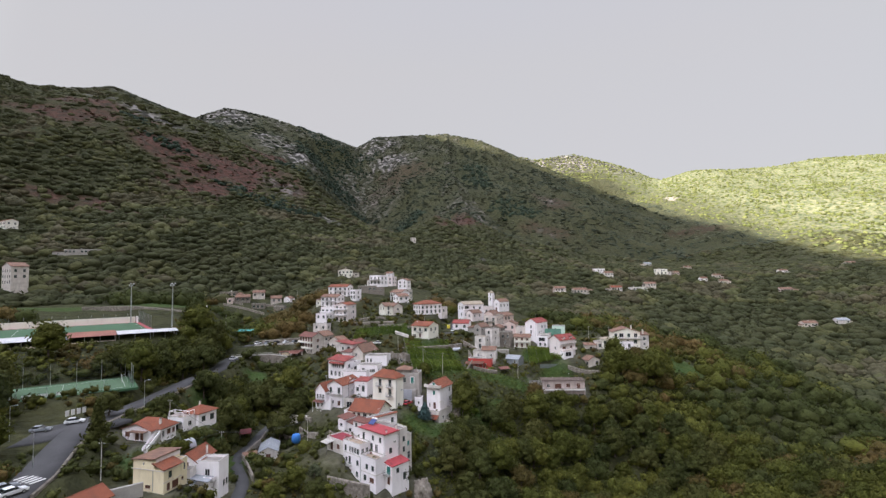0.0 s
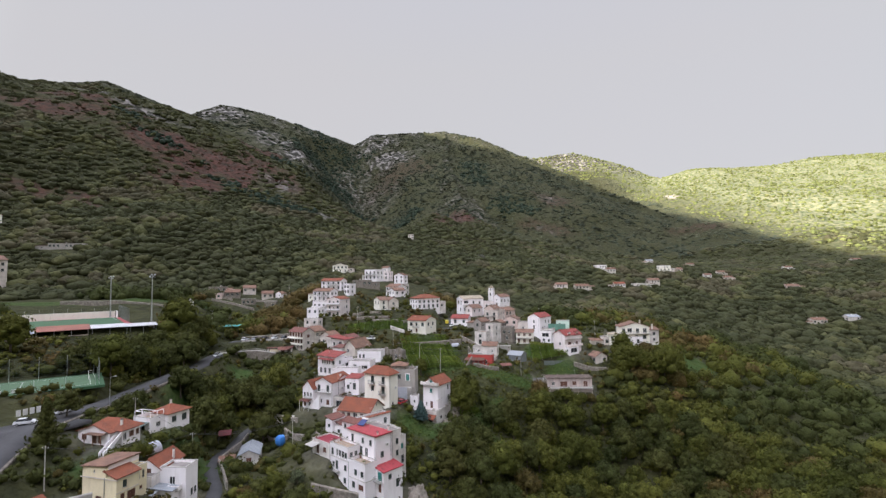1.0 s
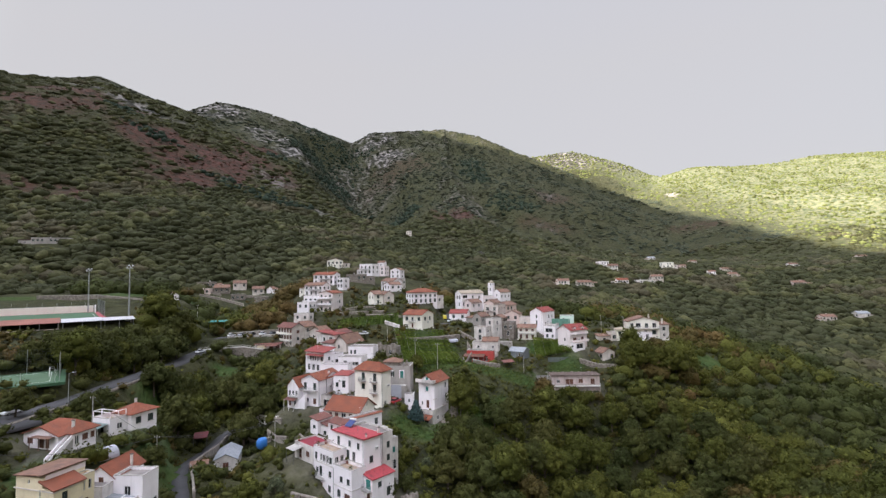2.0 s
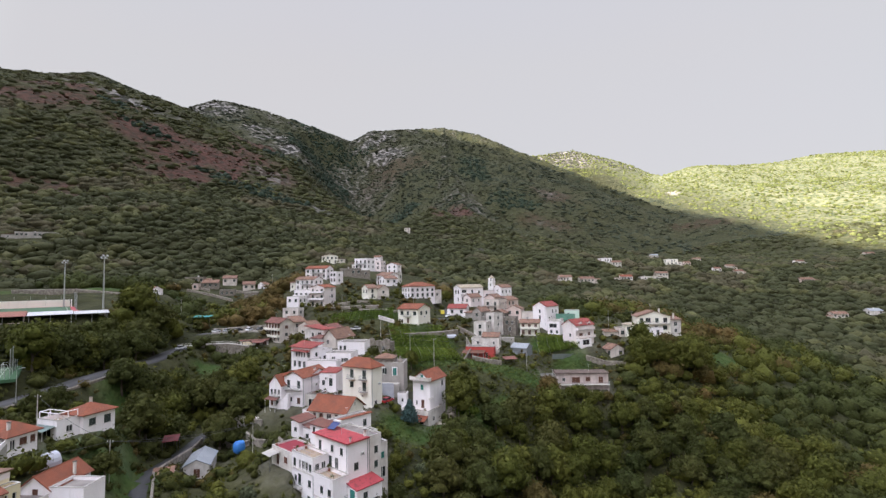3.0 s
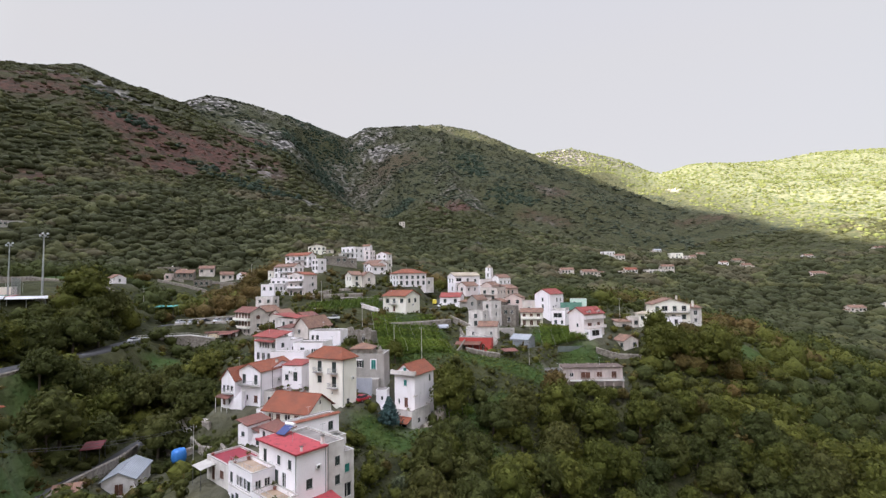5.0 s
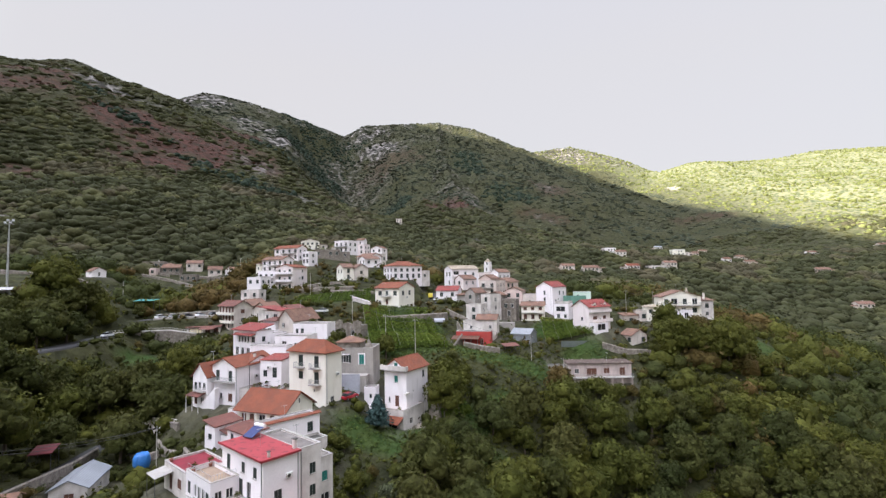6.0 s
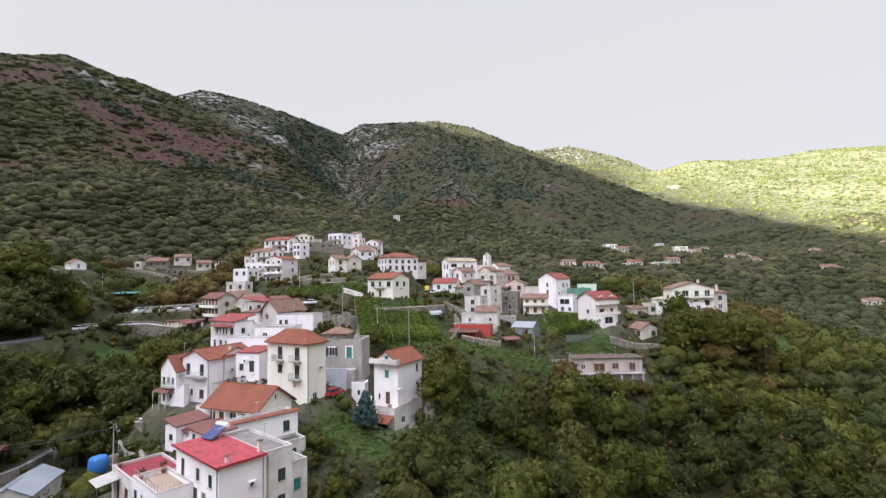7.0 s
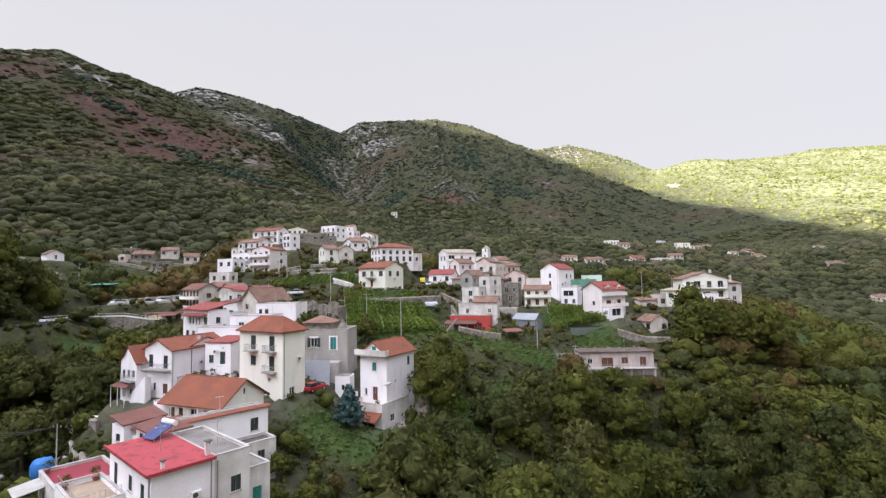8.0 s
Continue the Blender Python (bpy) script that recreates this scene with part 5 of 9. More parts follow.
def tower_house():
    h = house("tower", "tall cream tower house with hipped orange tile roof", "house")
    holes = [("L", 2.4, 6.7, 1.05, 2.3, "s"), ("L", 6.6, 6.7, 1.05, 2.3, "s"), ("L", 2.4, 3.6, 1.05, 2.3, "s"), ("L", 6.6, 4.3, 1.05, 1.5, "s"), ("L", 3.0, 2.0, 0.4, 0.6, "v"), ("L", 3.2, -0.6, 0.6, 1.0, "g"), ("R", 1.9, -0.4, 0.9, 1.5, "g")]
    block(h, 0, 0, 0, 4.6, 9.8, 9.7, CREAM, holes, "h", 2.3, TILE_Y, eave=0.5, foot=7.0)
    balcony(h, "L", 0, 0, 4.6, 9.8, 2.4, 6.65, 2.3), balcony(h, "L", 0, 0, 4.6, 9.8, 6.6, 6.65, 2.3), balcony(h, "L", 0, 0, 4.6, 9.8, 2.4, 3.55, 2.4)
    pipe(h, "R", 0, 0, 4.6, 9.8, 0.25, 0, 9.5)


def grey_house():
    h = house("grey", "weathered grey rendered house with teal door shutter", "house")
    block(h, 0, 0, 0, 7.0, 9.0, 7.8, GREY_WALL, [("L", 1.0 + 1.6, 4.6, 1.1, 2.2, "t"), ("L", 6.2, 5.0, 1.2, 1.7, "o"), ("L", 3.4, 0.6, 1.2, 1.8, "v"), ("L", 8.0, 0.6, 1.6, 2.0, "v")], "flat", roof_mat=GREY_FLAT, parapet=0.4)
    for s, z, w, hh in ((2.6, 4.6, 1.1, 2.2), (6.2, 5.0, 1.2, 1.7)):
        bm = bmesh.new()
        box(bm, -0.05, s - w / 2 - 0.25, z - 0.1, 0.02, s - w / 2 - 0.002, z + hh + 0.25), box(bm, -0.05, s + w / 2 + 0.002, z - 0.1, 0.02, s + w / 2 + 0.25, z + hh + 0.25)
        box(bm, -0.05, s - w / 2, z + hh + 0.002, 0.02, s + w / 2, z + hh + 0.25)
        part("window_surround", bm, WHITE, h, "white painted surround")
    block(h, 1.5, 3.2, 7.8, 4.5, 5.5, 1.5, STONE, [], "h", 1.2, OLD_Y, foot=0.2, eave=0.3)
    bm = bmesh.new()
    bmesh.ops.create_cone(bm, cap_ends=True, segments=4, radius1=1.3, radius2=0.05, depth=2.4, matrix=pose(1.2, 1.2, 9.0, 0, 0, 45))
    part("pinnacle", bm, STONE, h)
    bm = bmesh.new()
    box(bm, -2.4, 1.0, -2.5, -0.003, 8.6, 2.6)
    part("terrace", bm, GREY_WALL, h, "grey stained terrace wall")
    bm = bmesh.new()
    solid(bm, [(-3.2, -1.6), (-2.41, 2.9), (-2.41, -1.6)], "y", 2.4, 7.2)
    part("tarpaulin", bm, HAZE_SHEET, h, "pale grey plastic sheet hung over the terrace")
    block(h, -3.6, -1.4, -2.6, 3.0, 2.6, 3.0, WHITE, [("L", 1.2, 0.6, 0.6, 1.0, "v")], "flat", roof_mat=GREY_FLAT)


def cliff_house():
    h = house("cliff", "narrow white house on a stone base over the gully", "house")
    holes = [("L", 2.6, 5.2, 0.9, 1.4, "t"), ("L", 2.6, 8.2, 0.7, 1.2, "t"), ("L", 2.4, 0.2, 1.0, 2.3, "d"), ("L", 4.4, 0.9, 0.5, 1.2, "g"), ("R", 6.8, 5.4, 0.7, 1.5, "s"), ("R", 7.0, 2.0, 0.6, 1.2, "s"), ("R", 2.6, 3.0, 0.3, 0.4, "v")]
    block(h, 0, 0, 0, 8.6, 5.6, 8.0, WHITE, [o for o in holes if o[2] < 8], "x", 2.0, TILE_X, eave=0.5)
    bm = bmesh.new()
    box(bm, -0.03, 2.2, 8.3, 0.06, 3.0, 9.3)
    part("attic_shutter", bm, TEAL, h)
    balcony(h, "L", 0, 0, 8.6, 5.6, 2.8, 7.9, 6.6, 1.0, WHITE_DIRTY)
    bm = bmesh.new()
    box(bm, -0.9, -0.35, 3.0, 0.9, -0.003, 3.25)
    bm2 = bm
    part("cornice", bm2, WHITE_DIRTY, h)
    block(h, -3.0, -1.2, -3.6, 8.0, 6.6, 3.2, WHITE_DIRTY, [("L", 3.0, 0.2, 3.0, 2.0, "v"), ("R", 3.0, 0.8, 1.2, 1.2, "v")], "flat", roof_mat=TAN_FLOOR, parapet=0.8, foot=4.0)
    bm = bmesh.new()
    solid(bm, [(-5.0, -2.0), (-3.0, -1.0), (-3.0, -0.86), (-5.0, -1.86)], "y", -1.2, 5.4)
    part("porch_roof", bm, TILE_Y, h)
    for k in range(11):
        bm = bmesh.new()
        box(bm, -2.2 + 0.01 * k, 5.7, -0.4 + 0.19 * k - 0.19, -0.6, 9.4 - 0.3 * k, -0.4 + 0.19 * k - 0.003)
        part("step", bm, WHITE, h)


def left_house():
    h = house("left", "white house complex with orange tile roofs and balconies", "house")
    holes = [("L", 1.4, 4.6, 0.9, 2.1, "s"), ("L", 4.9, 4.6, 0.9, 2.1, "s"), ("L", 4.0, 1.0, 0.6, 1.2, "g"), ("L", 1.4, 0.6, 1.0, 1.6, "b"), ("R", 8.0, 4.9, 1.1, 1.4, "o")]
    block(h, 0, 0, 0, 10.4, 6.4, 7.6, WHITE, holes, "x", 1.5, TILE_X, eave=0.5)
    balcony(h, "L", 0, 0, 9.9, 6.4, 3.2, 4.5, 6.2, 1.1)
    block(h, 3.5, -0.01, 7.4, 6.0, 2.6, 0.4, WHITE, [], "y", 1.1, TILE_Y, foot=0.1, eave=0.35)
    chimney(h, 5.6, 0.6, 8.2, 1.0, 0.45)
    pipe(h, "R", 0, 0, 9.9, 6.4, 0.2, 0.5, 7.1, IRON), pipe(h, "R", 0, 0, 9.9, 6.4, 3.6, 2.4, 8.3, IRON)
    # terrace on the valley side
    block(h, 1.0, -4.2, -0.6, 9.0, 4.2, 3.4, WHITE_DIRTY, [("L", 2.0, 0.4, 2.4, 2.2, "v"), ("R", 3.0, 0.6, 1.4, 2.0, "v"), ("R", 6.8, 0.8, 1.0, 1.2, "s")], "flat", roof_mat=GREY_FLAT, parapet=0.3)
    bm = bmesh.new()
    for k in range(14):
        rod(bm, (1.2 + k * 0.62, -4.0, 2.8), (1.2 + k * 0.62, -4.0, 3.9), 0.025, sides=4)
    box(bm, 1.2, -4.02, 3.88, 9.3, -3.98, 3.94), box(bm, 1.2, -4.02, 3.4, 9.3, -3.98, 3.44)
    part("railing", bm, IRON, h)
    block(h, 1.4, -8.5, -1.6, 7.0, 4.2, 4.0, WHITE_DIRTY, [("L", 2.0, 1.0, 2.2, 2.0, "v"), ("R", 2.0, 0.8, 1.6, 2.0, "v"), ("R", 5.0, 1.2, 1.0, 1.2, "s")], "flat", roof_mat=GREY_FLAT, parapet=0.25)
    bm = bmesh.new()
    for k in range(12):
        rod(bm, (1.6 + k * 0.6, -8.3, 2.4), (1.6 + k * 0.6, -8.3, 3.6), 0.025, sides=4)
    box(bm, 1.6, -8.32, 3.56, 8.3, -8.28, 3.62), box(bm, 1.6, -8.32, 3.0, 8.3, -8.28, 3.04)
    part("railing", bm, IRON, h)
    # outside stair
    for k in range(13):
        bm = bmesh.new()
        box(bm, -2.0, 3.4 + 0.28 * k, -1.0, -1.0, 3.4 + 0.28 * (k + 1) - 0.003, 3.4 - 0.24 * k)
        part("step", bm, WHITE, h)


def left_low_house():
    h = house("left_low", "narrow white house with steep red-orange gable roof", "house")
    block(h, 0, 0, 0, 6.0, 4.6, 6.2, WHITE, [("L", 1.0, 3.6, 0.8, 1.3, "g"), ("L", 2.4, 3.6, 0.8, 1.3, "g"), ("L", 3.7, 3.4, 0.7, 1.4, "s"), ("L", 1.6, 0.6, 0.9, 1.3, "g"), ("L", 3.6, 0.4, 0.9, 2.0, "d")], "x", 2.4, TILE_X, eave=0.4)
    balcony(h, "L", 0, 0, 6, 4.6, 1.8, 3.2, 3.0, 0.9)
    bm = bmesh.new()
    solid(bm, [(-1.7, 2.3), (0, 2.8), (0, 2.92), (-1.7, 2.42)], "y", 0.3, 4.6)
    part("porch_roof", bm, BROWN_Y, h)
    for yy in (0.5, 2.4, 4.4):
        bm = bmesh.new()
        rod(bm, (-1.6, yy, -1.5), (-1.6, yy, 2.3), 0.06)
        part("porch_post", bm, FRAME, h)


def link_house():
    h = house("link", "small white house between taller neighbours, red roof", "house")
    block(h, 0, 0, 0, 5.5, 5.0, 5.1, WHITE, [("L", 1.6, 1.6, 0.9, 2.1, "s"), ("L", 1.6, 4.1, 0.3, 0.4, "v"), ("L", 3.8, 1.8, 0.8, 1.3, "s")], "-", 0.5, RED_X, eave=0.15)


def shed_houses():
    h = house("shed_one", "low white houses with brown-red lean-to tile roofs", "house")
    block(h, 0, 0, 0, 5.0, 2.6, 3.4, WHITE, [("L", 1.3, 1.4, 0.8, 0.9, "s"), ("R", 2.0, 1.4, 0.8, 1.0, "g")], "<", 0.8, BROWN_Y, eave=0.25)
    block(h, 1.0, -2.8, -1.0, 6.0, 2.8, 3.0, WHITE, [("L", 1.4, 0.9, 0.8, 1.0, "s"), ("R", 1.6, 0.6, 1.0, 1.9, "d"), ("R", 4.4, 1.0, 0.8, 1.0, "s")], "<", 0.8, BROWN_Y, eave=0.25)
    h = house("shed_two", "small white house with hipped brown tile roof", "house")
    block(h, 0, 0, 0, 3.6, 5.2, 3.3, WHITE, [("L", 1.2, 1.5, 1.0, 1.2, "g"), ("L", 3.8, 1.5, 0.8, 1.2, "s"), ("R", 1.6, 1.5, 0.9, 1.3, "g")], "h", 1.0, BROWN_Y, eave=0.35)


front_house(), annex_house(), strip_house(), orange_house(), tower_house(), grey_house(), cliff_house(), left_house(), left_low_house(), link_house(), shed_houses()


# ---- the middle of the village ----
WORN_PINK = surface("worn_pink_render", (0.60, 0.50, 0.48), (0.44, 0.37, 0.35), 1.1, 0.92, 0.02, streak=(0.26, 0.21, 0.19), grit=0.09, streak_at=(0.47, 0.70))
RUSTY = surface("rusty_roof_slab", (0.075, 0.050, 0.042), (0.12, 0.085, 0.070), 1.4, 0.92, 0.03)


def middle_houses():
    h = house("white_three", "white three-storey house with red tile roof and glazed loggia", "house")
    block(h, 0, 0, 0, 4.4, 9.5, 7.0, WHITE, [("L", 1.4, 4.2, 1.3, 1.5, "g"), ("L", 3.4, 4.2, 0.6, 1.4, "g"), ("L", 4.6, 4.2, 0.6, 1.4, "g"), ("L", 5.8, 4.2, 0.6, 1.4, "g"), ("L", 7.0, 4.2, 0.6, 1.4, "g"), *row("L", 9.0, 4, 0.9, 0.9, 1.8, "g"), ("R", 2.0, 4.4, 0.8, 1.2, "s")], "-", 1.3, RED_Y)
    bm = bmesh.new()
    solid(bm, [(-1.2, 5.9), (0, 6.3), (0, 6.42), (-1.2, 6.02)], "y", 0.4, 8.4)
    part("loggia_roof", bm, RED_Y, h)
    block(h, 4.4, 1.0, 1.5, 5.0, 5.0, 4.0, WHITE, [("R", 2.0, 0.6, 1.2, 2.0, "g"), ("L", 1.0, 1.0, 0.8, 1.0, "s")], "flat", roof_mat=GREY_FLAT, parapet=0.5)
    h = house("white_low", "low white house with flat roof and arched doorway", "house")
    block(h, 0, 0, 0, 6.0, 8.0, 3.6, WHITE, [("L", 2.0, 1.3, 1.0, 1.1, "o"), ("L", 5.6, 1.2, 1.0, 1.6, "g"), ("R", 2.0, 1.2, 0.9, 1.1, "s")], "flat", roof_mat=GREY_FLAT, parapet=0.35)
    block(h, -3.2, 3.4, -1.5, 3.2, 9.0, 3.2, WHITE, [("L", 2.0, 0.8, 0.9, 1.2, "s"), ("L", 6.8, 0.8, 0.5, 0.7, "v")], "flat", roof_mat=GREY_FLAT, parapet=0.4)
    h = house("white_box", "plain white box house with flat roof", "house")
    block(h, 0, 0, 0, 6.0, 9.0, 3.8, WHITE, [("L", 8.0, 1.4, 0.6, 1.4, "s"), ("L", 6.6, 1.2, 0.7, 1.6, "s")], "flat", roof_mat=GREY_FLAT, parapet=0.2)
    h = house("big_orange", "wide low house with pale orange tile roof", "house")
    block(h, 0, 0, 0, 10.5, 5.2, 3.4, BEIGE, [("L", 3.4, 1.2, 0.8, 1.4, "g"), ("R", 7.5, 0.6, 1.0, 1.6, "s"), ("R", 3.0, 0.8, 0.9, 1.3, "s")], "x", 2.6, OLD_X, eave=0.6)
    block(h, -1.0, 5.2, -2.0, 7.0, 4.6, 5.0, WHITE, [("L", 2.2, 1.2, 1.4, 1.9, "g"), ("L", 4.0, 2.6, 0.6, 1.0, "s")], "-", 0.9, BROWN_X)
    h = house("red_step", "white house with stepped red tile roofs", "house")
    block(h, 0, 0, 0, 6.0, 9.0, 3.4, WHITE_DIRTY, [("L", 2.0, 0.9, 1.6, 1.7, "g"), ("L", 5.2, 0.9, 0.9, 1.4, "s"), ("R", 3.0, 0.9, 0.9, 1.2, "s")], "<", 1.1, RED_Y)
    block(h, 5.6, 1.5, 0.2, 6.0, 6.0, 3.2, BEIGE, [("R", 3.0, 0.9, 0.9, 1.2, "s")], "x", 1.2, BROWN_X)
    h = house("flats", "beige two-storey building with dark brown roof and balconies", "house")
    block(h, 0, 0, 0, 6.0, 11.1, 8.1, BEIGE, [*row("L", 11.1, 5, 5.6, 0.9, 1.8, "b"), *row("L", 11.1, 5, 2.8, 0.9, 1.8, "b"), *row("L", 11.1, 4, 0.2, 0.9, 1.8, "v"), ("R", 3.0, 5.4, 1.4, 1.4, "b"), ("R", 3.0, 2.4, 1.0, 1.4, "s")], "y", 1.6, BROWN_Y, eave=0.6)
    balcony(h, "L", 0, 0, 6, 11.1, 5.5, 5.0, 10.8, 1.2, CREAM), balcony(h, "L", 0, 0, 6, 11.1, 5.5, 2.2, 10.8, 1.2, CREAM)
    block(h, 6.0, -0.4, 1.0, 6.0, 8.0, 7.0, BEIGE, [("R", 1.8, 4.6, 1.1, 1.6, "g"), ("R", 4.4, 4.6, 0.9, 1.4, "s"), ("R", 3.0, 1.4, 1.0, 1.5, "s")], "x", 2.0, OLD_X)
    h = house("ruin", "roofless grey rubble stone house with broken walls", "house")
    block(h, 0, 0, 0, 4.6, 10.9, 3.6, STONE, [("L", 2.4, 0.8, 1.0, 1.6, "v"), ("L", 7.6, 1.0, 0.9, 1.2, "v")], "flat", roof_mat=GREY_FLAT)
    for k, (v0, v1, top) in enumerate(((0.0, 2.4, 5.0), (2.42, 5.6, 4.4), (5.62, 7.4, 5.2), (7.42, 10.9, 4.7))):
        bm = bmesh.new()
        solid(bm, [(v0, 3.55), (v1, 3.55), (v1, top - 0.3), ((v0 + v1) / 2, top), (v0, top - 0.45)], "x", 0.03, 0.5)
        part("broken_wall", bm, STONE, h)
    h = house("alley", "narrow dark stone house with deep window openings", "house")
    block(h, 0, 0, 0, 6.0, 5.3, 7.6, STONE, [("L", 1.4, 5.0, 1.0, 1.5, "v"), ("L", 3.8, 5.0, 1.0, 1.5, "s"), ("L", 2.6, 2.0, 1.1, 1.9, "v"), ("R", 2.4, 4.6, 0.9, 1.4, "s")], "flat", roof_mat=GREY_FLAT, parapet=0.4)
    block(h, 0.6, 5.3, -0.5, 4.0, 3.4, 5.4, WHITE_DIRTY, [("L", 1.6, 3.0, 1.4, 1.5, "v"), ("L", 1.6, 0.6, 0.9, 1.8, "d")], "-", 0.5, OLD_Y)
    h = house("flats_low", "small beige gabled house with old tile roof", "house")
    block(h, 0, 0, 0, 5.0, 8.0, 3.8, BEIGE, [("L", 2.2, 1.0, 0.9, 1.3, "s"), ("L", 5.4, 1.0, 0.9, 1.3, "s"), ("R", 2.5, 1.0, 0.8, 1.2, "s")], "x", 1.9, OLD_X)
    h = house("cream", "cream detached house with red tile gable roof", "house")
    block(h, 0, 0, 0, 9.1, 9.5, 6.1, CREAM, [("L", 1.6, 3.6, 1.2, 1.5, "s"), ("L", 4.8, 3.6, 0.9, 1.5, "s"), ("L", 7.6, 3.6, 1.2, 1.5, "s"), ("R", 2.4, 3.6, 1.2, 1.5, "s"), ("R", 6.2, 3.6, 1.3, 1.5, "s"), ("L", 4.8, 0.6, 0.9, 1.9, "d"), ("L", 7.6, 0.9, 0.9, 1.1, "g")], "y", 1.7, TILE_Y, eave=0.5)
    balcony(h, "L", 0, 0, 9.1, 9.5, 4.8, 3.2, 3.4)
    h = house("red_wall", "low house with deep red rendered walls", "house")
    block(h, 0, 0, 0, 5.0, 10.2, 4.0, RED_WALL, [("L", 2.6, 0.2, 1.0, 2.0, "d")], "flat", roof_mat=GREY_FLAT, parapet=0.15)
    bm = bmesh.new()
    solid(bm, [(-3.6, 2.3), (-0.003, 2.9), (-0.003, 3.0), (-3.6, 2.4)], "y", 3.0, 11.0)
    part("pergola", bm, BROWN_WOOD, h, "brown wooden pergola roof")
    for k in range(5):
        bm = bmesh.new()
        rod(bm, (-3.5, 3.2 + 1.9 * k, -2.0), (-3.5, 3.2 + 1.9 * k, 2.3), 0.07)
        part("pergola_post", bm, GALV, h)
    h = house("upper_cream", "weathered cream house with old tile roof, above the red wall", "house")
    block(h, 0, 0, 0, 5.0, 6.2, 3.9, WHITE_DIRTY, [("L", 2.0, 1.2, 0.7, 1.1, "g"), ("R", 2.2, 1.0, 0.9, 1.7, "b")], "y", 1.3, OLD_Y, eave=0.3)
    block(h, 1.0, 6.2, 0, 4.0, 4.2, 3.2, WHITE_DIRTY, [("L", 1.8, 1.0, 0.7, 1.1, "g")], "flat", roof_mat=GREY_FLAT, parapet=0.3)
    h = house("tool_shed", "grey block shed with pale sheet roof", "shed", "shed")
    block(h, 0, 0, 0, 6.5, 6.3, 3.0, GREY_SHEET, [("L", 2.0, 0.8, 0.7, 0.8, "g")], "y", 1.3, GREY_SHEET, eave=0.3)
    h = house("low_terrace", "low pale pink terrace house with flat roof on the slope", "house")
    block(h, 0, 0, 0, 6.0, 17.8, 3.7, WORN_PINK, [("L", 2.6, 0.3, 1.5, 2.2, "b"), ("L", 7.0, 0.9, 1.6, 1.5, "b"), ("L", 11.2, 0.3, 2.8, 2.1, "b"), ("L", 15.4, 0.9, 1.2, 1.3, "v")], "", foot=4.5)
    bm = bmesh.new()
    box(bm, -0.5, -0.4, 3.704, 6.3, 18.1, 3.86, 0.02)
    part("roof", bm, RUSTY, h, "dark rusty roof slab with ragged edge")
    rng = random.Random(8)
    bm = bmesh.new()
    for k in range(26):
        yy, w_ = rng.uniform(-0.2, 17.4), rng.uniform(0.25, 0.7)
        xx = rng.choice((-0.45, 5.6)) + rng.uniform(0, 0.3)
        box(bm, xx, yy, 3.855, xx + 0.3, yy + w_, 3.9 + rng.uniform(0.08, 0.3), 0.02)
    tagged(part("roof_rubble", bm, STONE, h, "loose tiles and stones along the roof edge"), kind="stuff")
    balcony(h, "L", 0, 0, 6, 17.8, 8.9, 0.1, 17.6, 2.2)
    for k in range(7):
        bm = bmesh.new()
        box(bm, -2.1, 0.4 + 2.75 * k, -4.5, -1.75, 0.75 + 2.75 * k, -0.07)
        part("pillar", bm, WORN_PINK, h)
    block(h, 0.5, 17.8, 0, 4.6, 5.5, 2.9, STONE, [("L", 2.4, 0.2, 1.6, 1.9, "v")], "flat", roof_mat=BITUMEN, foot=4)
    h = house("red_pink", "pale house with red tile roof and two dormers", "house")
    block(h, 0, 0, 0, 9.9, 7.0, 7.6, PALE_PINK, [("R", 2.6, 5.9, 0.01, 0.01, "v"), ("R", 2.8, 2.9, 2.0, 1.5, "b"), ("R", 7.2, 2.7, 1.4, 1.8, "b"), ("L", 3.0, 3.0, 0.8, 1.2, "s"), ("R", 1.6, 0.2, 1.6, 2.1, "v")][1:], "x", 2.0, RED_X, eave=0.5)
    balcony(h, "R", 0, 0, 9.9, 7, 5.0, 2.6, 9.6, 1.2, PALE_PINK), balcony(h, "R", 0, 0, 9.9, 7, 5.0, 5.7, 9.6, 0.9, PALE_PINK)
    for s in (2.8, 7.4):
        block(h, s - 0.7, -0.01, 5.9, 1.4, 2.6, 2.6, PALE_PINK, [("R", 0.7, 0.3, 1.0, 1.9, "b")], "y", 0.5, RED_Y, foot=0.0, eave=0.15)
    block(h, 0.3, -2.2, 0, 6.0, 2.2, 2.5, WHITE, [("R", 3.0, 0.1, 3.6, 2.0, "v"), ("L", 1.1, 0.6, 0.8, 1.0, "g")], "flat", roof_mat=TAN_FLOOR)


middle_houses()


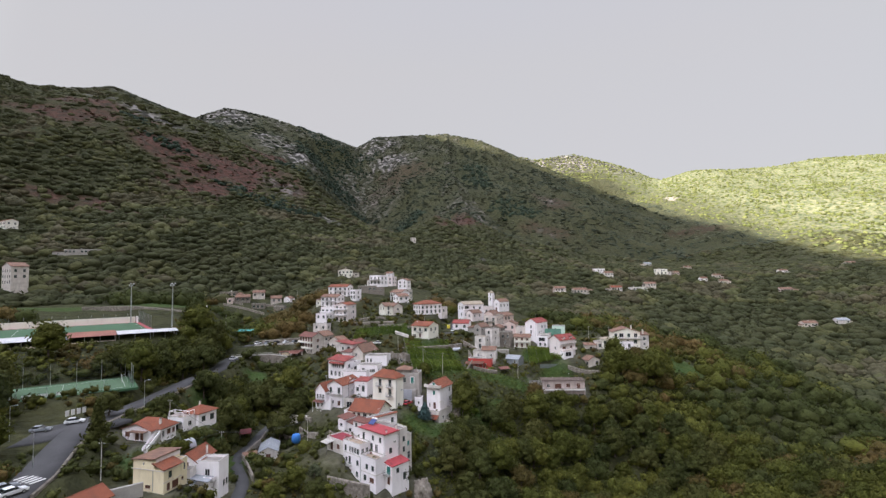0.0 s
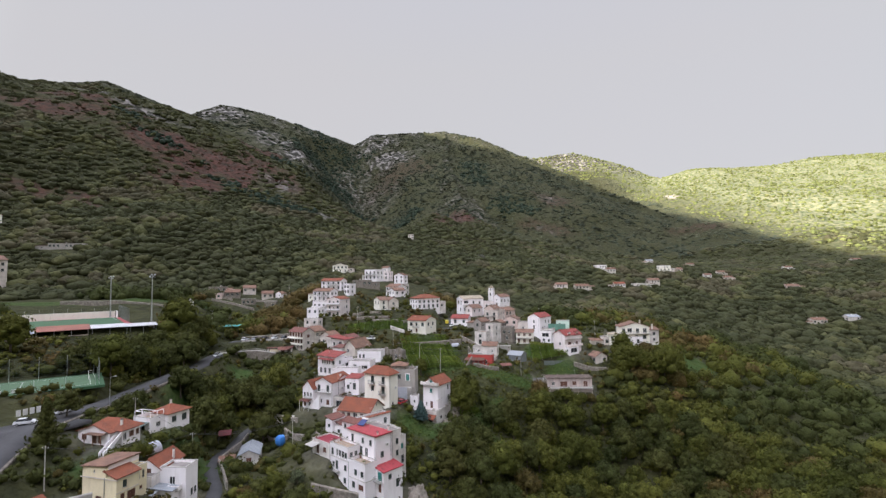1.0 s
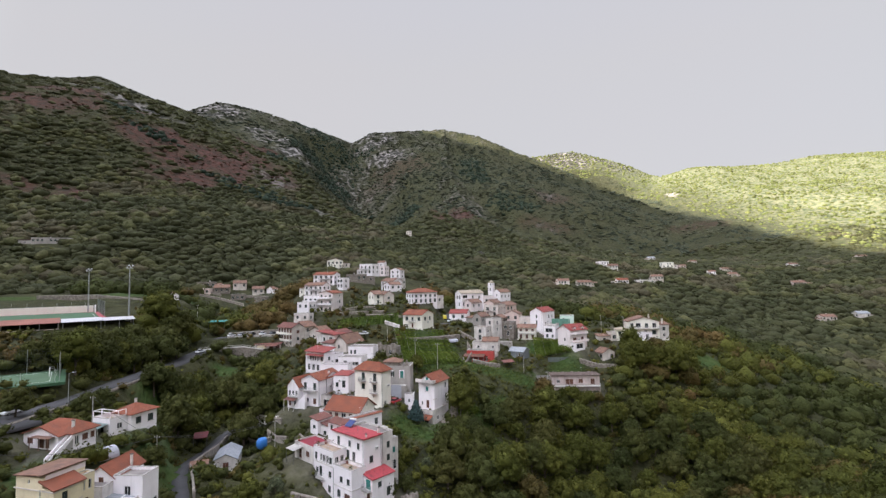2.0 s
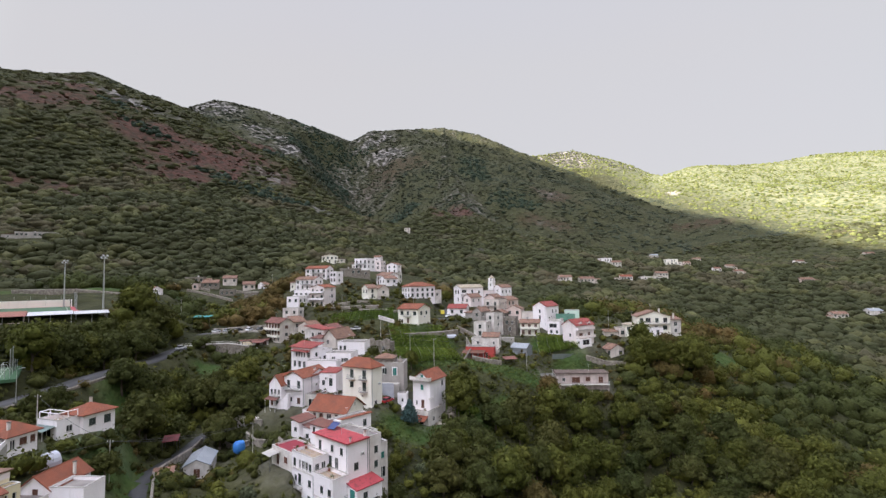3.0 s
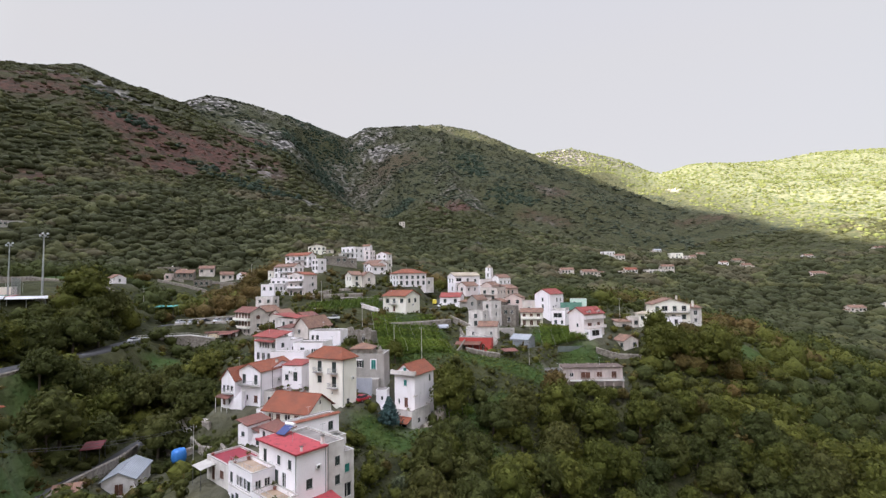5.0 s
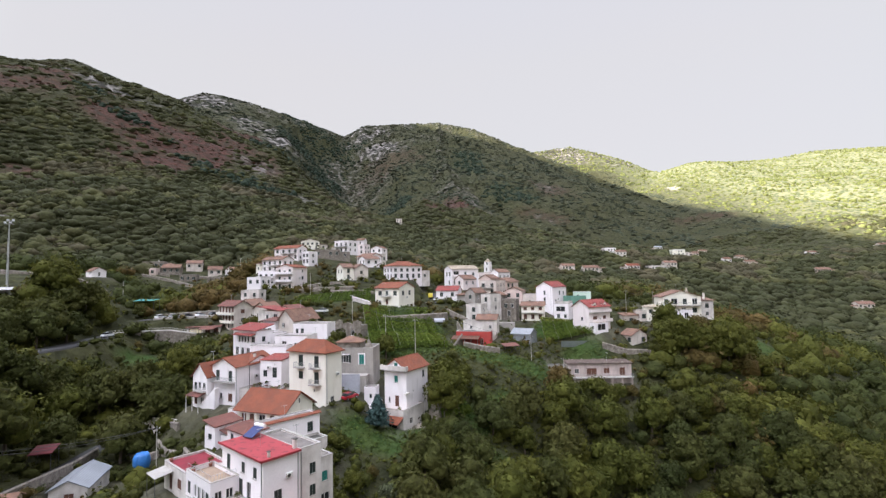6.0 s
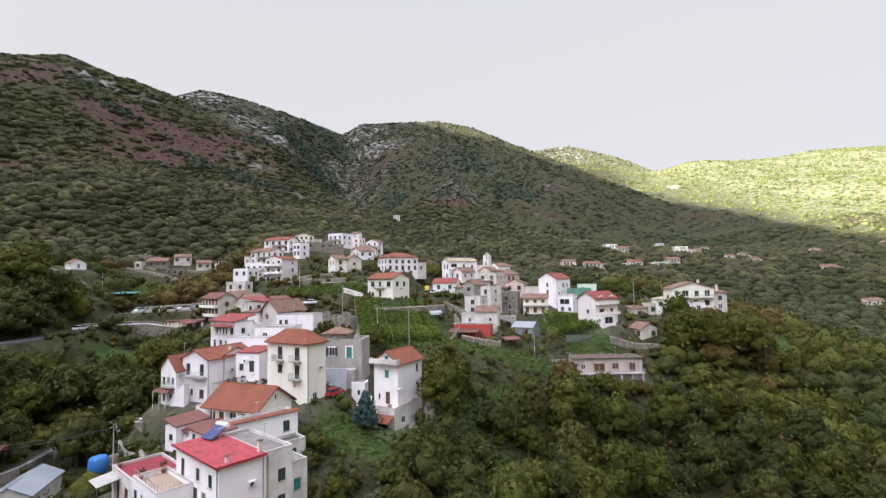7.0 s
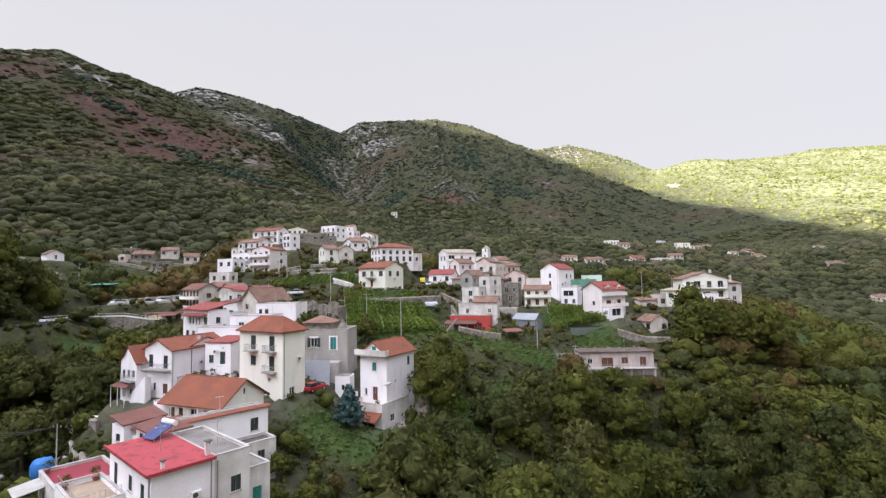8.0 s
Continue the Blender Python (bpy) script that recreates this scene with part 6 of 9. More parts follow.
# ---- houses up the hill and round the church ----
def back_houses():
    h = house("church_tower", "white church bell tower with pointed roof", "church", "church")
    block(h, 0, 0, 0, 3.6, 3.2, 8.4, WHITE, [("L", 1.6, 5.6, 0.9, 1.9, "v"), ("R", 1.8, 5.6, 0.9, 1.9, "v")], foot=4)
    block(h, 0.1, 0.1, 8.63, 3.4, 3.0, 2.0, WHITE, [("L", 1.25, 0.3, 0.8, 1.6, "v"), ("R", 1.4, 0.3, 0.8, 1.6, "v")], foot=0.1)
    bm = bmesh.new()
    box(bm, -0.2, -0.2, 8.404, 3.8, 3.4, 8.62)
    part("cornice", bm, WHITE, h)
    bm = bmesh.new()
    bmesh.ops.create_cone(bm, cap_ends=True, segments=4, radius1=2.3, radius2=0.08, depth=2.0, matrix=pose(1.8, 1.6, 11.63, 0, 0, 45))
    part("spire", bm, TAN_X, h)
    bx, by, bz, ba, *_ = SITE["church_nave"]
    n = thing("church_nave", pose(bx, by, bz, 0, 0, ba - 90), "white church nave with old tile roof", "church")
    block(n, 0, 0, 0, 9.5, 6.0, 6.8, WHITE, [*row("R", 9.5, 3, 3.4, 0.8, 1.6, "g"), ("L", 3.0, 0.2, 1.4, 2.6, "d"), ("L", 3.0, 4.4, 0.9, 1.0, "g")], "x", 1.8, OLD_X, eave=0.3)
    h = house("hotel", "large white building with long stepped balconies and beige gable wall", "apartment house")
    block(h, 0, 0, 0, 9.8, 8.0, 9.6, PALE_PINK, [("R", 6.6, 7.6, 1.0, 1.1, "g"), ("R", 6.6, 4.6, 1.2, 1.5, "s"), ("R", 7.0, 1.6, 0.8, 1.4, "s"), ("L", 1.5, 7.0, 1.0, 1.9, "s"), ("L", 4.0, 7.0, 0.9, 1.4, "s"), ("L", 6.4, 7.0, 0.9, 1.9, "s"), ("L", 1.5, 3.9, 1.0, 2.0, "s"), ("L", 4.0, 3.9, 0.9, 1.4, "g"), ("L", 6.4, 3.9, 0.9, 2.0, "s"), ("L", 1.5, 0.8, 1.0, 2.0, "s"), ("L", 4.0, 0.9, 0.9, 1.4, "g"), ("L", 6.4, 0.8, 1.0, 2.0, "s")], "x", 1.2, TILE_X, eave=0.35)
    block(h, -1.2, 8.0, -0.6, 8.0, 8.2, 8.6, WHITE, [*row("L", 8.2, 3, 6.0, 0.9, 1.5, "s"), *row("L", 8.2, 3, 3.0, 0.9, 1.5, "g"), *row("L", 8.2, 2, 0.6, 0.9, 1.5, "s")], "flat", roof_mat=TAN_FLOOR, parapet=0.5)
    for z in (3.8, 6.9):
        balcony(h, "L", 0, 0, 9.8, 8.0, 4.0, z, 7.8, 1.3, WHITE)
    for z in (2.3, 5.3):
        balcony(h, "L", -1.2, 8, 8, 8.2, 4.1, z, 8.0, 1.2, WHITE)
    for site, label, mat_, roof, rm in (("hotel_two", "white house with tan tile roof among hillside houses", WHITE, "y", OLD_Y), ("hotel_three", "white upper house with orange edged roof", WHITE, "y", TILE_Y), ("hotel_four", "tall narrow white house with flat roof", WHITE, "flat", GREY_FLAT),
                                        ("hotel_low", "low white terrace building on the hillside", WHITE, "flat", TAN_FLOOR), ("hotel_foot", "low whitewashed stone building at the hill foot", WHITE_DIRTY, "flat", GREY_FLAT),
                                        ("top_one", "white hilltop house with brown roof", WHITE, "y", OLD_Y), ("top_two", "white hilltop house with tall attic", PALE_PINK, "flat", GREY_FLAT), ("top_three", "white hilltop house with shallow roof", WHITE, "x", OLD_X),
                                        ("brown_mid", "white house with brown tile roof", WHITE, "x", OLD_X)):
        _, _, _, _, wl_, wr_, hh = SITE[site]
        h = house(site, label, "house")
        n = max(2, int(wl_ / 3))
        holes = row("L", wl_, n, hh - 2.1, 0.9, 1.3, "s") + row("R", wr_, max(1, int(wr_ / 3)), hh - 2.1, 0.8, 1.2, "s")
        if hh > 5:
            holes += row("L", wl_, n, hh - 5.0, 0.9, 1.7, "g") + row("R", wr_, max(1, int(wr_ / 3)), hh - 4.9, 0.8, 1.2, "s")
        block(h, 0, 0, 0, wr_, wl_, hh, mat_, holes, roof, 1.4, rm, parapet=0.4, eave=0.4)
        if site in ("hotel_two", "hotel_three"):
            balcony(h, "L", 0, 0, wr_, wl_, wl_ * 0.4, hh - 2.5, wl_ * 0.6, 1.0)
        if site == "hotel_two":
            block(h, -0.6, wl_, -1.0, 4.5, 3.2, 4.6, CREAM, [("L", 1.6, 2.0, 0.8, 1.2, "s")], "-", 0.6, OLD_Y)
        if site == "top_two":
            block(h, 1.2, 1.0, hh, 4.0, 4.8, 3.0, WHITE, [("L", 2.4, 0.8, 0.8, 1.2, "g")], "y", 1.0, OLD_Y, foot=0.1)
    h = house("ochre", "ochre and grey pair of old houses with tile roofs", "house")
    block(h, 0, 0, 0, 4.6, 8.0, 5.0, CREAM, [("R", 2.2, 2.8, 0.9, 1.7, "s"), ("L", 2.0, 2.8, 0.9, 1.5, "s"), ("L", 5.4, 2.8, 0.9, 1.5, "s"), ("R", 2.2, 0.4, 0.9, 1.7, "s")], "x", 1.5, OLD_X)
    block(h, 4.6, -1.2, 0, 5.4, 7.0, 4.6, BEIGE, [("L", 3.0, 2.6, 0.9, 1.2, "s"), ("R", 2.6, 2.4, 0.9, 1.2, "s")], "y", 1.6, OLD_Y)
    h = house("top_four", "tall white hill house with flat roof and dark openings", "house")
    block(h, 0, 0, 0, 8.3, 9.8, 7.6, WHITE, [*row("L", 9.8, 3, 5.0, 1.1, 1.7, "v"), *row("L", 9.8, 3, 2.0, 1.1, 1.7, "s"), *row("R", 8.3, 2, 5.0, 1.0, 1.5, "s"), *row("R", 8.3, 2, 2.0, 1.0, 1.5, "v")], "flat", roof_mat=TAN_FLOOR, parapet=0.5)
    balcony(h, "L", 0, 0, 8.3, 9.8, 4.9, 4.7, 9.2, 1.1)
    block(h, 2.0, 9.8, 0, 5.0, 4.0, 4.6, WHITE_DIRTY, [("L", 2.0, 2.0, 1.2, 1.6, "v")], "<", 0.8, OLD_Y)
    h = house("mid_white", "white hillside house with brown tile roof and balconies", "house")
    block(h, 0, 0, 0, 7.1, 9.7, 5.4, WHITE, [*row("L", 9.7, 4, 3.0, 0.9, 1.6, "v"), *row("L", 9.7, 3, 0.3, 1.2, 1.8, "v"), *row("R", 7.1, 2, 3.0, 0.9, 1.4, "s")], "y", 1.5, OLD_Y, eave=0.5)
    balcony(h, "L", 0, 0, 7.1, 9.7, 4.8, 2.7, 9.4, 1.0)
    block(h, 7.1, 1.5, 0, 4.4, 6.0, 6.4, WHITE_DIRTY, [*row("R", 4.4, 2, 3.8, 0.8, 1.4, "s"), *row("R", 4.4, 2, 1.0, 0.8, 1.4, "v")], "flat", roof_mat=TAN_FLOOR, parapet=0.4)
    h = house("pink", "pale rendered villa with red hipped roof", "house")
    block(h, 0, 0, 0, 13.3, 8.8, 5.6, WHITE, [*row("R", 13.3, 5, 3.2, 0.8, 1.2, "s"), *row("R", 13.3, 5, 0.6, 0.8, 1.6, "s"), *row("L", 8.8, 3, 3.2, 0.8, 1.2, "s"), *row("L", 8.8, 3, 0.6, 0.8, 1.5, "s")], "h", 2.0, TILE_X, eave=0.45)
    block(h, 13.3, 1.5, 0, 4.5, 5.0, 3.2, WHITE_DIRTY, [("R", 2.2, 0.8, 0.9, 1.4, "s")], "flat", parapet=0.4)


back_houses()


def east_houses():
    h = house("big_white", "large white house with tan tile roof and loggias", "house")
    block(h, 0, 0, 0, 12.8, 8.9, 9.6, WHITE, [("R", 2.2, 6.4, 2.6, 2.2, "v"), ("R", 6.6, 6.6, 0.9, 1.8, "s"), ("R", 10.4, 6.6, 0.9, 1.4, "s"), ("R", 1.8, 2.8, 1.5, 1.8, "s"), ("R", 4.6, 2.8, 1.5, 1.8, "s"), ("L", 2.4, 6.4, 1.8, 2.0, "v"), ("L", 6.0, 6.4, 1.8, 2.0, "v"), ("L", 3.0, 2.8, 1.2, 1.8, "s")], "x", 1.5, TAN_X, eave=0.4)
    balcony(h, "R", 0, 0, 12.8, 8.9, 3.2, 6.2, 5.6, 1.0, WHITE)
    block(h, 12.8, -1.0, 0, 6.0, 7.0, 7.4, PALE_PINK, [*row("R", 6, 2, 4.6, 0.8, 1.4, "s"), *row("R", 6, 2, 1.6, 0.8, 1.4, "s")], "flat", parapet=0.5)
    plain = {
        "gable_brown": ("stone house with brown gable roof", PALE_PINK, "x", OLD_X), "red_roofed": ("white cottage with bright red tile roof and arches", WHITE, "y", RED_Y),
        "stone_one": ("grey-pink stone house with flat parapet", BEIGE, "flat", GREY_FLAT), "stone_two": ("old stone house with pinkish tile roof", PINK, "x", OLD_X),
        "stone_three": ("old grey stone gabled house", GREY_WALL, "x", OLD_X), "stone_four": ("tall weathered pale grey house", WHITE_DIRTY, "flat", GREY_FLAT),
        "low_pink": ("weathered white old house with pinkish roof", WHITE_DIRTY, "flat", TAN_FLOOR),
    }
    for site, (label, mat_, roof, rm) in plain.items():
        _, _, _, _, wl_, wr_, hh = SITE[site]
        h = house(site, label, "house")
        holes = row("L", wl_, max(1, int(wl_ / 3.0)), hh - 2.3, 0.9, 1.4, "s") + row("R", wr_, max(1, int(wr_ / 3.2)), hh - 2.3, 0.8, 1.3, "g")
        if hh > 5:
            holes += row("L", wl_, max(1, int(wl_ / 3.4)), hh - 5.2, 0.9, 1.8, "s") + row("R", wr_, max(1, int(wr_ / 3.2)), hh - 5.2, 0.8, 1.3, "v")
        block(h, 0, 0, 0, wr_, wl_, hh, mat_, holes, roof, 1.6, rm, parapet=0.3, eave=0.35)
        if site == "stone_one":
            block(h, 3.0, 3.5, hh - 1.0, 8.5, 5.0, 2.2, PINK, [], "x", 1.4, OLD_X, foot=0.5)
            balcony(h, "L", 0, 0, wr_, wl_, 3.6, hh - 2.6, 5.0)
        if site == "stone_two":
            block(h, -1.5, -5.5, -1.0, 6.0, 5.0, 4.4, BEIGE, [("L", 2.4, 1.2, 0.9, 1.2, "v"), ("R", 3.0, 1.0, 0.9, 1.6, "v")], "flat", parapet=0.3)
    h = house("loggia", "cream house with long balconies and grey tile roof", "house")
    block(h, 0, 0, 0, 6.0, 7.8, 5.2, CREAM, [*row("L", 7.8, 3, 3.0, 0.8, 1.5, "b"), *row("L", 7.8, 3, 0.4, 0.8, 1.6, "b")], "y", 1.1, OLD_Y, eave=0.6)
    balcony(h, "L", 0, 0, 6, 7.8, 3.9, 2.7, 7.6, 1.1, CREAM)
    chimney(h, 3.4, 4.0, 6.0, 1.4)
    h = house("blue_glass", "white house with blue glazed veranda", "house")
    block(h, 0, 0, 0, 6.0, 5.2, 5.2, WHITE, [("L", 2.8, 2.9, 3.2, 1.7, "g"), ("L", 1.2, 0.6, 0.8, 1.3, "s"), ("L", 3.6, 0.6, 0.9, 1.4, "s"), ("R", 2.0, 3.0, 0.9, 1.4, "g")], "flat", roof_mat=GREY_FLAT, parapet=0.35)
    h = house("pale_green", "pale green house with green scaffold netting", "house")
    block(h, 0, 0, 0, 6.0, 6.3, 5.6, PALE_GREEN, [("L", 4.6, 3.2, 0.9, 1.7, "v")], "flat", roof_mat=GREY_FLAT, parapet=0.3)
    bm = bmesh.new()
    box(bm, -1.3, 1.8, 0.5, -1.27, 10.0, 4.6), box(bm, -1.27, 9.97, 0.5, 0.2, 10.0, 4.6)
    part("scaffold_netting", bm, NETTING, h, "green scaffold netting")
    h = house("white_gable", "tall white gabled house with red tile roof", "house")
    block(h, 0, 0, 0, 11.5, 6.6, 9.0, WHITE, [("R", 5.8, 6.0, 1.0, 1.5, "s"), ("L", 3.2, 6.2, 0.7, 1.5, "s"), ("L", 3.2, 3.4, 0.7, 1.8, "s"), ("R", 2.6, 3.0, 0.9, 1.4, "s"), ("R", 9.0, 6.0, 0.8, 1.3, "s")], "x", 1.9, RED_X, eave=0.25)
    pipe(h, "L", 0, 0, 11.5, 6.6, 0.6, 0.5, 9.0), chimney(h, 8.0, 5.0, 9.6, 1.2)
    h = house("east_white", "large white house with balconies and brown gable roof", "house")
    block(h, 0, 0, 2.6, 9.0, 12.6, 4.9, CREAM, [("L", 2.0, 2.3, 1.6, 2.0, "v"), ("L", 5.2, 2.3, 1.3, 1.9, "s"), ("L", 8.6, 2.3, 2.0, 2.0, "v"), ("L", 11.2, 2.3, 1.1, 1.9, "s"), ("L", 2.2, -0.5, 1.6, 1.7, "s"), ("L", 5.6, -0.5, 1.2, 1.7, "g"), ("R", 3.0, 2.3, 1.2, 1.8, "v")], "x", 2.0, OLD_X, foot=6.5, eave=0.5)
    balcony(h, "L", 0, 0, 9, 12.6, 6.3, 4.6, 12.2, 1.2)
    block(h, -2.2, 3.6, 0, 2.2, 9.0, 2.5, WHITE, [("L", 2.0, 0.3, 1.2, 2.0, "v"), ("L", 6.4, 0.3, 1.4, 1.8, "s")], "flat", roof_mat=TAN_FLOOR, parapet=0.75)
    block(h, 9.0, 1.0, 2.0, 5.0, 6.0, 4.6, PALE_PINK, [*row("R", 5, 2, 2.3, 0.8, 1.4, "s")], "x", 1.2, OLD_X, foot=4)
    block(h, 1.0, -4.2, 1.4, 7.0, 4.2, 4.6, WHITE_DIRTY, [("L", 2.0, 2.2, 1.0, 1.5, "s"), ("L", 2.0, -0.4, 0.9, 1.4, "g"), ("R", 3.0, 2.2, 1.0, 1.4, "s")], "-", 0.8, OLD_Y, foot=5)
    chimney(h, 4.6, 3.0, 8.4, 1.8, 0.6), chimney(h, 3.0, -2.0, 6.6, 1.8, 0.6)
    block(h, -0.6, 12.6, 1.2, 5.5, 5.2, 3.0, CREAM, [*row("L", 5.2, 2, 0.9, 0.9, 1.2, "s")], "h", 0.9, TAN_X)


NETTING = surface("green_netting", (0.12, 0.28, 0.21), (0.09, 0.21, 0.16), 2.0, 0.8, 0.0)
east_houses()


AWNING = surface("grey_green_awning", (0.12, 0.17, 0.16), (0.09, 0.13, 0.125), 2.0, 0.6, 0.02)


def west_houses():
    h = house("road_one", "white bungalow with orange hipped tile roof and outside stair", "house")
    block(h, 0, 0, 0, 1.6, 8.4, 2.5, WHITE, [("L", 2.6, 0.05, 0.9, 1.9, "d"), ("L", 4.0, 0.05, 1.0, 1.9, "b"), ("L", 6.8, 0.7, 1.2, 1.2, "b")], "x", 1.4, TILE_X, eave=0.5, foot=5)
    block(h, 1.6, -1.4, 0.002, 4.6, 8.8, 2.6, WHITE, [("R", 0.8, 0.3, 0.7, 1.6, "g"), ("R", 2.4, 0.7, 1.0, 1.2, "b"), ("R", 3.9, 0.7, 0.7, 1.2, "b")], "h", 1.9, TILE_X, eave=0.6, foot=5)
    bm = bmesh.new()
    solid(bm, [(-2.9, -2.0), (1.6, 2.0), (1.6, 2.7), (-2.9, -0.6)], "y", -1.75, -1.55)
    solid(bm, [(-2.9, -2.0), (1.6, 2.0), (1.6, 2.7), (-2.9, -0.6)], "y", -0.62, -0.45)
    part("stair_wall", bm, WHITE, h)
    for k in range(11):
        bm = bmesh.new()
        box(bm, -2.9 + 0.4 * k, -1.546, -3.6, -2.9 + 0.4 * (k + 1) - 0.003, -0.624, -1.2 + 0.32 * k)
        part("step", bm, CONCRETE, h)
    bm = bmesh.new()
    box(bm, -1.4, 0.8, 2.2, -0.004, 5.4, 2.32)
    for yy in (0.9, 3.0, 5.2):
        rod(bm, (-1.3, yy, 0), (-1.3, yy, 2.2), 0.08)
    part("porch", bm, OLD_X, h)
    chimney(h, 2.4, -0.4, 3.3, 1.2, 0.4)
    h = house("road_two", "white house with roof terrace and orange tile roof", "house")
    block(h, 0, 0, 0, 6.1, 5.6, 3.4, WHITE, [("R", 1.7, 1.1, 1.3, 1.4, "s"), ("R", 4.6, 0.9, 1.2, 1.6, "s")], "h", 1.6, TILE_X, eave=0.5, foot=5)
    block(h, -4.0, 1.0, 0, 4.0, 5.4, 2.5, WHITE, [("L", 3.0, 0.2, 2.6, 1.9, "v"), ("R", 2.2, 0.9, 1.0, 1.2, "g")], "flat", roof_mat=TAN_FLOOR, parapet=0.9, foot=5)
    bm = bmesh.new()
    solid(bm, [(-6.2, 1.9), (-4.003, 2.3), (-4.003, 2.38), (-6.2, 1.98)], "y", 1.4, 6.2)
    part("awning", bm, AWNING, h, "grey-green sheet awning")
    bm = bmesh.new()
    for yy in (1.5, 3.8, 6.1):
        rod(bm, (-6.1, yy, -2.5), (-6.1, yy, 1.92), 0.05)
    part("awning_post", bm, FRAME, h)
    bm = bmesh.new()
    for xx, yy in ((-3.8, 1.2), (-2.0, 1.2), (-0.3, 1.2), (-3.8, 3.7), (-3.8, 6.2), (-2.0, 6.2)):
        box(bm, xx - 0.07, yy - 0.07, 2.55, xx + 0.07, yy + 0.07, 4.6)
    for a_, b_ in (((-3.8, 1.2, 4.6), (-0.3, 1.2, 4.6)), ((-3.8, 1.2, 4.6), (-3.8, 6.2, 4.6)), ((-3.8, 6.2, 4.6), (-2.0, 6.2, 4.6)), ((-2.0, 1.2, 4.6), (-2.0, 6.2, 4.6))):
        rod(bm, a_, b_, 0.08)
    part("pergola_frame", bm, WHITE, h)
    chimney(h, 3.6, 3.4, 4.4, 1.2, 0.4)
    h = house("yellow", "pale yellow house with stepped brown-orange roofs", "house")
    block(h, 0, 0, 0, 4.4, 2.6, 4.5, YELLOW, [("R", 1.6, 2.6, 0.7, 1.3, "s"), ("R", 2.9, 0.2, 1.6, 1.5, "b"), ("R", 1.2, 0.2, 0.7, 1.5, "b")], "<", 1.1, TILE_X, eave=0.3)
    block(h, 0.1, 2.6, 0, 6.4, 5.5, 6.0, YELLOW, [("L", 2.8, 5.0, 0.45, 0.6, "v"), ("L", 1.6, 0.5, 1.2, 0.7, "b")], ">", 0.5, OLD_X, eave=0.3)
    bm = bmesh.new()
    box(bm, 0.5, 2.54, 5.5, 6.5, 2.596, 6.3)
    part("attic_wall", bm, PALE_PINK, h, "pinkish rendered attic wall")
    block(h, 4.4, 0.9, 0, 2.4, 1.7, 4.6, YELLOW, [("R", 0.7, 2.4, 0.5, 1.5, "v"), ("R", 1.7, 2.4, 0.5, 1.5, "v"), ("R", 1.2, 0.6, 0.5, 0.6, "b")], "flat", roof_mat=TAN_FLOOR, parapet=0.3)
    bm = bmesh.new()
    box(bm, -0.1, -0.1, 4.2, 4.3, -0.003, 4.36), box(bm, -0.1, -0.003, 4.2, -0.003, 8.3, 4.36), box(bm, -0.1, -0.1, 1.95, 4.3, -0.003, 2.08)
    part("string_course", bm, BEIGE, h)
    pipe(h, "L", 0, 0, 4.4, 8.3, 2.7, 0.3, 4.5)
    h = house("yellow_back", "white house with orange gable roof and flat terrace", "house")
    block(h, 0, 0, 0, 4.2, 5.4, 7.6, WHITE, [("L", 2.8, 4.2, 1.0, 2.2, "g"), ("R", 2.2, 2.0, 0.7, 1.3, "s"), ("R", 3.4, 2.0, 0.7, 1.3, "s")], "flat", roof_mat=GREY_FLAT, parapet=0.6)
    balcony(h, "L", 0, 0, 4.2, 5.4, 1.9, 4.1, 2.4, 1.2, WHITE)
    block(h, 0.2, 5.4, 0, 7.6, 5.0, 7.8, WHITE, [("R", 6.0, 6.0, 0.8, 1.2, "g"), ("L", 2.4, 6.2, 0.8, 1.6, "b")], "x", 1.8, TILE_X, eave=0.4)
    block(h, -2.4, 5.4, 0, 3.0, 5.0, 6.9, WHITE_DIRTY, [], "flat", roof_mat=GREY_FLAT, parapet=0.3)
    block(h, -5.4, 4.2, 0, 3.0, 6.2, 4.6, WHITE, [*row("R", 3.0, 2, 2.6, 0.9, 1.3, "g"), *row("L", 6.2, 4, 2.6, 0.9, 1.3, "g")], "<", 0.5, GREY_SHEET)
    block(h, -2.4, 1.4, 0, 2.4, 4.0, 4.6, WHITE, [*row("L", 4.0, 4, 2.5, 0.7, 1.3, "g")], "<", 0.5, GREY_SHEET)
    chimney(h, 5.0, 5.8, 8.6, 1.3, 0.35)
    h = house("garden_shed", "low white shed with pale grey sheet gable roof", "shed", "shed")
    block(h, 0, 0, 0, 9.2, 5.4, 2.8, WHITE_DIRTY, [("L", 2.6, 0.1, 1.2, 2.0, "b"), ("R", 2.4, 0.9, 0.8, 0.8, "g"), ("R", 5.2, 0.9, 0.8, 0.8, "g")], "x", 1.3, GREY_SHEET, eave=0.35)
    for site, label, mat_, roof, rm in (("hut", "small white gabled hut in the wood", WHITE, "x", OLD_X), ("white_hut", "small white field hut", WHITE, "y", OLD_Y)):
        _, _, _, _, wl_, wr_, hh = SITE[site]
        h = house(site, label, "hut", "hut")
        block(h, 0, 0, 0, wr_, wl_, hh, mat_, [("L", wl_ * 0.35, 0.9, 0.8, 1.0, "v"), ("R", wr_ * 0.5, 0.3, 0.9, 1.7, "v")], roof, 1.5, rm, eave=0.3)
    h = house("stone_flats", "tall beige stone building with tiled gable roof", "apartment house")
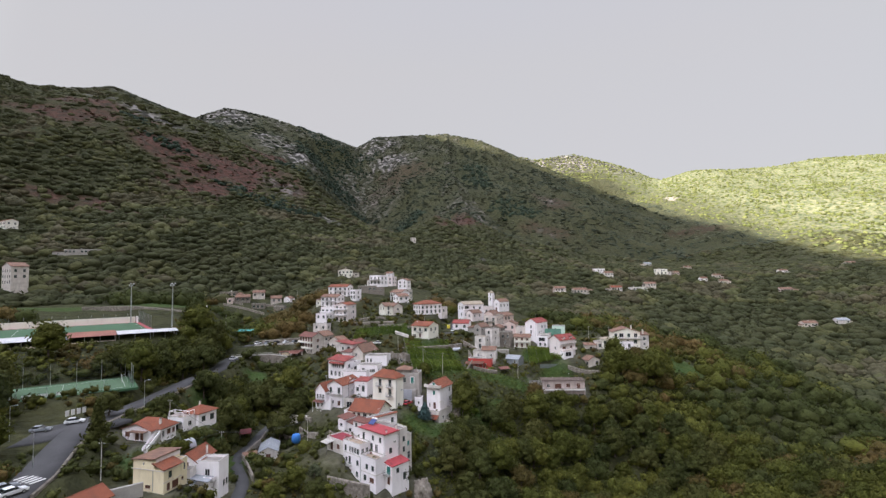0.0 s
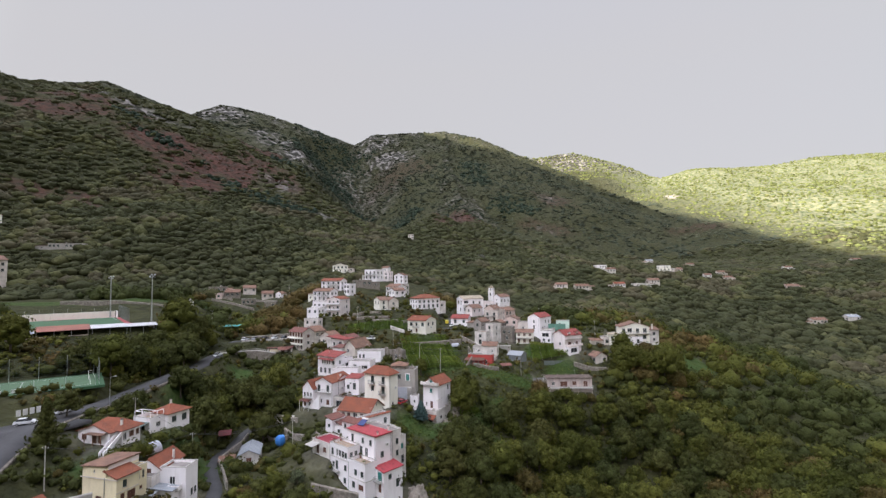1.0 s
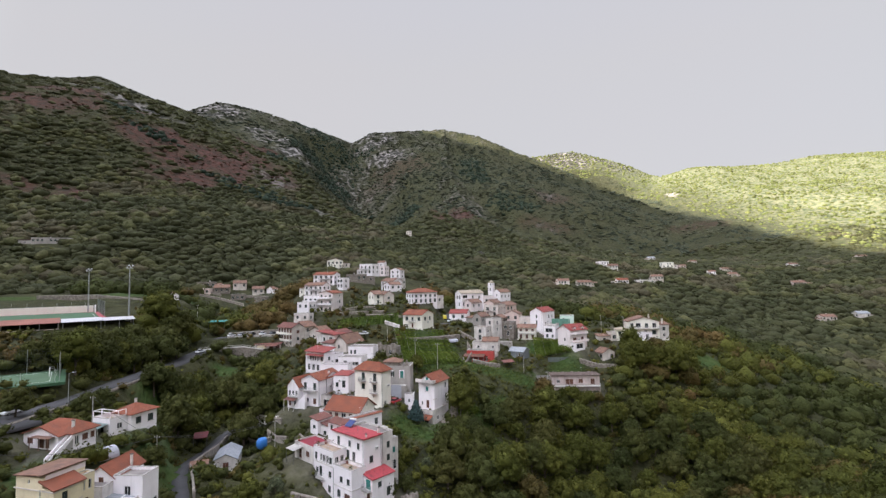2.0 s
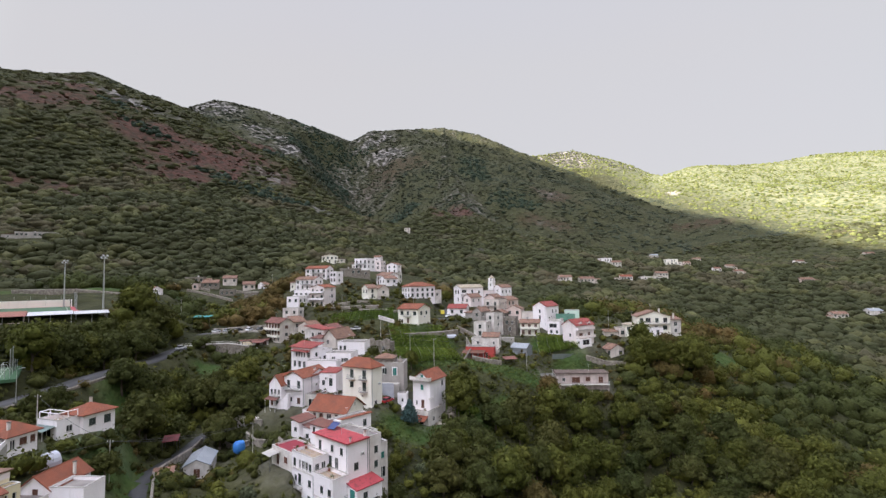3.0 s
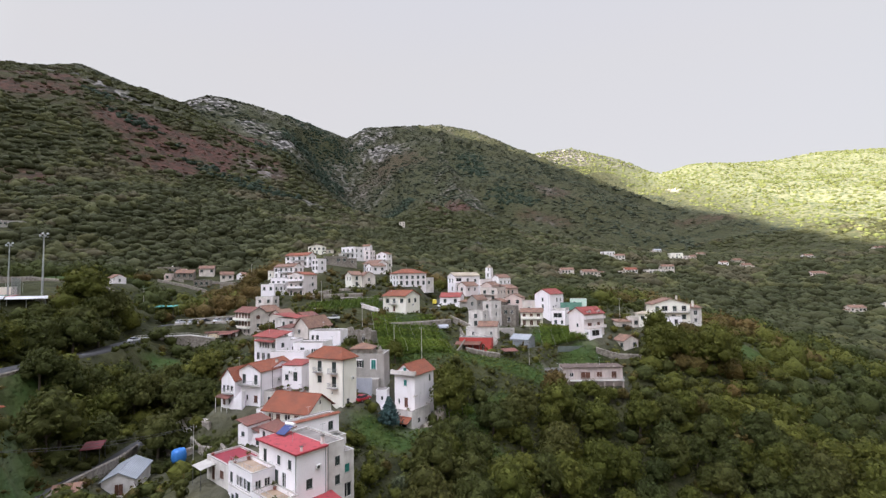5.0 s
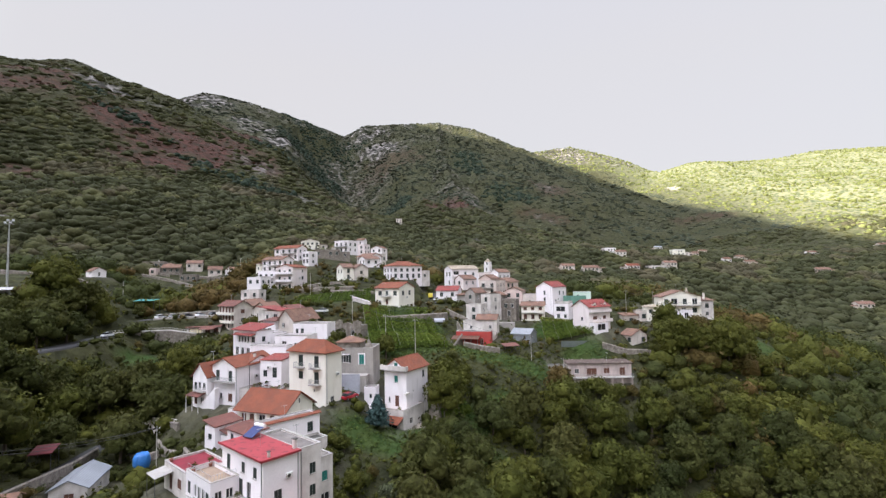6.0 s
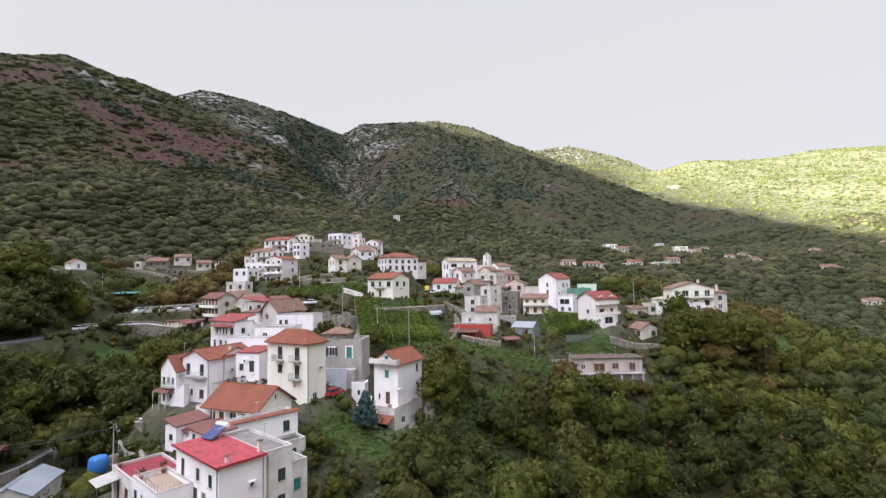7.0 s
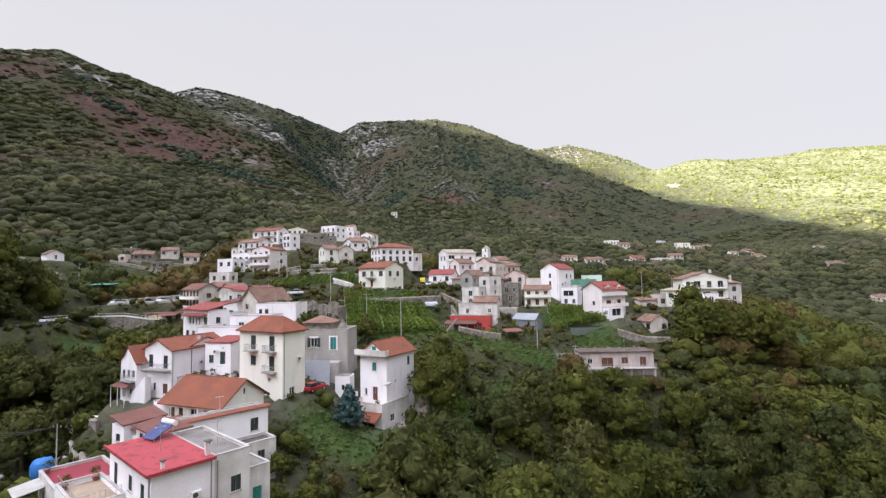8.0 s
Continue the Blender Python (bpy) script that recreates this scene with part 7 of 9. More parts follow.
    block(h, 0, 0, 0, 9.0, 14.0, 17.0, BEIGE, [*row("L", 14, 4, 13.5, 1.0, 1.6, "s"), *row("L", 14, 4, 9.8, 1.0, 1.6, "s"), *row("L", 14, 4, 6.2, 1.0, 1.8, "s"), *row("R", 9, 2, 13.5, 1.0, 1.6, "s"), *row("R", 9, 2, 9.8, 1.0, 1.6, "s")], "x", 2.6, OLD_X)
    h = house("far_flats", "cream upper slope building with orange roof", "house")
    block(h, 0, 0, 0, 9.0, 20.0, 7.3, CREAM, [*row("L", 20, 6, 4.2, 1.2, 1.6, "s"), *row("L", 20, 6, 1.0, 1.2, 1.8, "s"), *row("R", 9, 2, 4.2, 1.2, 1.6, "s")], "y", 1.8, TILE_Y)


west_houses()

# ---- trees ----
ICO_V, ICO_F = None, None


def ico(levels):
    bm = bmesh.new()
    bmesh.ops.create_icosphere(bm, subdivisions=levels, radius=1.0)
    v, f = np.array([w.co[:] for w in bm.verts]), np.array([[w.index for w in q.verts] for q in bm.faces])
    bm.free()
    return v, f


def leaf_shell(rng, centre, radius, count, size):
    """Leaf clumps on and under the skin of one bough: pairs of triangles turned mostly outward."""
    d = rng.normal(size=(count, 3))
    d /= np.linalg.norm(d, axis=1)[:, None]
    d[:, 2] = np.where(d[:, 2] < -0.35, -d[:, 2] * 0.6, d[:, 2])
    pos = centre + d * radius * rng.uniform(0.66, 1.24, (count, 1))
    nrm = d + rng.normal(size=(count, 3)) * 0.42
    nrm /= np.linalg.norm(nrm, axis=1)[:, None]
    a = np.cross(nrm, rng.normal(size=(count, 3)))
    a /= np.linalg.norm(a, axis=1)[:, None] + 1e-9
    b = np.cross(nrm, a)
    s = size * rng.uniform(0.6, 1.35, (count, 1))
    quad = np.stack([pos - a * s, pos - b * s * 0.55 + nrm * s * 0.15, pos + a * s, pos + b * s * 0.55 - nrm * s * 0.2], 1)
    return quad.reshape(-1, 3), np.arange(count * 4).reshape(-1, 4)


def crown_mesh(name, seed, height, spread, boughs, leaves, size, material, cone=False):
    rng = np.random.default_rng(seed)
    sv, sf = ico(1)
    verts, tris, total = [], [], 0
    for k in range(boughs):
        if cone:
            t = (k + 0.5) / boughs
            ang = k * 2.4
            rad = spread * (1.02 - t) * 0.55 + 0.25
            c = np.array([math.cos(ang) * rad * 0.7, math.sin(ang) * rad * 0.7, height * (0.12 + 0.86 * t)])
            r = np.array([rad * 0.75, rad * 0.75, height * 0.09 + 0.2])
        else:
            ang, t = k * 2.399 + rng.uniform(-0.4, 0.4), (k + 0.5) / boughs
            out = spread * 0.62 * math.sqrt(1 - t * 0.85) * rng.uniform(0.7, 1.1)
            c = np.array([math.cos(ang) * out, math.sin(ang) * out, height * (0.36 + 0.47 * t) + rng.uniform(-0.3, 0.3)])
            r = np.array([1, 1, 0.8]) * spread * rng.uniform(0.40, 0.56)
        lump = 1 + 0.16 * np.sin(sv[:, 0] * 5 + k) * np.cos(sv[:, 1] * 4 - k) + rng.uniform(-0.1, 0.1, len(sv))
        verts.append(c + sv * lump[:, None] * r * 0.74)
        tris.append(sf + total)
        total += len(sv)
        q, f = leaf_shell(rng, c, r, leaves, size)
        verts.append(q)
        tris.append(np.concatenate([f[:, [0, 1, 2]], f[:, [0, 2, 3]]]) + total)
        total += len(q)
    me = mesh_of(name, np.concatenate(verts), np.concatenate(tris), material)
    me.shade_smooth()
    return me


def trunk_mesh(seed, height, spread):
    rng = np.random.default_rng(seed)
    bm = bmesh.new()
    top = Vector((rng.uniform(-0.3, 0.3), rng.uniform(-0.3, 0.3), height * 0.5))
    rod(bm, (0, 0, -1.2), top, 0.30, 0.18, 8)
    rod(bm, top, (top.x * 1.6, top.y * 1.6, height * 0.8), 0.18, 0.05)
    for k in range(6):
        ang = k * 1.05 + rng.uniform(-0.2, 0.2)
        start = Vector((0, 0, -1.2)).lerp(top, rng.uniform(0.6, 0.98))
        rod(bm, start, (math.cos(ang) * spread * 0.6, math.sin(ang) * spread * 0.6, height * rng.uniform(0.5, 0.78)), 0.11, 0.03, 5)
    me = bpy.data.meshes.new("trunk")
    bm.to_mesh(me)
    bm.free()
    me.materials.append(BARK)
    return me


TREE_KINDS = [  # label, height, spread, boughs, leaves per bough, leaf size, leaves, category
    ("dark green broadleaf tree with dense rounded crown", 9.5, 4.6, 14, 76, 0.40, LEAF_OAK, "tree"),
    ("olive green broadleaf tree with uneven crown", 8.5, 4.2, 13, 74, 0.38, LEAF_OAK, "tree"),
    ("yellow-green chestnut tree turning to autumn", 9.5, 4.8, 14, 76, 0.40, LEAF_LIGHT, "tree"),
    ("light green leafy tree", 8.0, 3.8, 12, 74, 0.37, LEAF_LIGHT, "tree"),
    ("russet autumn tree with thinning leaves", 7.5, 3.8, 12, 74, 0.34, LEAF_RUST, "tree"),
    ("small grey-green olive tree", 4.6, 2.4, 9, 120, 0.24, LEAF_OLIVE, "tree"),
    ("low dark green rounded garden shrub", 2.4, 1.8, 6, 90, 0.24, LEAF_OAK, "shrub"),
]


def build_tree(k, m, group):
    label, height, spread, boughs, leaves, size, leaf, cat = TREE_KINDS[k]
    t = thing(cat, m, label, cat, group)
    shared("trunk", trunk_mesh(k + 50, height, spread), t, Matrix())
    shared("crown", crown_mesh("crown", k + 7, height, spread, boughs, leaves, size, leaf), t, Matrix())
    return t


def spread_points(rng, x0, x1, y0, y1, gap):
    gx, gy = np.meshgrid(np.arange(x0, x1, gap), np.arange(y0, y1, gap))
    x, y = gx.ravel() + rng.uniform(-0.45, 0.45, gx.size) * gap, gy.ravel() + rng.uniform(-0.45, 0.45, gx.size) * gap
    return x, y


def near_trees():
    rng = np.random.default_rng(4)
    first = {}
    spots = []
    for x0, x1, y0, y1, gap in ((4, 118, 116, 196, 6.6), (-112, -48, 150, 200, 8.2), (-112, -60, 84, 150, 8.8)):
        x, y = spread_points(rng, x0, x1, y0, y1, gap)
        ok = keep_clear(x, y, 7.0 if x0 < -100 and y0 < 100 else 2.6) & ~(gardens(x, y) & (rng.uniform(size=len(x)) < 0.8)) & (rng.uniform(size=len(x)) > open_ground(x, y, True) * 0.93)
        spots += [(a, b, 0.0 if g else 1.0) for a, b, g in zip(x[ok], y[ok], gardens(x[ok], y[ok]))]
    x, y = spread_points(rng, -60, 20, 108, 212, 6.0)
    ok = keep_clear(x, y, 1.2) & (rng.uniform(size=len(x)) < 0.26) & (rng.uniform(size=len(x)) > open_ground(x, y))
    spots += [(a, b, 0.0) for a, b in zip(x[ok], y[ok])]
    x, y = spread_points(rng, -70, -30, 112, 186, 6.2)
    ok = keep_clear(x, y, 1.4) & (rng.uniform(size=len(x)) < 0.6) & (((x < -58) & (y > 192)) | ((y < 128) & (x > -44)))
    spots += [(a, b, 0.6) for a, b in zip(x[ok], y[ok])]
    # tall trees along the valley road and below the eastern house
    spots += [(-82.5 + rng.uniform(-1.0, 1.0), 168 + 4.6 * k, 1.1) for k in range(5)] + [(-99 + rng.uniform(-2, 2), 172 + 6 * k, 1.2) for k in range(7)] + [(-134.1, 164.5, 1.3), (-88, 128, 0.6), (-78.5, 136, 0.4), (-80.5, 143, 0.5), (-58, 126, 0.2), (-112, 121, 1.0), (-118, 127, 1.1), (-108, 114, 1.0), (-122, 133, 1.0), (-112, 220, 1.5), (-108, 228, 1.3), (-117, 229, 1.4), (-106, 218, 1.2), (-104, 250, 0.9)] + [(76 + 3.4 * k, 219 + rng.uniform(-2, 4), 1.25) for k in range(9)] + [(79 + 3.2 * k, 227.2 + rng.uniform(-1.2, 1.0), 1.0) for k in range(8)] + [(44 + 3.4 * k, 203.6 + rng.uniform(-1, 1), 0.9) for k in range(6)] + [(64 + 5 * k, 201 + rng.uniform(-2, 2), 1.0) for k in range(6)]
    z = land(np.array([s[0] for s in spots]), np.array([s[1] for s in spots]))
    patch = fbm(np.array([s[0] for s in spots]) / 30, np.array([s[1] for s in spots]) / 30, 2, 77)
    for (px, py, big), pz, pa in zip(spots, z, patch):
        u = rng.uniform()
        if big:
            k = (0 if u < 0.6 else 1 if u < 0.93 else 4) if pa < 0.40 else (1 if u < 0.4 else 0 if u < 0.65 else 3 if u < 0.8 else 2) if pa < 0.52 else (2 if u < 0.35 else 3 if u < 0.55 else 1 if u < 0.75 else 4)
            if px < -46 and k in (2, 3, 4):
                k = 0 if u < 0.32 else 1 if u < 0.66 else 2
            sc = rng.uniform(0.78, 1.3) * (big if big >= 1.0 else 0.58)
        else:
            k = 6 if u < 0.55 else 5 if u < 0.8 else 3
            sc = rng.uniform(0.5, 0.9)
        m = pose(px, py, pz - 0.2, 0, 0, rng.uniform(0, 360)) @ Matrix.Diagonal((sc, sc, sc * rng.uniform(0.9, 1.15), 1))
        if k not in first:
            first[k] = build_tree(k, m, "valley trees")
        else:
            t = copy_thing(first[k], Matrix())
            t.matrix_basis = m
    # bushes and small trees of the gardens beside the front houses
    for px, py, k, sc in ((-12.5, 147.5, 3, 0.55), (-10.5, 144, 3, 0.6), (-13.5, 153, 3, 0.45), (-9.0, 150, 2, 0.42), (-12.0, 158.5, 3, 0.4), (-8.0, 139.5, 1, 0.5), (-3.5, 150.5, 5, 0.8), (0.5, 158.5, 1, 0.4), (-14, 141, 3, 0.5), (-6.5, 154.5, 4, 0.35), (2.5, 166, 5, 0.7), (9.5, 168, 0, 0.7), (-11.5, 134, 1, 0.6)):
        m = pose(px, py, ground_z(px, py) - 0.2, 0, 0, px * 47) @ Matrix.Scale(sc, 4)
        copy_thing(first[k], Matrix()).matrix_basis = m
    return len(spots)


near_trees()


def wood_mass(name, label, x, y, rng, kinds, smin, smax, material, detail, flat=1.0, lift=0.75, leaf=0.2, hull=0.72, fine=1):
    """A wood too large to count: many uneven crowns with loose leaf clumps, as one mesh."""
    z = land(x, y)
    sv, sf = ico(fine)
    shapes = []
    for k in range(kinds):
        lump = 1 + rng.uniform(-0.28, 0.28, len(sv))
        v = sv * lump[:, None] * np.array([rng.uniform(0.8, 1.3), 1, rng.uniform(0.7, 1.0)]) * (hull if detail else 1.0)
        if detail:
            q, f = leaf_shell(rng, np.zeros(3), np.array([1.0, 1.0, 0.85]), detail, leaf)
            shapes.append((np.concatenate([v, q]), np.concatenate([sf, f[:, [0, 1, 2]] + len(v), f[:, [0, 2, 3]] + len(v)])))
        else:
            shapes.append((v, sf))
    which, size, turn = rng.integers(0, kinds, len(x)), smin + (smax - smin) * rng.uniform(0, 1, len(x)) ** 2.0, rng.uniform(0, 6.28, len(x))
    verts, faces, total = [], [], 0
    for k, (v, f) in enumerate(shapes):
        at = np.nonzero(which == k)[0]
        c, s = np.cos(turn[at])[:, None], np.sin(turn[at])[:, None]
        r = size[at][:, None]
        px = (v[None, :, 0] * c - v[None, :, 1] * s) * r + x[at][:, None]
        py = (v[None, :, 0] * s + v[None, :, 1] * c) * r + y[at][:, None]
        pz = v[None, :, 2] * r * flat * rng.uniform(0.85, 1.3, (len(at), 1)) + (z[at] + size[at] * lift)[:, None]
        verts.append(np.stack([px, py, pz], -1).reshape(-1, 3))
        faces.append((f[None] + (np.arange(len(at)) * len(v))[:, None, None] + total).reshape(-1, 3))
        total += len(at) * len(v)
    me = mesh_of(name, np.concatenate(verts), np.concatenate(faces), material)
    me.shade_smooth()
    return tagged(new(name, me), label, "wood", kind="stuff")


def woods():
    rng = np.random.default_rng(12)
    x, y = spread_points(rng, -760, 800, 120, 860, 6.9)
    inside = (np.abs(x) < 60 + y * 0.95) & ~((x > 0) & (x < 118) & (y < 196)) & ~((x > -112) & (x < 4) & (y < 200))
    x, y = x[inside], y[inside]
    ok = keep_clear(x, y, 3.5) & (rng.uniform(size=len(x)) > open_ground(x, y, True) * 0.97) & ~gardens(x, y)
    rock, brack, _ = bare(x, y)
    ok &= rng.uniform(size=len(x)) > np.maximum(rock, brack) * 0.95
    x, y = x[ok], y[ok]
    tone = fbm(x / 45, y / 45, 3, 90) + rng.uniform(-0.07, 0.07, len(x))
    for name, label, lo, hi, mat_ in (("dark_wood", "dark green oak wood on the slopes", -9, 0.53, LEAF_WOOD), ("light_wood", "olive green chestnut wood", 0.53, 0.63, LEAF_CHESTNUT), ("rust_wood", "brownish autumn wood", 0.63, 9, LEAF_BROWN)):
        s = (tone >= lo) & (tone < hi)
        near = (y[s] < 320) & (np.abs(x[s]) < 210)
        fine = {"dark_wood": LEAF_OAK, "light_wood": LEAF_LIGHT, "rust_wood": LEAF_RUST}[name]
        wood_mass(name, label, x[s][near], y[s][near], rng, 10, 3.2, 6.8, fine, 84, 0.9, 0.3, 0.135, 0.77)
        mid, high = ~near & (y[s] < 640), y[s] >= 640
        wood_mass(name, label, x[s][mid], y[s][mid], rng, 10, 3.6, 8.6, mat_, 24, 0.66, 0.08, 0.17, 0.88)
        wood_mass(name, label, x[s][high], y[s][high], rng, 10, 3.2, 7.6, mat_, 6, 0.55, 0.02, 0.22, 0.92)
    x, y = spread_points(rng, -1050, 1500, 600, 1750, 6.0)
    inside = (np.abs(x) < 40 + y * 0.95) & ((np.abs(x) >= 60 + y * 0.95) | (y > 850)) & (y < 1000 + 750 * (x > -700)) & (x < 620)
    x, y = x[inside], y[inside]
    rock, brack, _ = bare(x, y)
    ok = (rng.uniform(size=len(x)) > np.maximum(rock * 0.92, brack * 0.85)) & (rng.uniform(size=len(x)) < 0.6 + 1.5 * (fbm(x / 50, y / 50, 3, 96) - 0.3))
    x, y = x[ok], y[ok]
    tone = fbm(x / 90, y / 90, 3, 91) + rng.uniform(-0.12, 0.12, len(x))
    dark_stands = rng.uniform(size=len(x)) < pine_shade_share(x, y)
    px, py = spread_points(rng, -560, 320, 640, 1560, 5.6)
    ok = (rng.uniform(size=len(px)) < pine_shade_share(px, py) * 0.9) & (rng.uniform(size=len(px)) > bare(px, py)[0])
    wood_mass("pine_wood", "dark green pine and holm oak stands on the mountain", px[ok], py[ok], rng, 10, 2.2, 5.4, LEAF_PINE_SHADE, 0, 0.9, 0.2)
    bx, by = spread_points(rng, -760, 120, 560, 1200, 6.0)
    _, brack, _ = bare(bx, by)
    ok = (np.abs(bx) < 40 + by * 0.95) & (rng.uniform(size=len(bx)) < brack * 0.6)
    wood_mass("bracken", "red-brown autumn bracken on the mountain side", bx[ok], by[ok], rng, 8, 0.9, 3.6, LEAF_BRACKEN, 0, 0.5, 0.05)
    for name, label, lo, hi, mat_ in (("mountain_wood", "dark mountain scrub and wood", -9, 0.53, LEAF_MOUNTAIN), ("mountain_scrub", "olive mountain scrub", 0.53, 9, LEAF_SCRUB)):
        s = (tone >= lo) & (tone < hi) & ~dark_stands
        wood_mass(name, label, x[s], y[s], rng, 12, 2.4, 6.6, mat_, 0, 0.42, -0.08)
    # wood of the far hills, its leaf colour already lightened for the sun
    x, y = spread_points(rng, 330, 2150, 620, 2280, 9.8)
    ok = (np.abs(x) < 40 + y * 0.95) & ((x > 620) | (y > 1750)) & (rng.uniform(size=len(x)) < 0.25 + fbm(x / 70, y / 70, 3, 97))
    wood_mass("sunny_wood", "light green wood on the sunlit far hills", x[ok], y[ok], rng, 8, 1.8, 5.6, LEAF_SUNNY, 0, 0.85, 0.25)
    # thicket that closes the near woods between the crowns
    for x0, x1, y0, y1 in ((4, 132, 112, 224), (-118, -44, 150, 232)):
        x, y = spread_points(rng, x0, x1, y0, y1, 3.5)
        ok = keep_clear(x, y, 2.0) & ~gardens(x, y) & (rng.uniform(size=len(x)) > open_ground(x, y, True) * 1.3) & ~((x > -66) & (x < -40) & (y > 156) & (y < 196) & (rng.uniform(size=len(x)) < 0.75))
        x, y = x[ok], y[ok]
        tone = fbm(x / 14, y / 14, 3, 98)
        for name, label, lo, hi, mat_ in (("thicket", "dark green bushes and saplings", -9, 0.56, LEAF_OAK), ("light_thicket", "light green bushes and saplings", 0.56, 9, LEAF_LIGHT)):
            s = (tone >= lo) & (tone < hi)
            wood_mass(name, label, x[s], y[s], rng, 10, 1.5, 3.5, mat_, 56, 0.95, 0.5, 0.18, 0.78)
    # loose shrubs round the houses below the valley road
    x, y = spread_points(rng, -112, -50, 84, 150, 3.4)
    ok = keep_clear(x, y, 1.2) & (rng.uniform(size=len(x)) < np.where(x < -86, 0.25, 0.62)) & ~((x < -79) & (y > 96) & (y < 129))
    x, y = x[ok], y[ok]
    tone = rng.uniform(size=len(x)) + 0.6 * (fbm(x / 12, y / 12, 3, 55) - 0.5)
    for name, label, lo, hi, mat_ in (("roadside_shrubs", "brown and olive shrubs below the road", -9, 0.4, LEAF_RUST), ("roadside_bushes", "yellow-green bushes round the roadside houses", 0.4, 0.72, LEAF_LIGHT), ("roadside_scrub", "dark green scrub below the road", 0.72, 9, LEAF_OAK)):
        s = (tone >= lo) & (tone < hi)
        wood_mass(name, label, x[s], y[s], rng, 10, 0.9, 2.3, mat_, 60, 0.95, 0.5, 0.16, 0.76)
    x, y = spread_points(rng, -74, -50, 104, 150, 1.5)
    ok = keep_clear(x, y, 0.4) & (fbm(x / 6, y / 6, 2, 44) > 0.4)
    tone = fbm(x / 5, y / 5, 2, 45)
    for name, label, mat_, pick in (("slope_weeds", "green weeds and brambles on the lane slope", LEAF_LIGHT, tone < 0.52), ("dry_weeds", "dry brown weeds on the lane slope", LEAF_RUST, tone >= 0.52)):
        wood_mass(name, label, x[ok & pick], y[ok & pick], rng, 8, 0.35, 1.0, mat_, 16, 0.9, 0.4, 0.26, 0.7)
    x, y = np.array([-65.6, -64.2, -63.2, -62.0]), np.array([112.0, 113.0, 114.4, 116.0])
    wood_mass("garden_bush", "bright yellow-green bush between the houses", x, y, rng, 4, 1.9, 2.6, LEAF_LIGHT, 90, 0.95, 0.6, 0.16, 0.76)
    k = np.linspace(-5, 15, 9) + rng.uniform(-0.8, 0.8, 9)
    hx, hy = -112.6 + k * math.cos(radians(37)) + 11.2 * math.sin(radians(37)), 143.8 + k * math.sin(radians(37)) - 11.2 * math.cos(radians(37))
    wood_mass("pitch_hedge", "dark round shrubs along the small pitch", hx, hy, rng, 5, 1.0, 1.8, LEAF_OAK, 50, 0.95, 0.6, 0.16, 0.76)
    # low growth between the houses and under the near trees
    x, y = spread_points(rng, -205, 140, 84, 300, 2.4)
    under = ((x > 12) & (y < 205) & ~gardens(x, y)) | ((x < -118) & (y > 196)) | ((x > -118) & (x < -64) & (y > 150))
    ok = keep_clear(x, y, 0.3) & (rng.uniform(size=len(x)) > open_ground(x, y) * 1.4) & (rng.uniform(size=len(x)) < np.where(open_ground(x, y, True) > 0.5, 0.7, np.where(under, 0.22, np.where((x > -66) & (x < 72) & (y > 120), 0.45, 0.85)))) & ((x > -128) | (y < 200)) & ~((x < -79) & (x > -104) & (y > 96) & (y < 129))
    x, y = x[ok], y[ok]
    tone = fbm(x / 16, y / 16, 3, 95) + rng.uniform(-0.1, 0.1, len(x))
    for name, label, lo, hi, mat_ in (("undergrowth", "dark green undergrowth and brambles", -9, 0.5, LEAF_OAK), ("garden_growth", "light green garden growth", 0.5, 0.61, LEAF_LIGHT), ("dry_growth", "dry brownish undergrowth", 0.61, 9, LEAF_RUST)):
        s = (tone >= lo) & (tone < hi)
        wood_mass(name, label, x[s], y[s], rng, 12, 0.6, 2.2, mat_, 18, 0.9, 0.45, 0.28, 0.68)
    # hedges and shrubs on the slope below the valley road
    x, y = spread_points(rng, -86, -62, 92, 152, 1.9)
    ok = keep_clear(x, y, 0.8) & (rng.uniform(size=len(x)) < 0.3 + fbm(x / 8, y / 8, 2, 99))
    wood_mass("hedge_growth", "dark green hedges and shrubs below the road", x[ok], y[ok], rng, 10, 0.6, 1.7, LEAF_OAK, 50, 0.95, 0.5, 0.16, 0.75)
    # bushes on the steep gardens below the front houses
    x, y = spread_points(rng, -24, 8, 122, 190, 2.9)
    ok = keep_clear(x, y, 0.9) & (open_ground(x, y) < 0.35) & (rng.uniform(size=len(x)) < 0.75)
    wood_mass("garden_bushes", "yellow-green bushes on the steep gardens", x[ok], y[ok], rng, 10, 0.7, 1.9, LEAF_LIGHT, 60, 0.95, 0.5, 0.15, 0.75)
    # dark bushes and brambles on the western garden slopes
    x, y = spread_points(rng, -66, -20, 108, 200, 2.5)
    ok = keep_clear(x, y, 0.7) & (rng.uniform(size=len(x)) < 0.25 + 0.7 * fbm(x / 9, y / 9, 2, 101))
    wood_mass("slope_bushes", "dark green bushes and brambles on the garden slopes", x[ok], y[ok], rng, 10, 0.6, 2.0, LEAF_OAK, 60, 0.9, 0.4, 0.15, 0.74)
    # kitchen garden beside the lane
    x, y = spread_points(rng, -66.5, -59.5, 139.5, 157, 0.62)
    ok = keep_clear(x, y, 0.3)
    x, y = x[ok], y[ok]
    wood_mass("cabbage_plot", "pale green cabbages in rows beside the lane", x, y, rng, 6, 0.16, 0.34, LEAF_OLIVE, 10, 0.7, 0.5, 0.4, 0.6)
    # weeds on the steep gardens below the houses
    x, y = spread_points(rng, -24, 46, 126, 224, 1.3)
    ok = keep_clear(x, y, 0.1) & (open_ground(x, y) < 0.5)
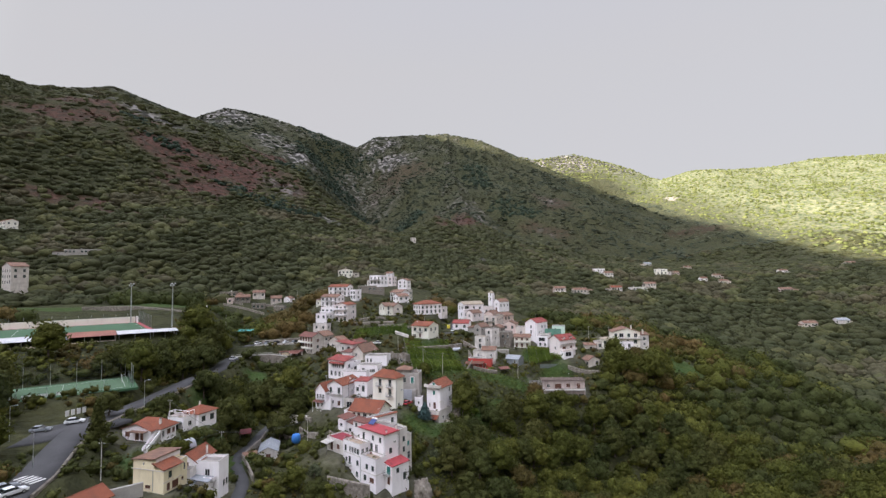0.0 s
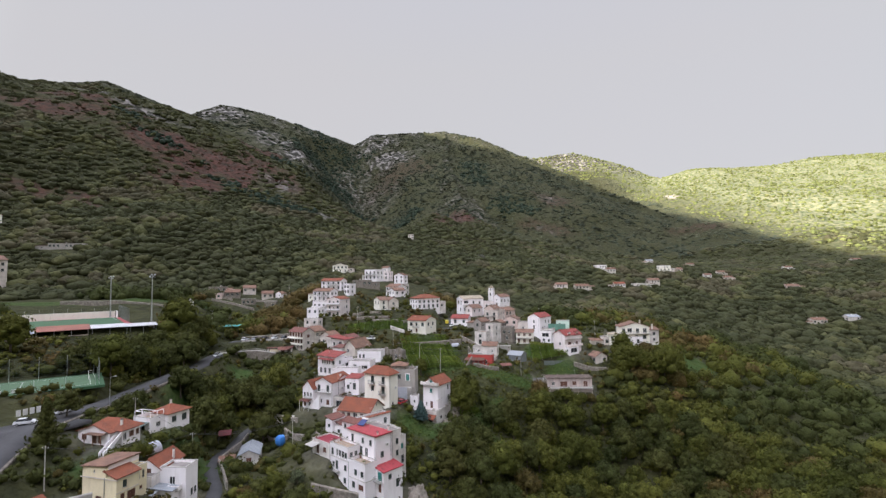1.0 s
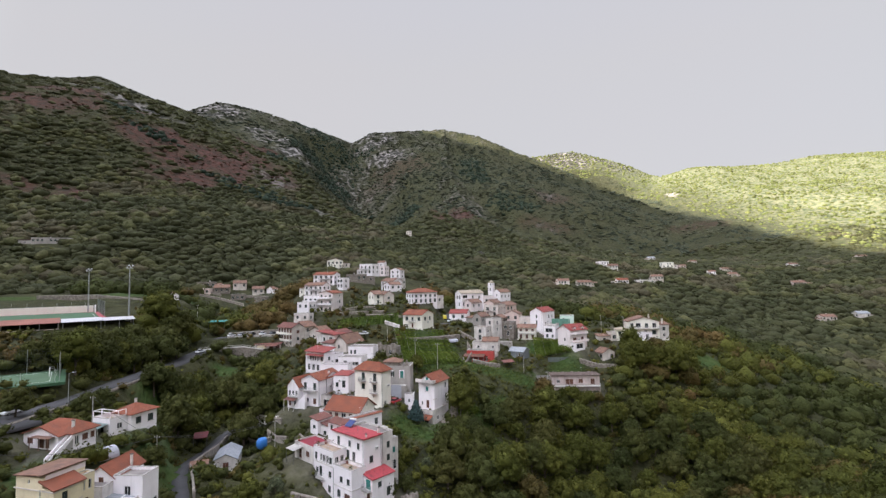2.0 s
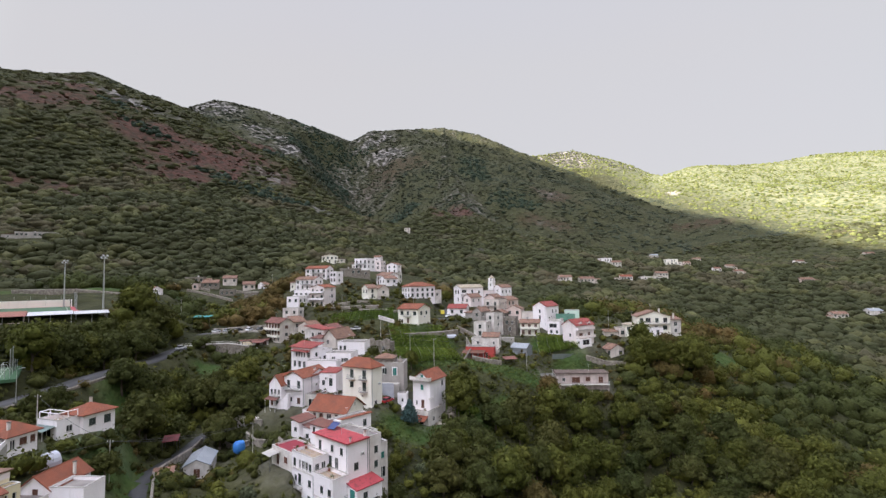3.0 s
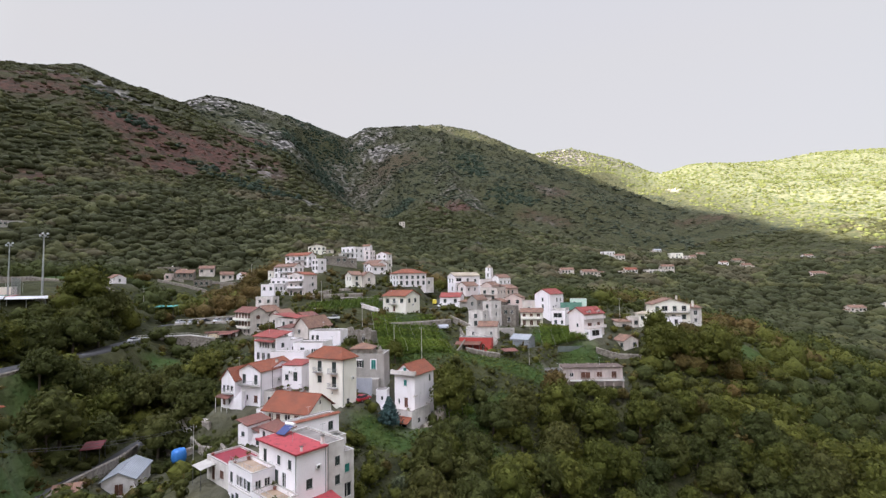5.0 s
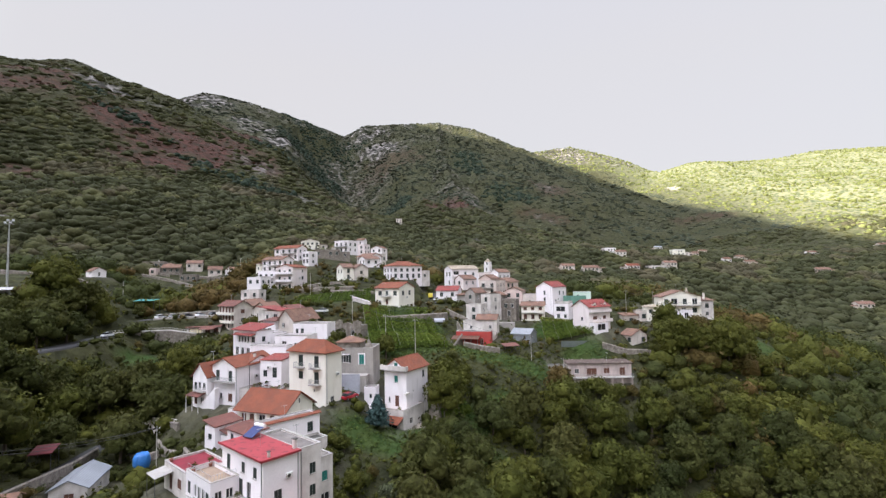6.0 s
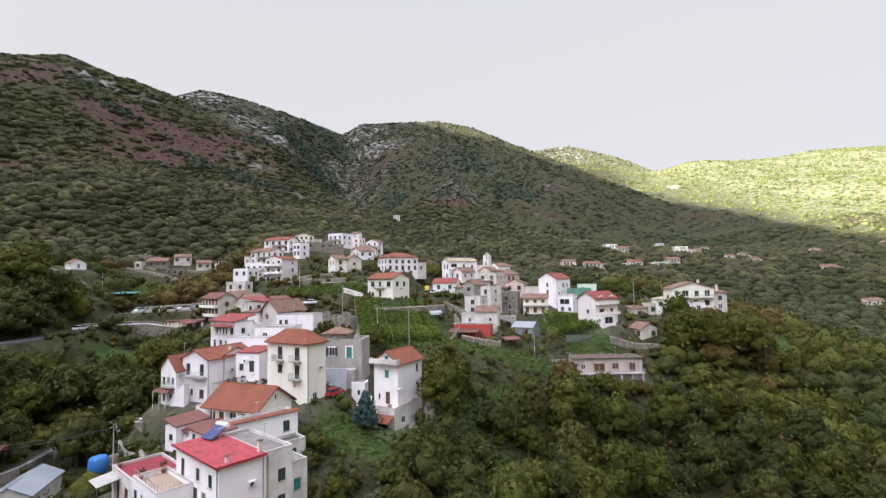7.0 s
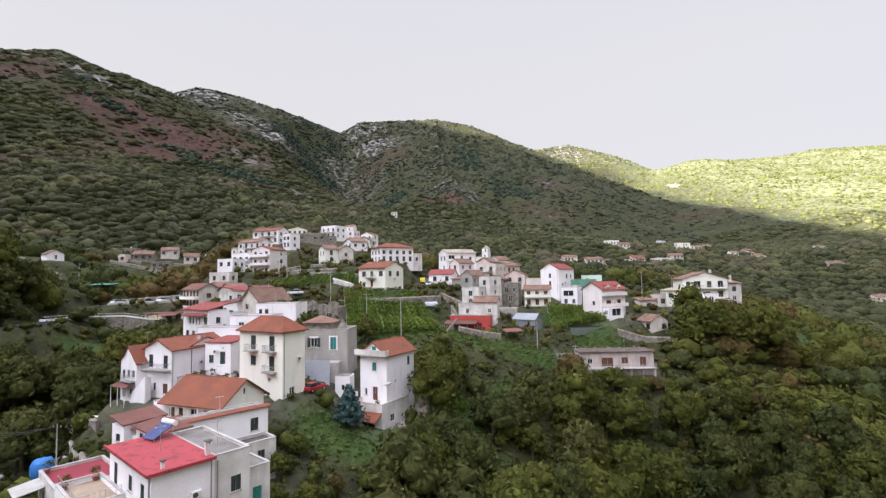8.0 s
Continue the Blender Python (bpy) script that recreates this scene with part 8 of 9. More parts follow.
    wood_mass("weeds", "rough weeds and low brambles on the slope", x[ok], y[ok], rng, 8, 0.35, 1.0, LEAF_LIGHT, 5, 0.75, 0.25, 0.36, 0.5)
    # long grass on the terraces
    x, y = spread_points(rng, -62, 72, 140, 262, 0.95)
    ok = keep_clear(x, y, 0.2) & (open_ground(x, y) > 0.45)
    wood_mass("long_grass", "long green grass and weeds on the terraces", x[ok], y[ok], rng, 8, 0.35, 0.8, GRASS_BLADE, 7, 0.7, 0.2, 0.5, 0.3, 1)


woods()

# ---- roads, fields and things of the left side of the valley ----
TURF = surface("artificial_turf", (0.040, 0.105, 0.050), (0.033, 0.09, 0.042), 0.4, 0.9, 0.0)
PALE_TURF = surface("worn_pitch", (0.080, 0.145, 0.080), (0.065, 0.12, 0.065), 0.4, 0.9, 0.0)
MESH_WIRE = surface("wire_netting", (0.12, 0.14, 0.13), (0.09, 0.11, 0.10), 2.0, 0.7, 0.0)
CAR_WHITE = surface("white_car_paint", (0.72, 0.73, 0.75), (0.68, 0.69, 0.71), 1.0, 0.25, 0.0)
CAR_GREY = surface("grey_car_paint", (0.28, 0.30, 0.33), (0.25, 0.27, 0.30), 1.0, 0.25, 0.0)
CAR_DARK = surface("dark_car_paint", (0.04, 0.045, 0.055), (0.03, 0.035, 0.045), 1.0, 0.25, 0.0)
CAR_RED = surface("red_car_paint", (0.42, 0.012, 0.03), (0.38, 0.01, 0.025), 1.0, 0.3, 0.0)
CAR_YELLOW = surface("yellow_van_paint", (0.72, 0.60, 0.08), (0.66, 0.54, 0.07), 1.0, 0.3, 0.0)
RUBBER = surface("tyre_rubber", (0.025, 0.025, 0.025), (0.02, 0.02, 0.02), 3.0, 0.85, 0.0)
BRICK_RED = surface("red_brown_roof_sheet", (0.30, 0.12, 0.085), (0.24, 0.095, 0.07), 0.6, 0.85, 0.03, wave="X", wave_size=0.3)


def road_strip(name, label, line, width, lift=0.0, material=None):
    pts = [Vector(p) for p in line]
    dense = []
    for k in range(len(pts) - 1):
        a, b = pts[max(k - 1, 0)], pts[k]
        c, d = pts[k + 1], pts[min(k + 2, len(pts) - 1)]
        for j in range(6):
            t = j / 6
            dense.append(0.5 * ((2 * b) + (c - a) * t + (2 * a - 5 * b + 4 * c - d) * t * t + (3 * b - a - 3 * c + d) * t**3))
    dense.append(pts[-1])
    verts = []
    for k, p in enumerate(dense):
        d = (dense[min(k + 1, len(dense) - 1)] - dense[max(k - 1, 0)]).xy.normalized()
        side = Vector((-d.y, d.x, 0)) * width / 2
        for q, dz in ((p + side, -0.5), (p + side, 0.05 + lift), (p - side, 0.05 + lift), (p - side, -0.5)):
            verts.append((q.x, q.y, q.z + dz))
    faces = [(4 * k + j, 4 * k + j + 1, 4 * k + j + 5, 4 * k + j + 4) for k in range(len(dense) - 1) for j in range(3)]
    return tagged(new(name, mesh_of(name, verts, faces, material or ASPHALT)), label, "road", kind="structure")


for _n, _label in (("main", "grey asphalt valley road"), ("lane", "narrow asphalt village lane"), ("square", "asphalt street by the church houses"), ("car_park", "grey asphalt deck of the village car park")):
    road_strip("road", _label, ROADS[_n][0], ROADS[_n][1], 0.2 if _n == "main" else 0.0)
road_strip("road", "asphalt lay-by beside the valley road", [(-101, 106, 45.2), (-95, 112, 45.35), (-88, 119, 45.5), (-86, 126, 45.4)], 13.0, 0.16)

# crossing stripes
for k in range(5):
    bm = bmesh.new()
    box(bm, -0.28, -1.3, 0, 0.28, 1.3, 0.012)
    ob = part("crossing_stripe", bm, ROAD_PAINT, None)
    ob.matrix_basis = pose(-78.9 + k * 1.1, 91.8 - k * 0.45, 44.30, 0, 0, -22)
    tagged(ob, "white painted zebra crossing stripe on the road", "road marking", "zebra crossing", "structure")


def slab_field(name, label, k, material, border):
    cx, cy, ca, fl, fw, fz = FIELDS[k]
    ob = thing(name, pose(cx, cy, fz, 0, 0, math.degrees(ca)), label, "sports field")
    bm = bmesh.new()
    box(bm, -fl / 2, -fw / 2, -0.6, fl / 2, fw / 2, 0.10)
    part("playing_surface", bm, material, ob)
    bm = bmesh.new()
    for x0, y0, x1, y1 in ((-fl / 2 + 1, -fw / 2 + 1, fl / 2 - 1, -fw / 2 + 1.12), (-fl / 2 + 1, fw / 2 - 1.12, fl / 2 - 1, fw / 2 - 1), (fl / 2 - 1.12, -fw / 2 + 1.12, fl / 2 - 1, fw / 2 - 1.12), (-0.06, -fw / 2 + 1.12, 0.06, fw / 2 - 1.12)):
        box(bm, x0, y0, 0.102, x1, y1, 0.11)
    part("line_marking", bm, ROAD_PAINT, ob)
    bm = bmesh.new()
    for x0, y0, x1, y1 in ((-fl / 2 - 2, -fw / 2 - 2, fl / 2 + 2, -fw / 2 - 0.003), (-fl / 2 - 2, fw / 2 + 0.003, fl / 2 + 2, fw / 2 + 2), (fl / 2 + 0.003, -fw / 2, fl / 2 + 2, fw / 2)):
        box(bm, x0, y0, -0.6, x1, y1, 0.08)
    part("border", bm, border, ob)
    return ob


stadium = slab_field("football_field", "green artificial turf football field with white lines", 0, TURF, RED_FLAT)
pitch = slab_field("small_pitch", "worn pale green five-a-side pitch", 1, PALE_TURF, TURF)


def pitch_boards():
    """Low boards along the near side of the small pitch."""
    for u0, w in ((-13.5, 3.4), (-8.6, 2.4), (-5.2, 2.2), (-1.2, 3.2)):
        b = thing("advertising_board", in_field(1, u0, -8.6, 0.1), "low white board at the side of the small pitch", "board")
        bm = bmesh.new()
        box(bm, 0, -0.04, 0.1, w, 0.04, 0.95, 0.01)
        part("panel", bm, FRAME, b)
        bm = bmesh.new()
        for xx in (0.3, w - 0.3):
            rod(bm, (xx, 0.09, 0), (xx, 0.09, 0.9), 0.03)
        part("post", bm, GALV, b)


def goal(m, w, h):
    g = thing("goal", m, "white metal football goal frame", "goal", "football goals")
    for sx in (-w / 2, w / 2):
        bm = bmesh.new()
        rod(bm, (sx, 0, 0), (sx, 0, h), 0.06), rod(bm, (sx, 0, h), (sx, 0.9, h * 0.95), 0.03), rod(bm, (sx, 0.9, h * 0.95), (sx, 1.6, 0), 0.03)
        part("post", bm, FRAME, g)
    bm = bmesh.new()
    rod(bm, (-w / 2, 0, h), (w / 2, 0, h), 0.06)
    part("crossbar", bm, FRAME, g)


def in_field(k, u, v, dz=0.0, turn=0.0):
    cx, cy, ca, fl, fw, fz = FIELDS[k]
    return pose(cx, cy, fz, 0, 0, math.degrees(ca)) @ pose(u, v, dz, 0, 0, turn)


goal(in_field(0, 6, 20.4, 0.1), 5.0, 2.0)
pitch_boards()
goal(in_field(1, 14.6, 2, 0.1, -90), 3.6, 2.0)

# field wall and nets
wall_far = thing("field_wall", in_field(0, 0, 24.5), "long cream rendered wall behind the football field", "wall")
for k in range(11):
    bm = bmesh.new()
    box(bm, -44 + k * 8, -0.15, -1.5, -44 + (k + 1) * 8 - 0.02, 0.15, 3.0, 0.02)
    part("wall_panel", bm, CREAM, wall_far)
bm = bmesh.new()
box(bm, 44.3, -7.0, -1.5, 44.6, 0.15, 3.2)
part("end_wall", bm, WHITE, wall_far)


def net_fence(name, label, m, length, height, gap, wire):
    f = thing(name, m, label, "fence")
    n = int(length / gap)
    post = kept(("net_post", height), lambda bm: rod(bm, (0, 0, -0.5), (0, 0, height), 0.06), GALV)
    for k in range(n + 1):
        shared("post", post, f, pose(k * length / n, 0, 0))
    bm = bmesh.new()
    z = 0.2
    while z < height:
        rod(bm, (0, 0, z), (length, 0, z), 0.012, sides=3)
        z += 0.6
    if wire:
        for k in range(int(length / 0.6)):
            rod(bm, (k * 0.6, 0, 0.2), (k * 0.6, 0, height - 0.1), 0.01, sides=3)
    part("netting", bm, MESH_WIRE, f)


net_fence("ball_fence", "high wire ball fence with steel posts", in_field(0, 45.5, -21, 0, 90), 46, 6.0, 4.6, True)
net_fence("ball_fence", "tall green ball fence round the small pitch", in_field(1, -16, 9.8), 32, 6.5, 6.0, True)
net_fence("ball_fence", "tall ball fence at the pitch end", in_field(1, 16.8, -9, 0, 90), 18, 6.5, 6.0, True)
net_fence("ball_fence", "low wire fence along the pitch", in_field(1, -16, -9.8), 32, 3.0, 6.0, True)
net_fence("field_fence", "wire fence on the terrace above the field", in_field(0, -44, 27.5, 1.2), 90, 3.4, 5.0, False)


def light_mast(x, y, z, h):
    m = thing("light_mast", pose(x, y, z, 0, 0, 38), "tall pale steel floodlight mast", "light mast", "floodlight masts")
    bm = bmesh.new()
    rod(bm, (0, 0, -1), (0, 0, h), 0.34, 0.16, 10)
    part("pole", bm, GALV, m)
    bm = bmesh.new()
    box(bm, -1.1, -0.08, h - 0.1, 1.1, 0.08, h + 0.1), box(bm, -0.9, -0.08, h + 0.8, 0.9, 0.08, h + 0.95), rod(bm, (0, 0, h), (0, 0, h + 1), 0.08)
    part("crossarm", bm, GALV, m)
    for k in range(4):
        bm = bmesh.new()
        box(bm, -0.28, -0.25, -0.25, 0.28, 0.12, 0.3, 0.04)
        lamp = part("floodlight", bm, GALV, m)
        lamp.matrix_basis = pose(-0.9 + 0.6 * k, -0.25, h + 0.25 + 0.75 * (k % 2), -25)


light_mast(-157.5, 243.5, 60.0, 18.6)
light_mast(-119.0, 212.0, 59.6, 19.0)


def stand(name, label, u0, u1, v0, depth, h, roof_mat, wall_mat, slope):
    s = thing(name, in_field(0, u0, v0, -3.6), label, "stand")
    length = u1 - u0
    bm = bmesh.new()
    if wall_mat:
        box(bm, 0, depth - 0.3, -2, length, depth, h), box(bm, 0, 0.4, -2, length, 0.6, 1.2), box(bm, 0, 0.6, -2, 0.25, depth - 0.303, h), box(bm, length - 0.25, 0.6, -2, length, depth - 0.303, h)
        part("wall", bm, wall_mat, s)
    else:
        box(bm, 0, depth - 0.3, -2, length, depth, h)
        part("wall", bm, WHITE_DIRTY, s)
    n = max(2, int(length / 4))
    post = kept(("stand_post", h), lambda bm: rod(bm, (0, 0, -2), (0, 0, h), 0.09), GALV)
    for k in range(n + 1):
        shared("post", post, s, pose(0.15 + (length - 0.3) * k / n, 0.25, 0))
    bm = bmesh.new()
    solid(bm, [(-0.5, h + 0.1), (depth + 0.4, h + 0.1 + slope), (depth + 0.4, h + 0.22 + slope), (-0.5, h + 0.22)], "x", -0.4, length + 0.4)
    part("roof", bm, roof_mat, s)
    return s


stand("changing_rooms", "long low building with red-brown sheet roof beside the field", 17, 32, -34, 9, 3.0, BRICK_RED, PINK, 1.2)
stand("changing_rooms", "low pinkish changing room with grey sheet roof", 9, 16.4, -35, 7, 2.6, GREY_SHEET, PINK, 0.5)
stand("field_stand", "open stand with pale sheet roof beside the field", 33, 44, -33, 7, 3.0, SHEET, None, 0.8)
stand("field_stand", "small open stand with pale sheet roof", 45, 54, -31, 6, 2.8, SHEET, None, 0.7)
stand("field_stand", "wide shelter with pale sheet roof and pink wall", -16, 8, -36, 9, 3.0, SHEET, PINK, 0.9)


def car(x, y, z, turn, paint, label, van=False):
    c = thing("van" if van else "car", pose(x, y, z, 0, 0, turn), label, "van" if van else "car", "parked cars")
    bm = bmesh.new()
    top = 1.95 if van else 0.92
    side = [(-2.05, 0.35), (-2.05, 0.75), (-1.95, top), (1.1, top), (1.95, 0.78), (2.08, 0.6), (2.05, 0.3)]
    if van:
        side = [(-2.1, 0.35), (-2.15, 1.2), (-2.05, 1.98), (0.9, 2.0), (1.5, 1.2), (2.1, 1.0), (2.15, 0.35)]
    solid(bm, side, "y", -0.84, 0.84)
    bmesh.ops.bevel(bm, geom=[e for e in bm.edges if abs(e.verts[0].co.y - e.verts[1].co.y) < 0.01], offset=0.09, segments=2, affect="EDGES")
    bmesh.ops.recalc_face_normals(bm, faces=bm.faces)
    body = part("body", bm, paint, c)
    bm = bmesh.new()
    if van:
        solid(bm, [(0.95, 1.25), (0.8, 1.85), (0.98, 1.87), (1.46, 1.26)], "y", -0.86, 0.86)
    else:
        solid(bm, [(-1.75, 0.9), (-1.35, 1.38), (-1.2, 1.42), (0.2, 1.42), (1.05, 0.9)], "y", -0.72, 0.72)
        bmesh.ops.bevel(bm, geom=list(bm.edges), offset=0.05, segments=1, affect="EDGES")
    bmesh.ops.recalc_face_normals(bm, faces=bm.faces)
    part("glazing", bm, DARK_GLASS, body)
    if not van:
        bm = bmesh.new()
        box(bm, -1.25, -0.66, 1.4, 0.15, 0.66, 1.45, 0.02)
        part("roof", bm, paint, body)
    wheel = kept("wheel", lambda b: rod(b, (0, -0.1, 0), (0, 0.1, 0), 0.31, sides=14), RUBBER)
    rim = kept("rim", lambda b: rod(b, (0, -0.115, 0), (0, 0.115, 0), 0.18, sides=10), GALV)
    for wx in (-1.3, 1.3):
        for wy in (-0.78, 0.78):
            w = shared("wheel", wheel, c, pose(wx, wy, 0.31))
            shared("rim", rim, w, Matrix())
    for hy in (-0.6, 0.6):
        bm = bmesh.new()
        box(bm, 1.92, hy - 0.18, 0.58, 2.09, hy + 0.18, 0.72, 0.02)
        part("headlight", bm, FRAME, body)


car(-95.1, 115.3, 45.57, 20, CAR_GREY, "silver estate car parked by the road")
car(-91.7, 121.3, 45.66, 25, CAR_WHITE, "white small car parked by the road")
car(-91.2, 131.0, 45.42, 80, CAR_WHITE, "white pickup parked at the roadside")
car(-74.2, 84.5, 44.25, 62, CAR_WHITE, "white car waiting on the road")
car(-77.0, 86.0, 44.25, 62, CAR_GREY, "grey car on the road beside another")
car(2.2, 263.0, 52.8, 90, CAR_YELLOW, "bright yellow van parked in the village street", True)
car(4.5, 257.0, 52.0, 80, CAR_WHITE, "white car in the village street")
for _k, (_p, _l) in enumerate(((CAR_WHITE, "white car in the village car park"), (CAR_GREY, "grey car in the village car park"), (CAR_DARK, "dark car in the village car park"), (CAR_WHITE, "white hatchback in the village car park"), (CAR_DARK, "black car in the village car park"))):
    car(-95 + _k * 4.6, 247.4 + 0.3 * _k, 48.0 + 0.12 * _k, 78 + 6 * (_k % 2), _p, _l)
car(-96.4, 222.0, 44.5, 80, CAR_WHITE, "white car driving up the valley road")
car(-31.0, 221.5, 50.6, 170, CAR_WHITE, "white car beside the vineyard wall")


# retaining wall of the car park, with its parapet
def retaining_wall(name, label, line, height, thick, material, rail=None, course=0.0):
    w = thing(name, pose(line[0][0], line[0][1], line[0][2]), label, "wall")
    o = Vector(line[0])
    for a, b in zip(line, line[1:]):
        a, b = Vector(a) - o, Vector(b) - o
        d = (b - a).xy.normalized()
        n = Vector((-d.y, d.x, 0)) * thick / 2
        bm = bmesh.new()
        v = [bm.verts.new(p) for p in (a - n - Vector((0, 0, 2.5)), b - n - Vector((0, 0, 2.5)), b + n - Vector((0, 0, 2.5)), a + n - Vector((0, 0, 2.5)), a - n + Vector((0, 0, height)), b - n + Vector((0, 0, height)), b + n + Vector((0, 0, height)), a + n + Vector((0, 0, height)))]
        for f in ((3, 2, 1, 0), (4, 5, 6, 7), (0, 1, 5, 4), (1, 2, 6, 5), (2, 3, 7, 6), (3, 0, 4, 7)):
            bm.faces.new([v[i] for i in f])
        part("wall_section", bm, material, w)
        bm = bmesh.new()
        rod(bm, a + Vector((0, 0, height + 0.03)), b + Vector((0, 0, height + 0.03)), thick * 0.62, sides=4)
        part("coping", bm, CONCRETE if rail else material, w)
        if rail:
            bm = bmesh.new()
            length = (b - a).length
            k = 0.0
            while k < length:
                p = a.lerp(b, k / length)
                rod(bm, p + Vector((0, 0, height)), p + Vector((0, 0, height + 0.95)), 0.05, sides=5)
                k += 0.9
            rod(bm, a + Vector((0, 0, height + 0.95)), b + Vector((0, 0, height + 0.95)), 0.07, sides=5)
            part("balustrade", bm, rail, w)
    return w


retaining_wall("retaining_wall", "dark stone retaining wall with pale balustrade", [(-99, 226, 41.0), (-91.8, 229.8, 41.2), (-84, 233.8, 41.0), (-76, 235.0, 39.6)], 3.9, 0.6, STONE, CONCRETE)
retaining_wall("retaining_wall", "grey concrete front wall of the car park deck", [(-94.5, 242.2, 44.6), (-84, 242.6, 45.0), (-73, 243.4, 45.4)], 3.6, 0.4, GREY_WALL)
retaining_wall("retaining_wall", "upper concrete wall of the car park", [(-98, 250.8, 47.6), (-84, 251.6, 48.4), (-73, 252.4, 49.0)], 1.4, 0.4, STONE)
retaining_wall("road_wall", "low stone wall beside the valley road", [(-70.5, 84, 43.6), (-73.5, 93, 43.6), (-79, 106, 44.8), (-83, 118, 45.2), (-84.6, 130, 44.8), (-84.8, 145, 44.4), (-86, 168, 44.6)], 0.75, 0.4, STONE)
retaining_wall("lane_wall", "stone wall along the village lane", [(-48.2, 123, 29.4), (-53.2, 132, 29.0), (-58.3, 141, 28.2), (-59.6, 150, 27.2), (-60.3, 160, 26.4), (-61.6, 168, 26.2)], 2.4, 0.4, STONE)
retaining_wall("terrace_wall", "stone terrace wall under the front houses", [(-31, 128.4, 26.5), (-25, 126.0, 26.2), (-19.5, 124.6, 25.6)], 2.6, 0.5, STONE)
retaining_wall("terrace_wall", "pale rendered garden wall in the village", [(-57, 176.4, 30.9), (-51.5, 173, 31.4), (-46, 170, 31.9)], 1.1, 0.3, WHITE_DIRTY)
retaining_wall("terrace_wall", "long stone wall under the cream house", [(-33, 224.6, 48.2), (-22, 221.8, 48.2), (-10, 221.5, 48.4), (1, 224, 48.6), (8, 230, 48.6)], 0.5, 0.5, STONE)
retaining_wall("terrace_wall", "stone wall beside the vineyard path", [(11, 224, 45), (12.5, 216, 42.6), (9, 205, 40)], 1.8, 0.4, STONE)
for _label, _mat, _h, _line in (
        ("rubble stone terrace wall on the village slope", STONE, 1.3, [(56, 222.4), (63, 221.4), (72, 221)]), ("rubble stone terrace wall below the white hillside houses", STONE, 1.1, [(-46, 262), (-38, 261), (-30, 257)]),
        ("rubble stone terrace wall below the white hillside houses", STONE, 1.1, [(-48, 256), (-38, 254), (-26, 252)]), ("rubble stone terrace wall among the vines", STONE, 1.0, [(-34, 248), (-22, 246.5), (-13, 246)]),
        ("whitewashed garden wall beside the cream house", WHITE_DIRTY, 1.3, [(-24, 236.6), (-17.4, 233.8)]), ("stone wall between the front houses", STONE, 1.6, [(-35.5, 150), (-31, 145.5), (-29.5, 147)]),
        ("mossy stone wall on the garden slope", STONE, 1.4, [(-50, 168), (-45.5, 163), (-41, 158)]), ("tumbled stone wall on the garden slope", STONE, 1.0, [(-66, 189), (-60, 183), (-55, 177)]),
        ("rubble wall along the garden path", STONE, 1.2, [(-64, 186), (-57, 179), (-51, 172.5), (-46, 168)]), ("dry stone wall of the lower garden", STONE, 1.1, [(-58, 170), (-53, 166.5), (-48, 165)]), ("rubble wall of the upper garden", STONE, 1.0, [(-56, 190), (-50, 184), (-44, 178)]), ("stone wall beside the church lane", STONE, 1.7, [(8, 238), (14, 233), (16.5, 226)]),
        ("stone wall below the red house", STONE, 1.3, [(12, 207), (17, 206.2), (22, 206.4)]), ("crumbling terrace wall among the ruins", STONE, 1.0, [(-162, 330), (-148, 331), (-136, 327)]), ("crumbling terrace wall among the ruins", STONE, 1.2, [(-146, 320), (-130, 318), (-116, 312)]), ("crumbling terrace wall among the ruins", STONE, 1.0, [(-128, 332), (-116, 330), (-106, 325)]), ("dry stone wall above the football field", STONE, 1.6, [(-196, 262), (-170, 268), (-140, 266), (-124, 262)])):
    _z = land(np.array([p[0] for p in _line]), np.array([p[1] for p in _line]))
    retaining_wall("terrace_wall", _label, [(p[0], p[1], float(z_)) for p, z_ in zip(_line, _z)], _h, 0.45, _mat)
retaining_wall("garden_wall", "grey wall beside the yellow house", [(-60.4, 98.4, 37.4), (-65, 94, 37.6), (-70, 87, 38)], 3.0, 0.3, CONCRETE)


DARK_RED = surface("dark_red_sheet", (0.15, 0.02, 0.025), (0.11, 0.016, 0.02), 1.0, 0.7, 0.02)


def canopy(x, y, z, turn, w, d, h, material, label):
    c = thing("canopy", pose(x, y, z, 0, 0, turn), label, "canopy")
    bm = bmesh.new()
    solid(bm, [(0, h), (d, h + 0.5), (d, h + 0.58), (0, h + 0.08)], "x", 0, w)
    part("roof", bm, material, c)
    post = kept(("canopy_post", h), lambda b: rod(b, (0, 0, -0.8), (0, 0, h), 0.06), IRON)
    for px in (0.2, w - 0.2):
        for py in (0.2, d - 0.2):
            shared("post", post, c, pose(px, py, 0))


canopy(-108, 252, 50.6, 5, 7.5, 5, 3.6, TEAL, "dark teal shade canopy beside the road")
canopy(-75.8, 235.6, 42.2, 6, 5.0, 2.8, 2.5, BROWN_X, "low restaurant veranda with brown roof")
canopy(-66.0, 157, 29.0, 20, 3.5, 4, 2.2, DARK_RED, "small lean-to with dark red roof")


def tarp(x, y, z, r):
    t = thing("tarpaulin", pose(x, y, z), "bright blue tarpaulin over a round water tank", "tarpaulin")
    sv, sf = ico(3)
    keep = sv.copy()
    keep[:, 2] = np.clip(keep[:, 2] * 1.4, -0.95, 0.95)
    wob = 1 + 0.06 * np.sin(sv[:, 0] * 9) * np.cos(sv[:, 1] * 8)
    shared("sheet", mesh_of("sheet", keep * wob[:, None] * r, sf, BLUE_SHEET), t, Matrix())


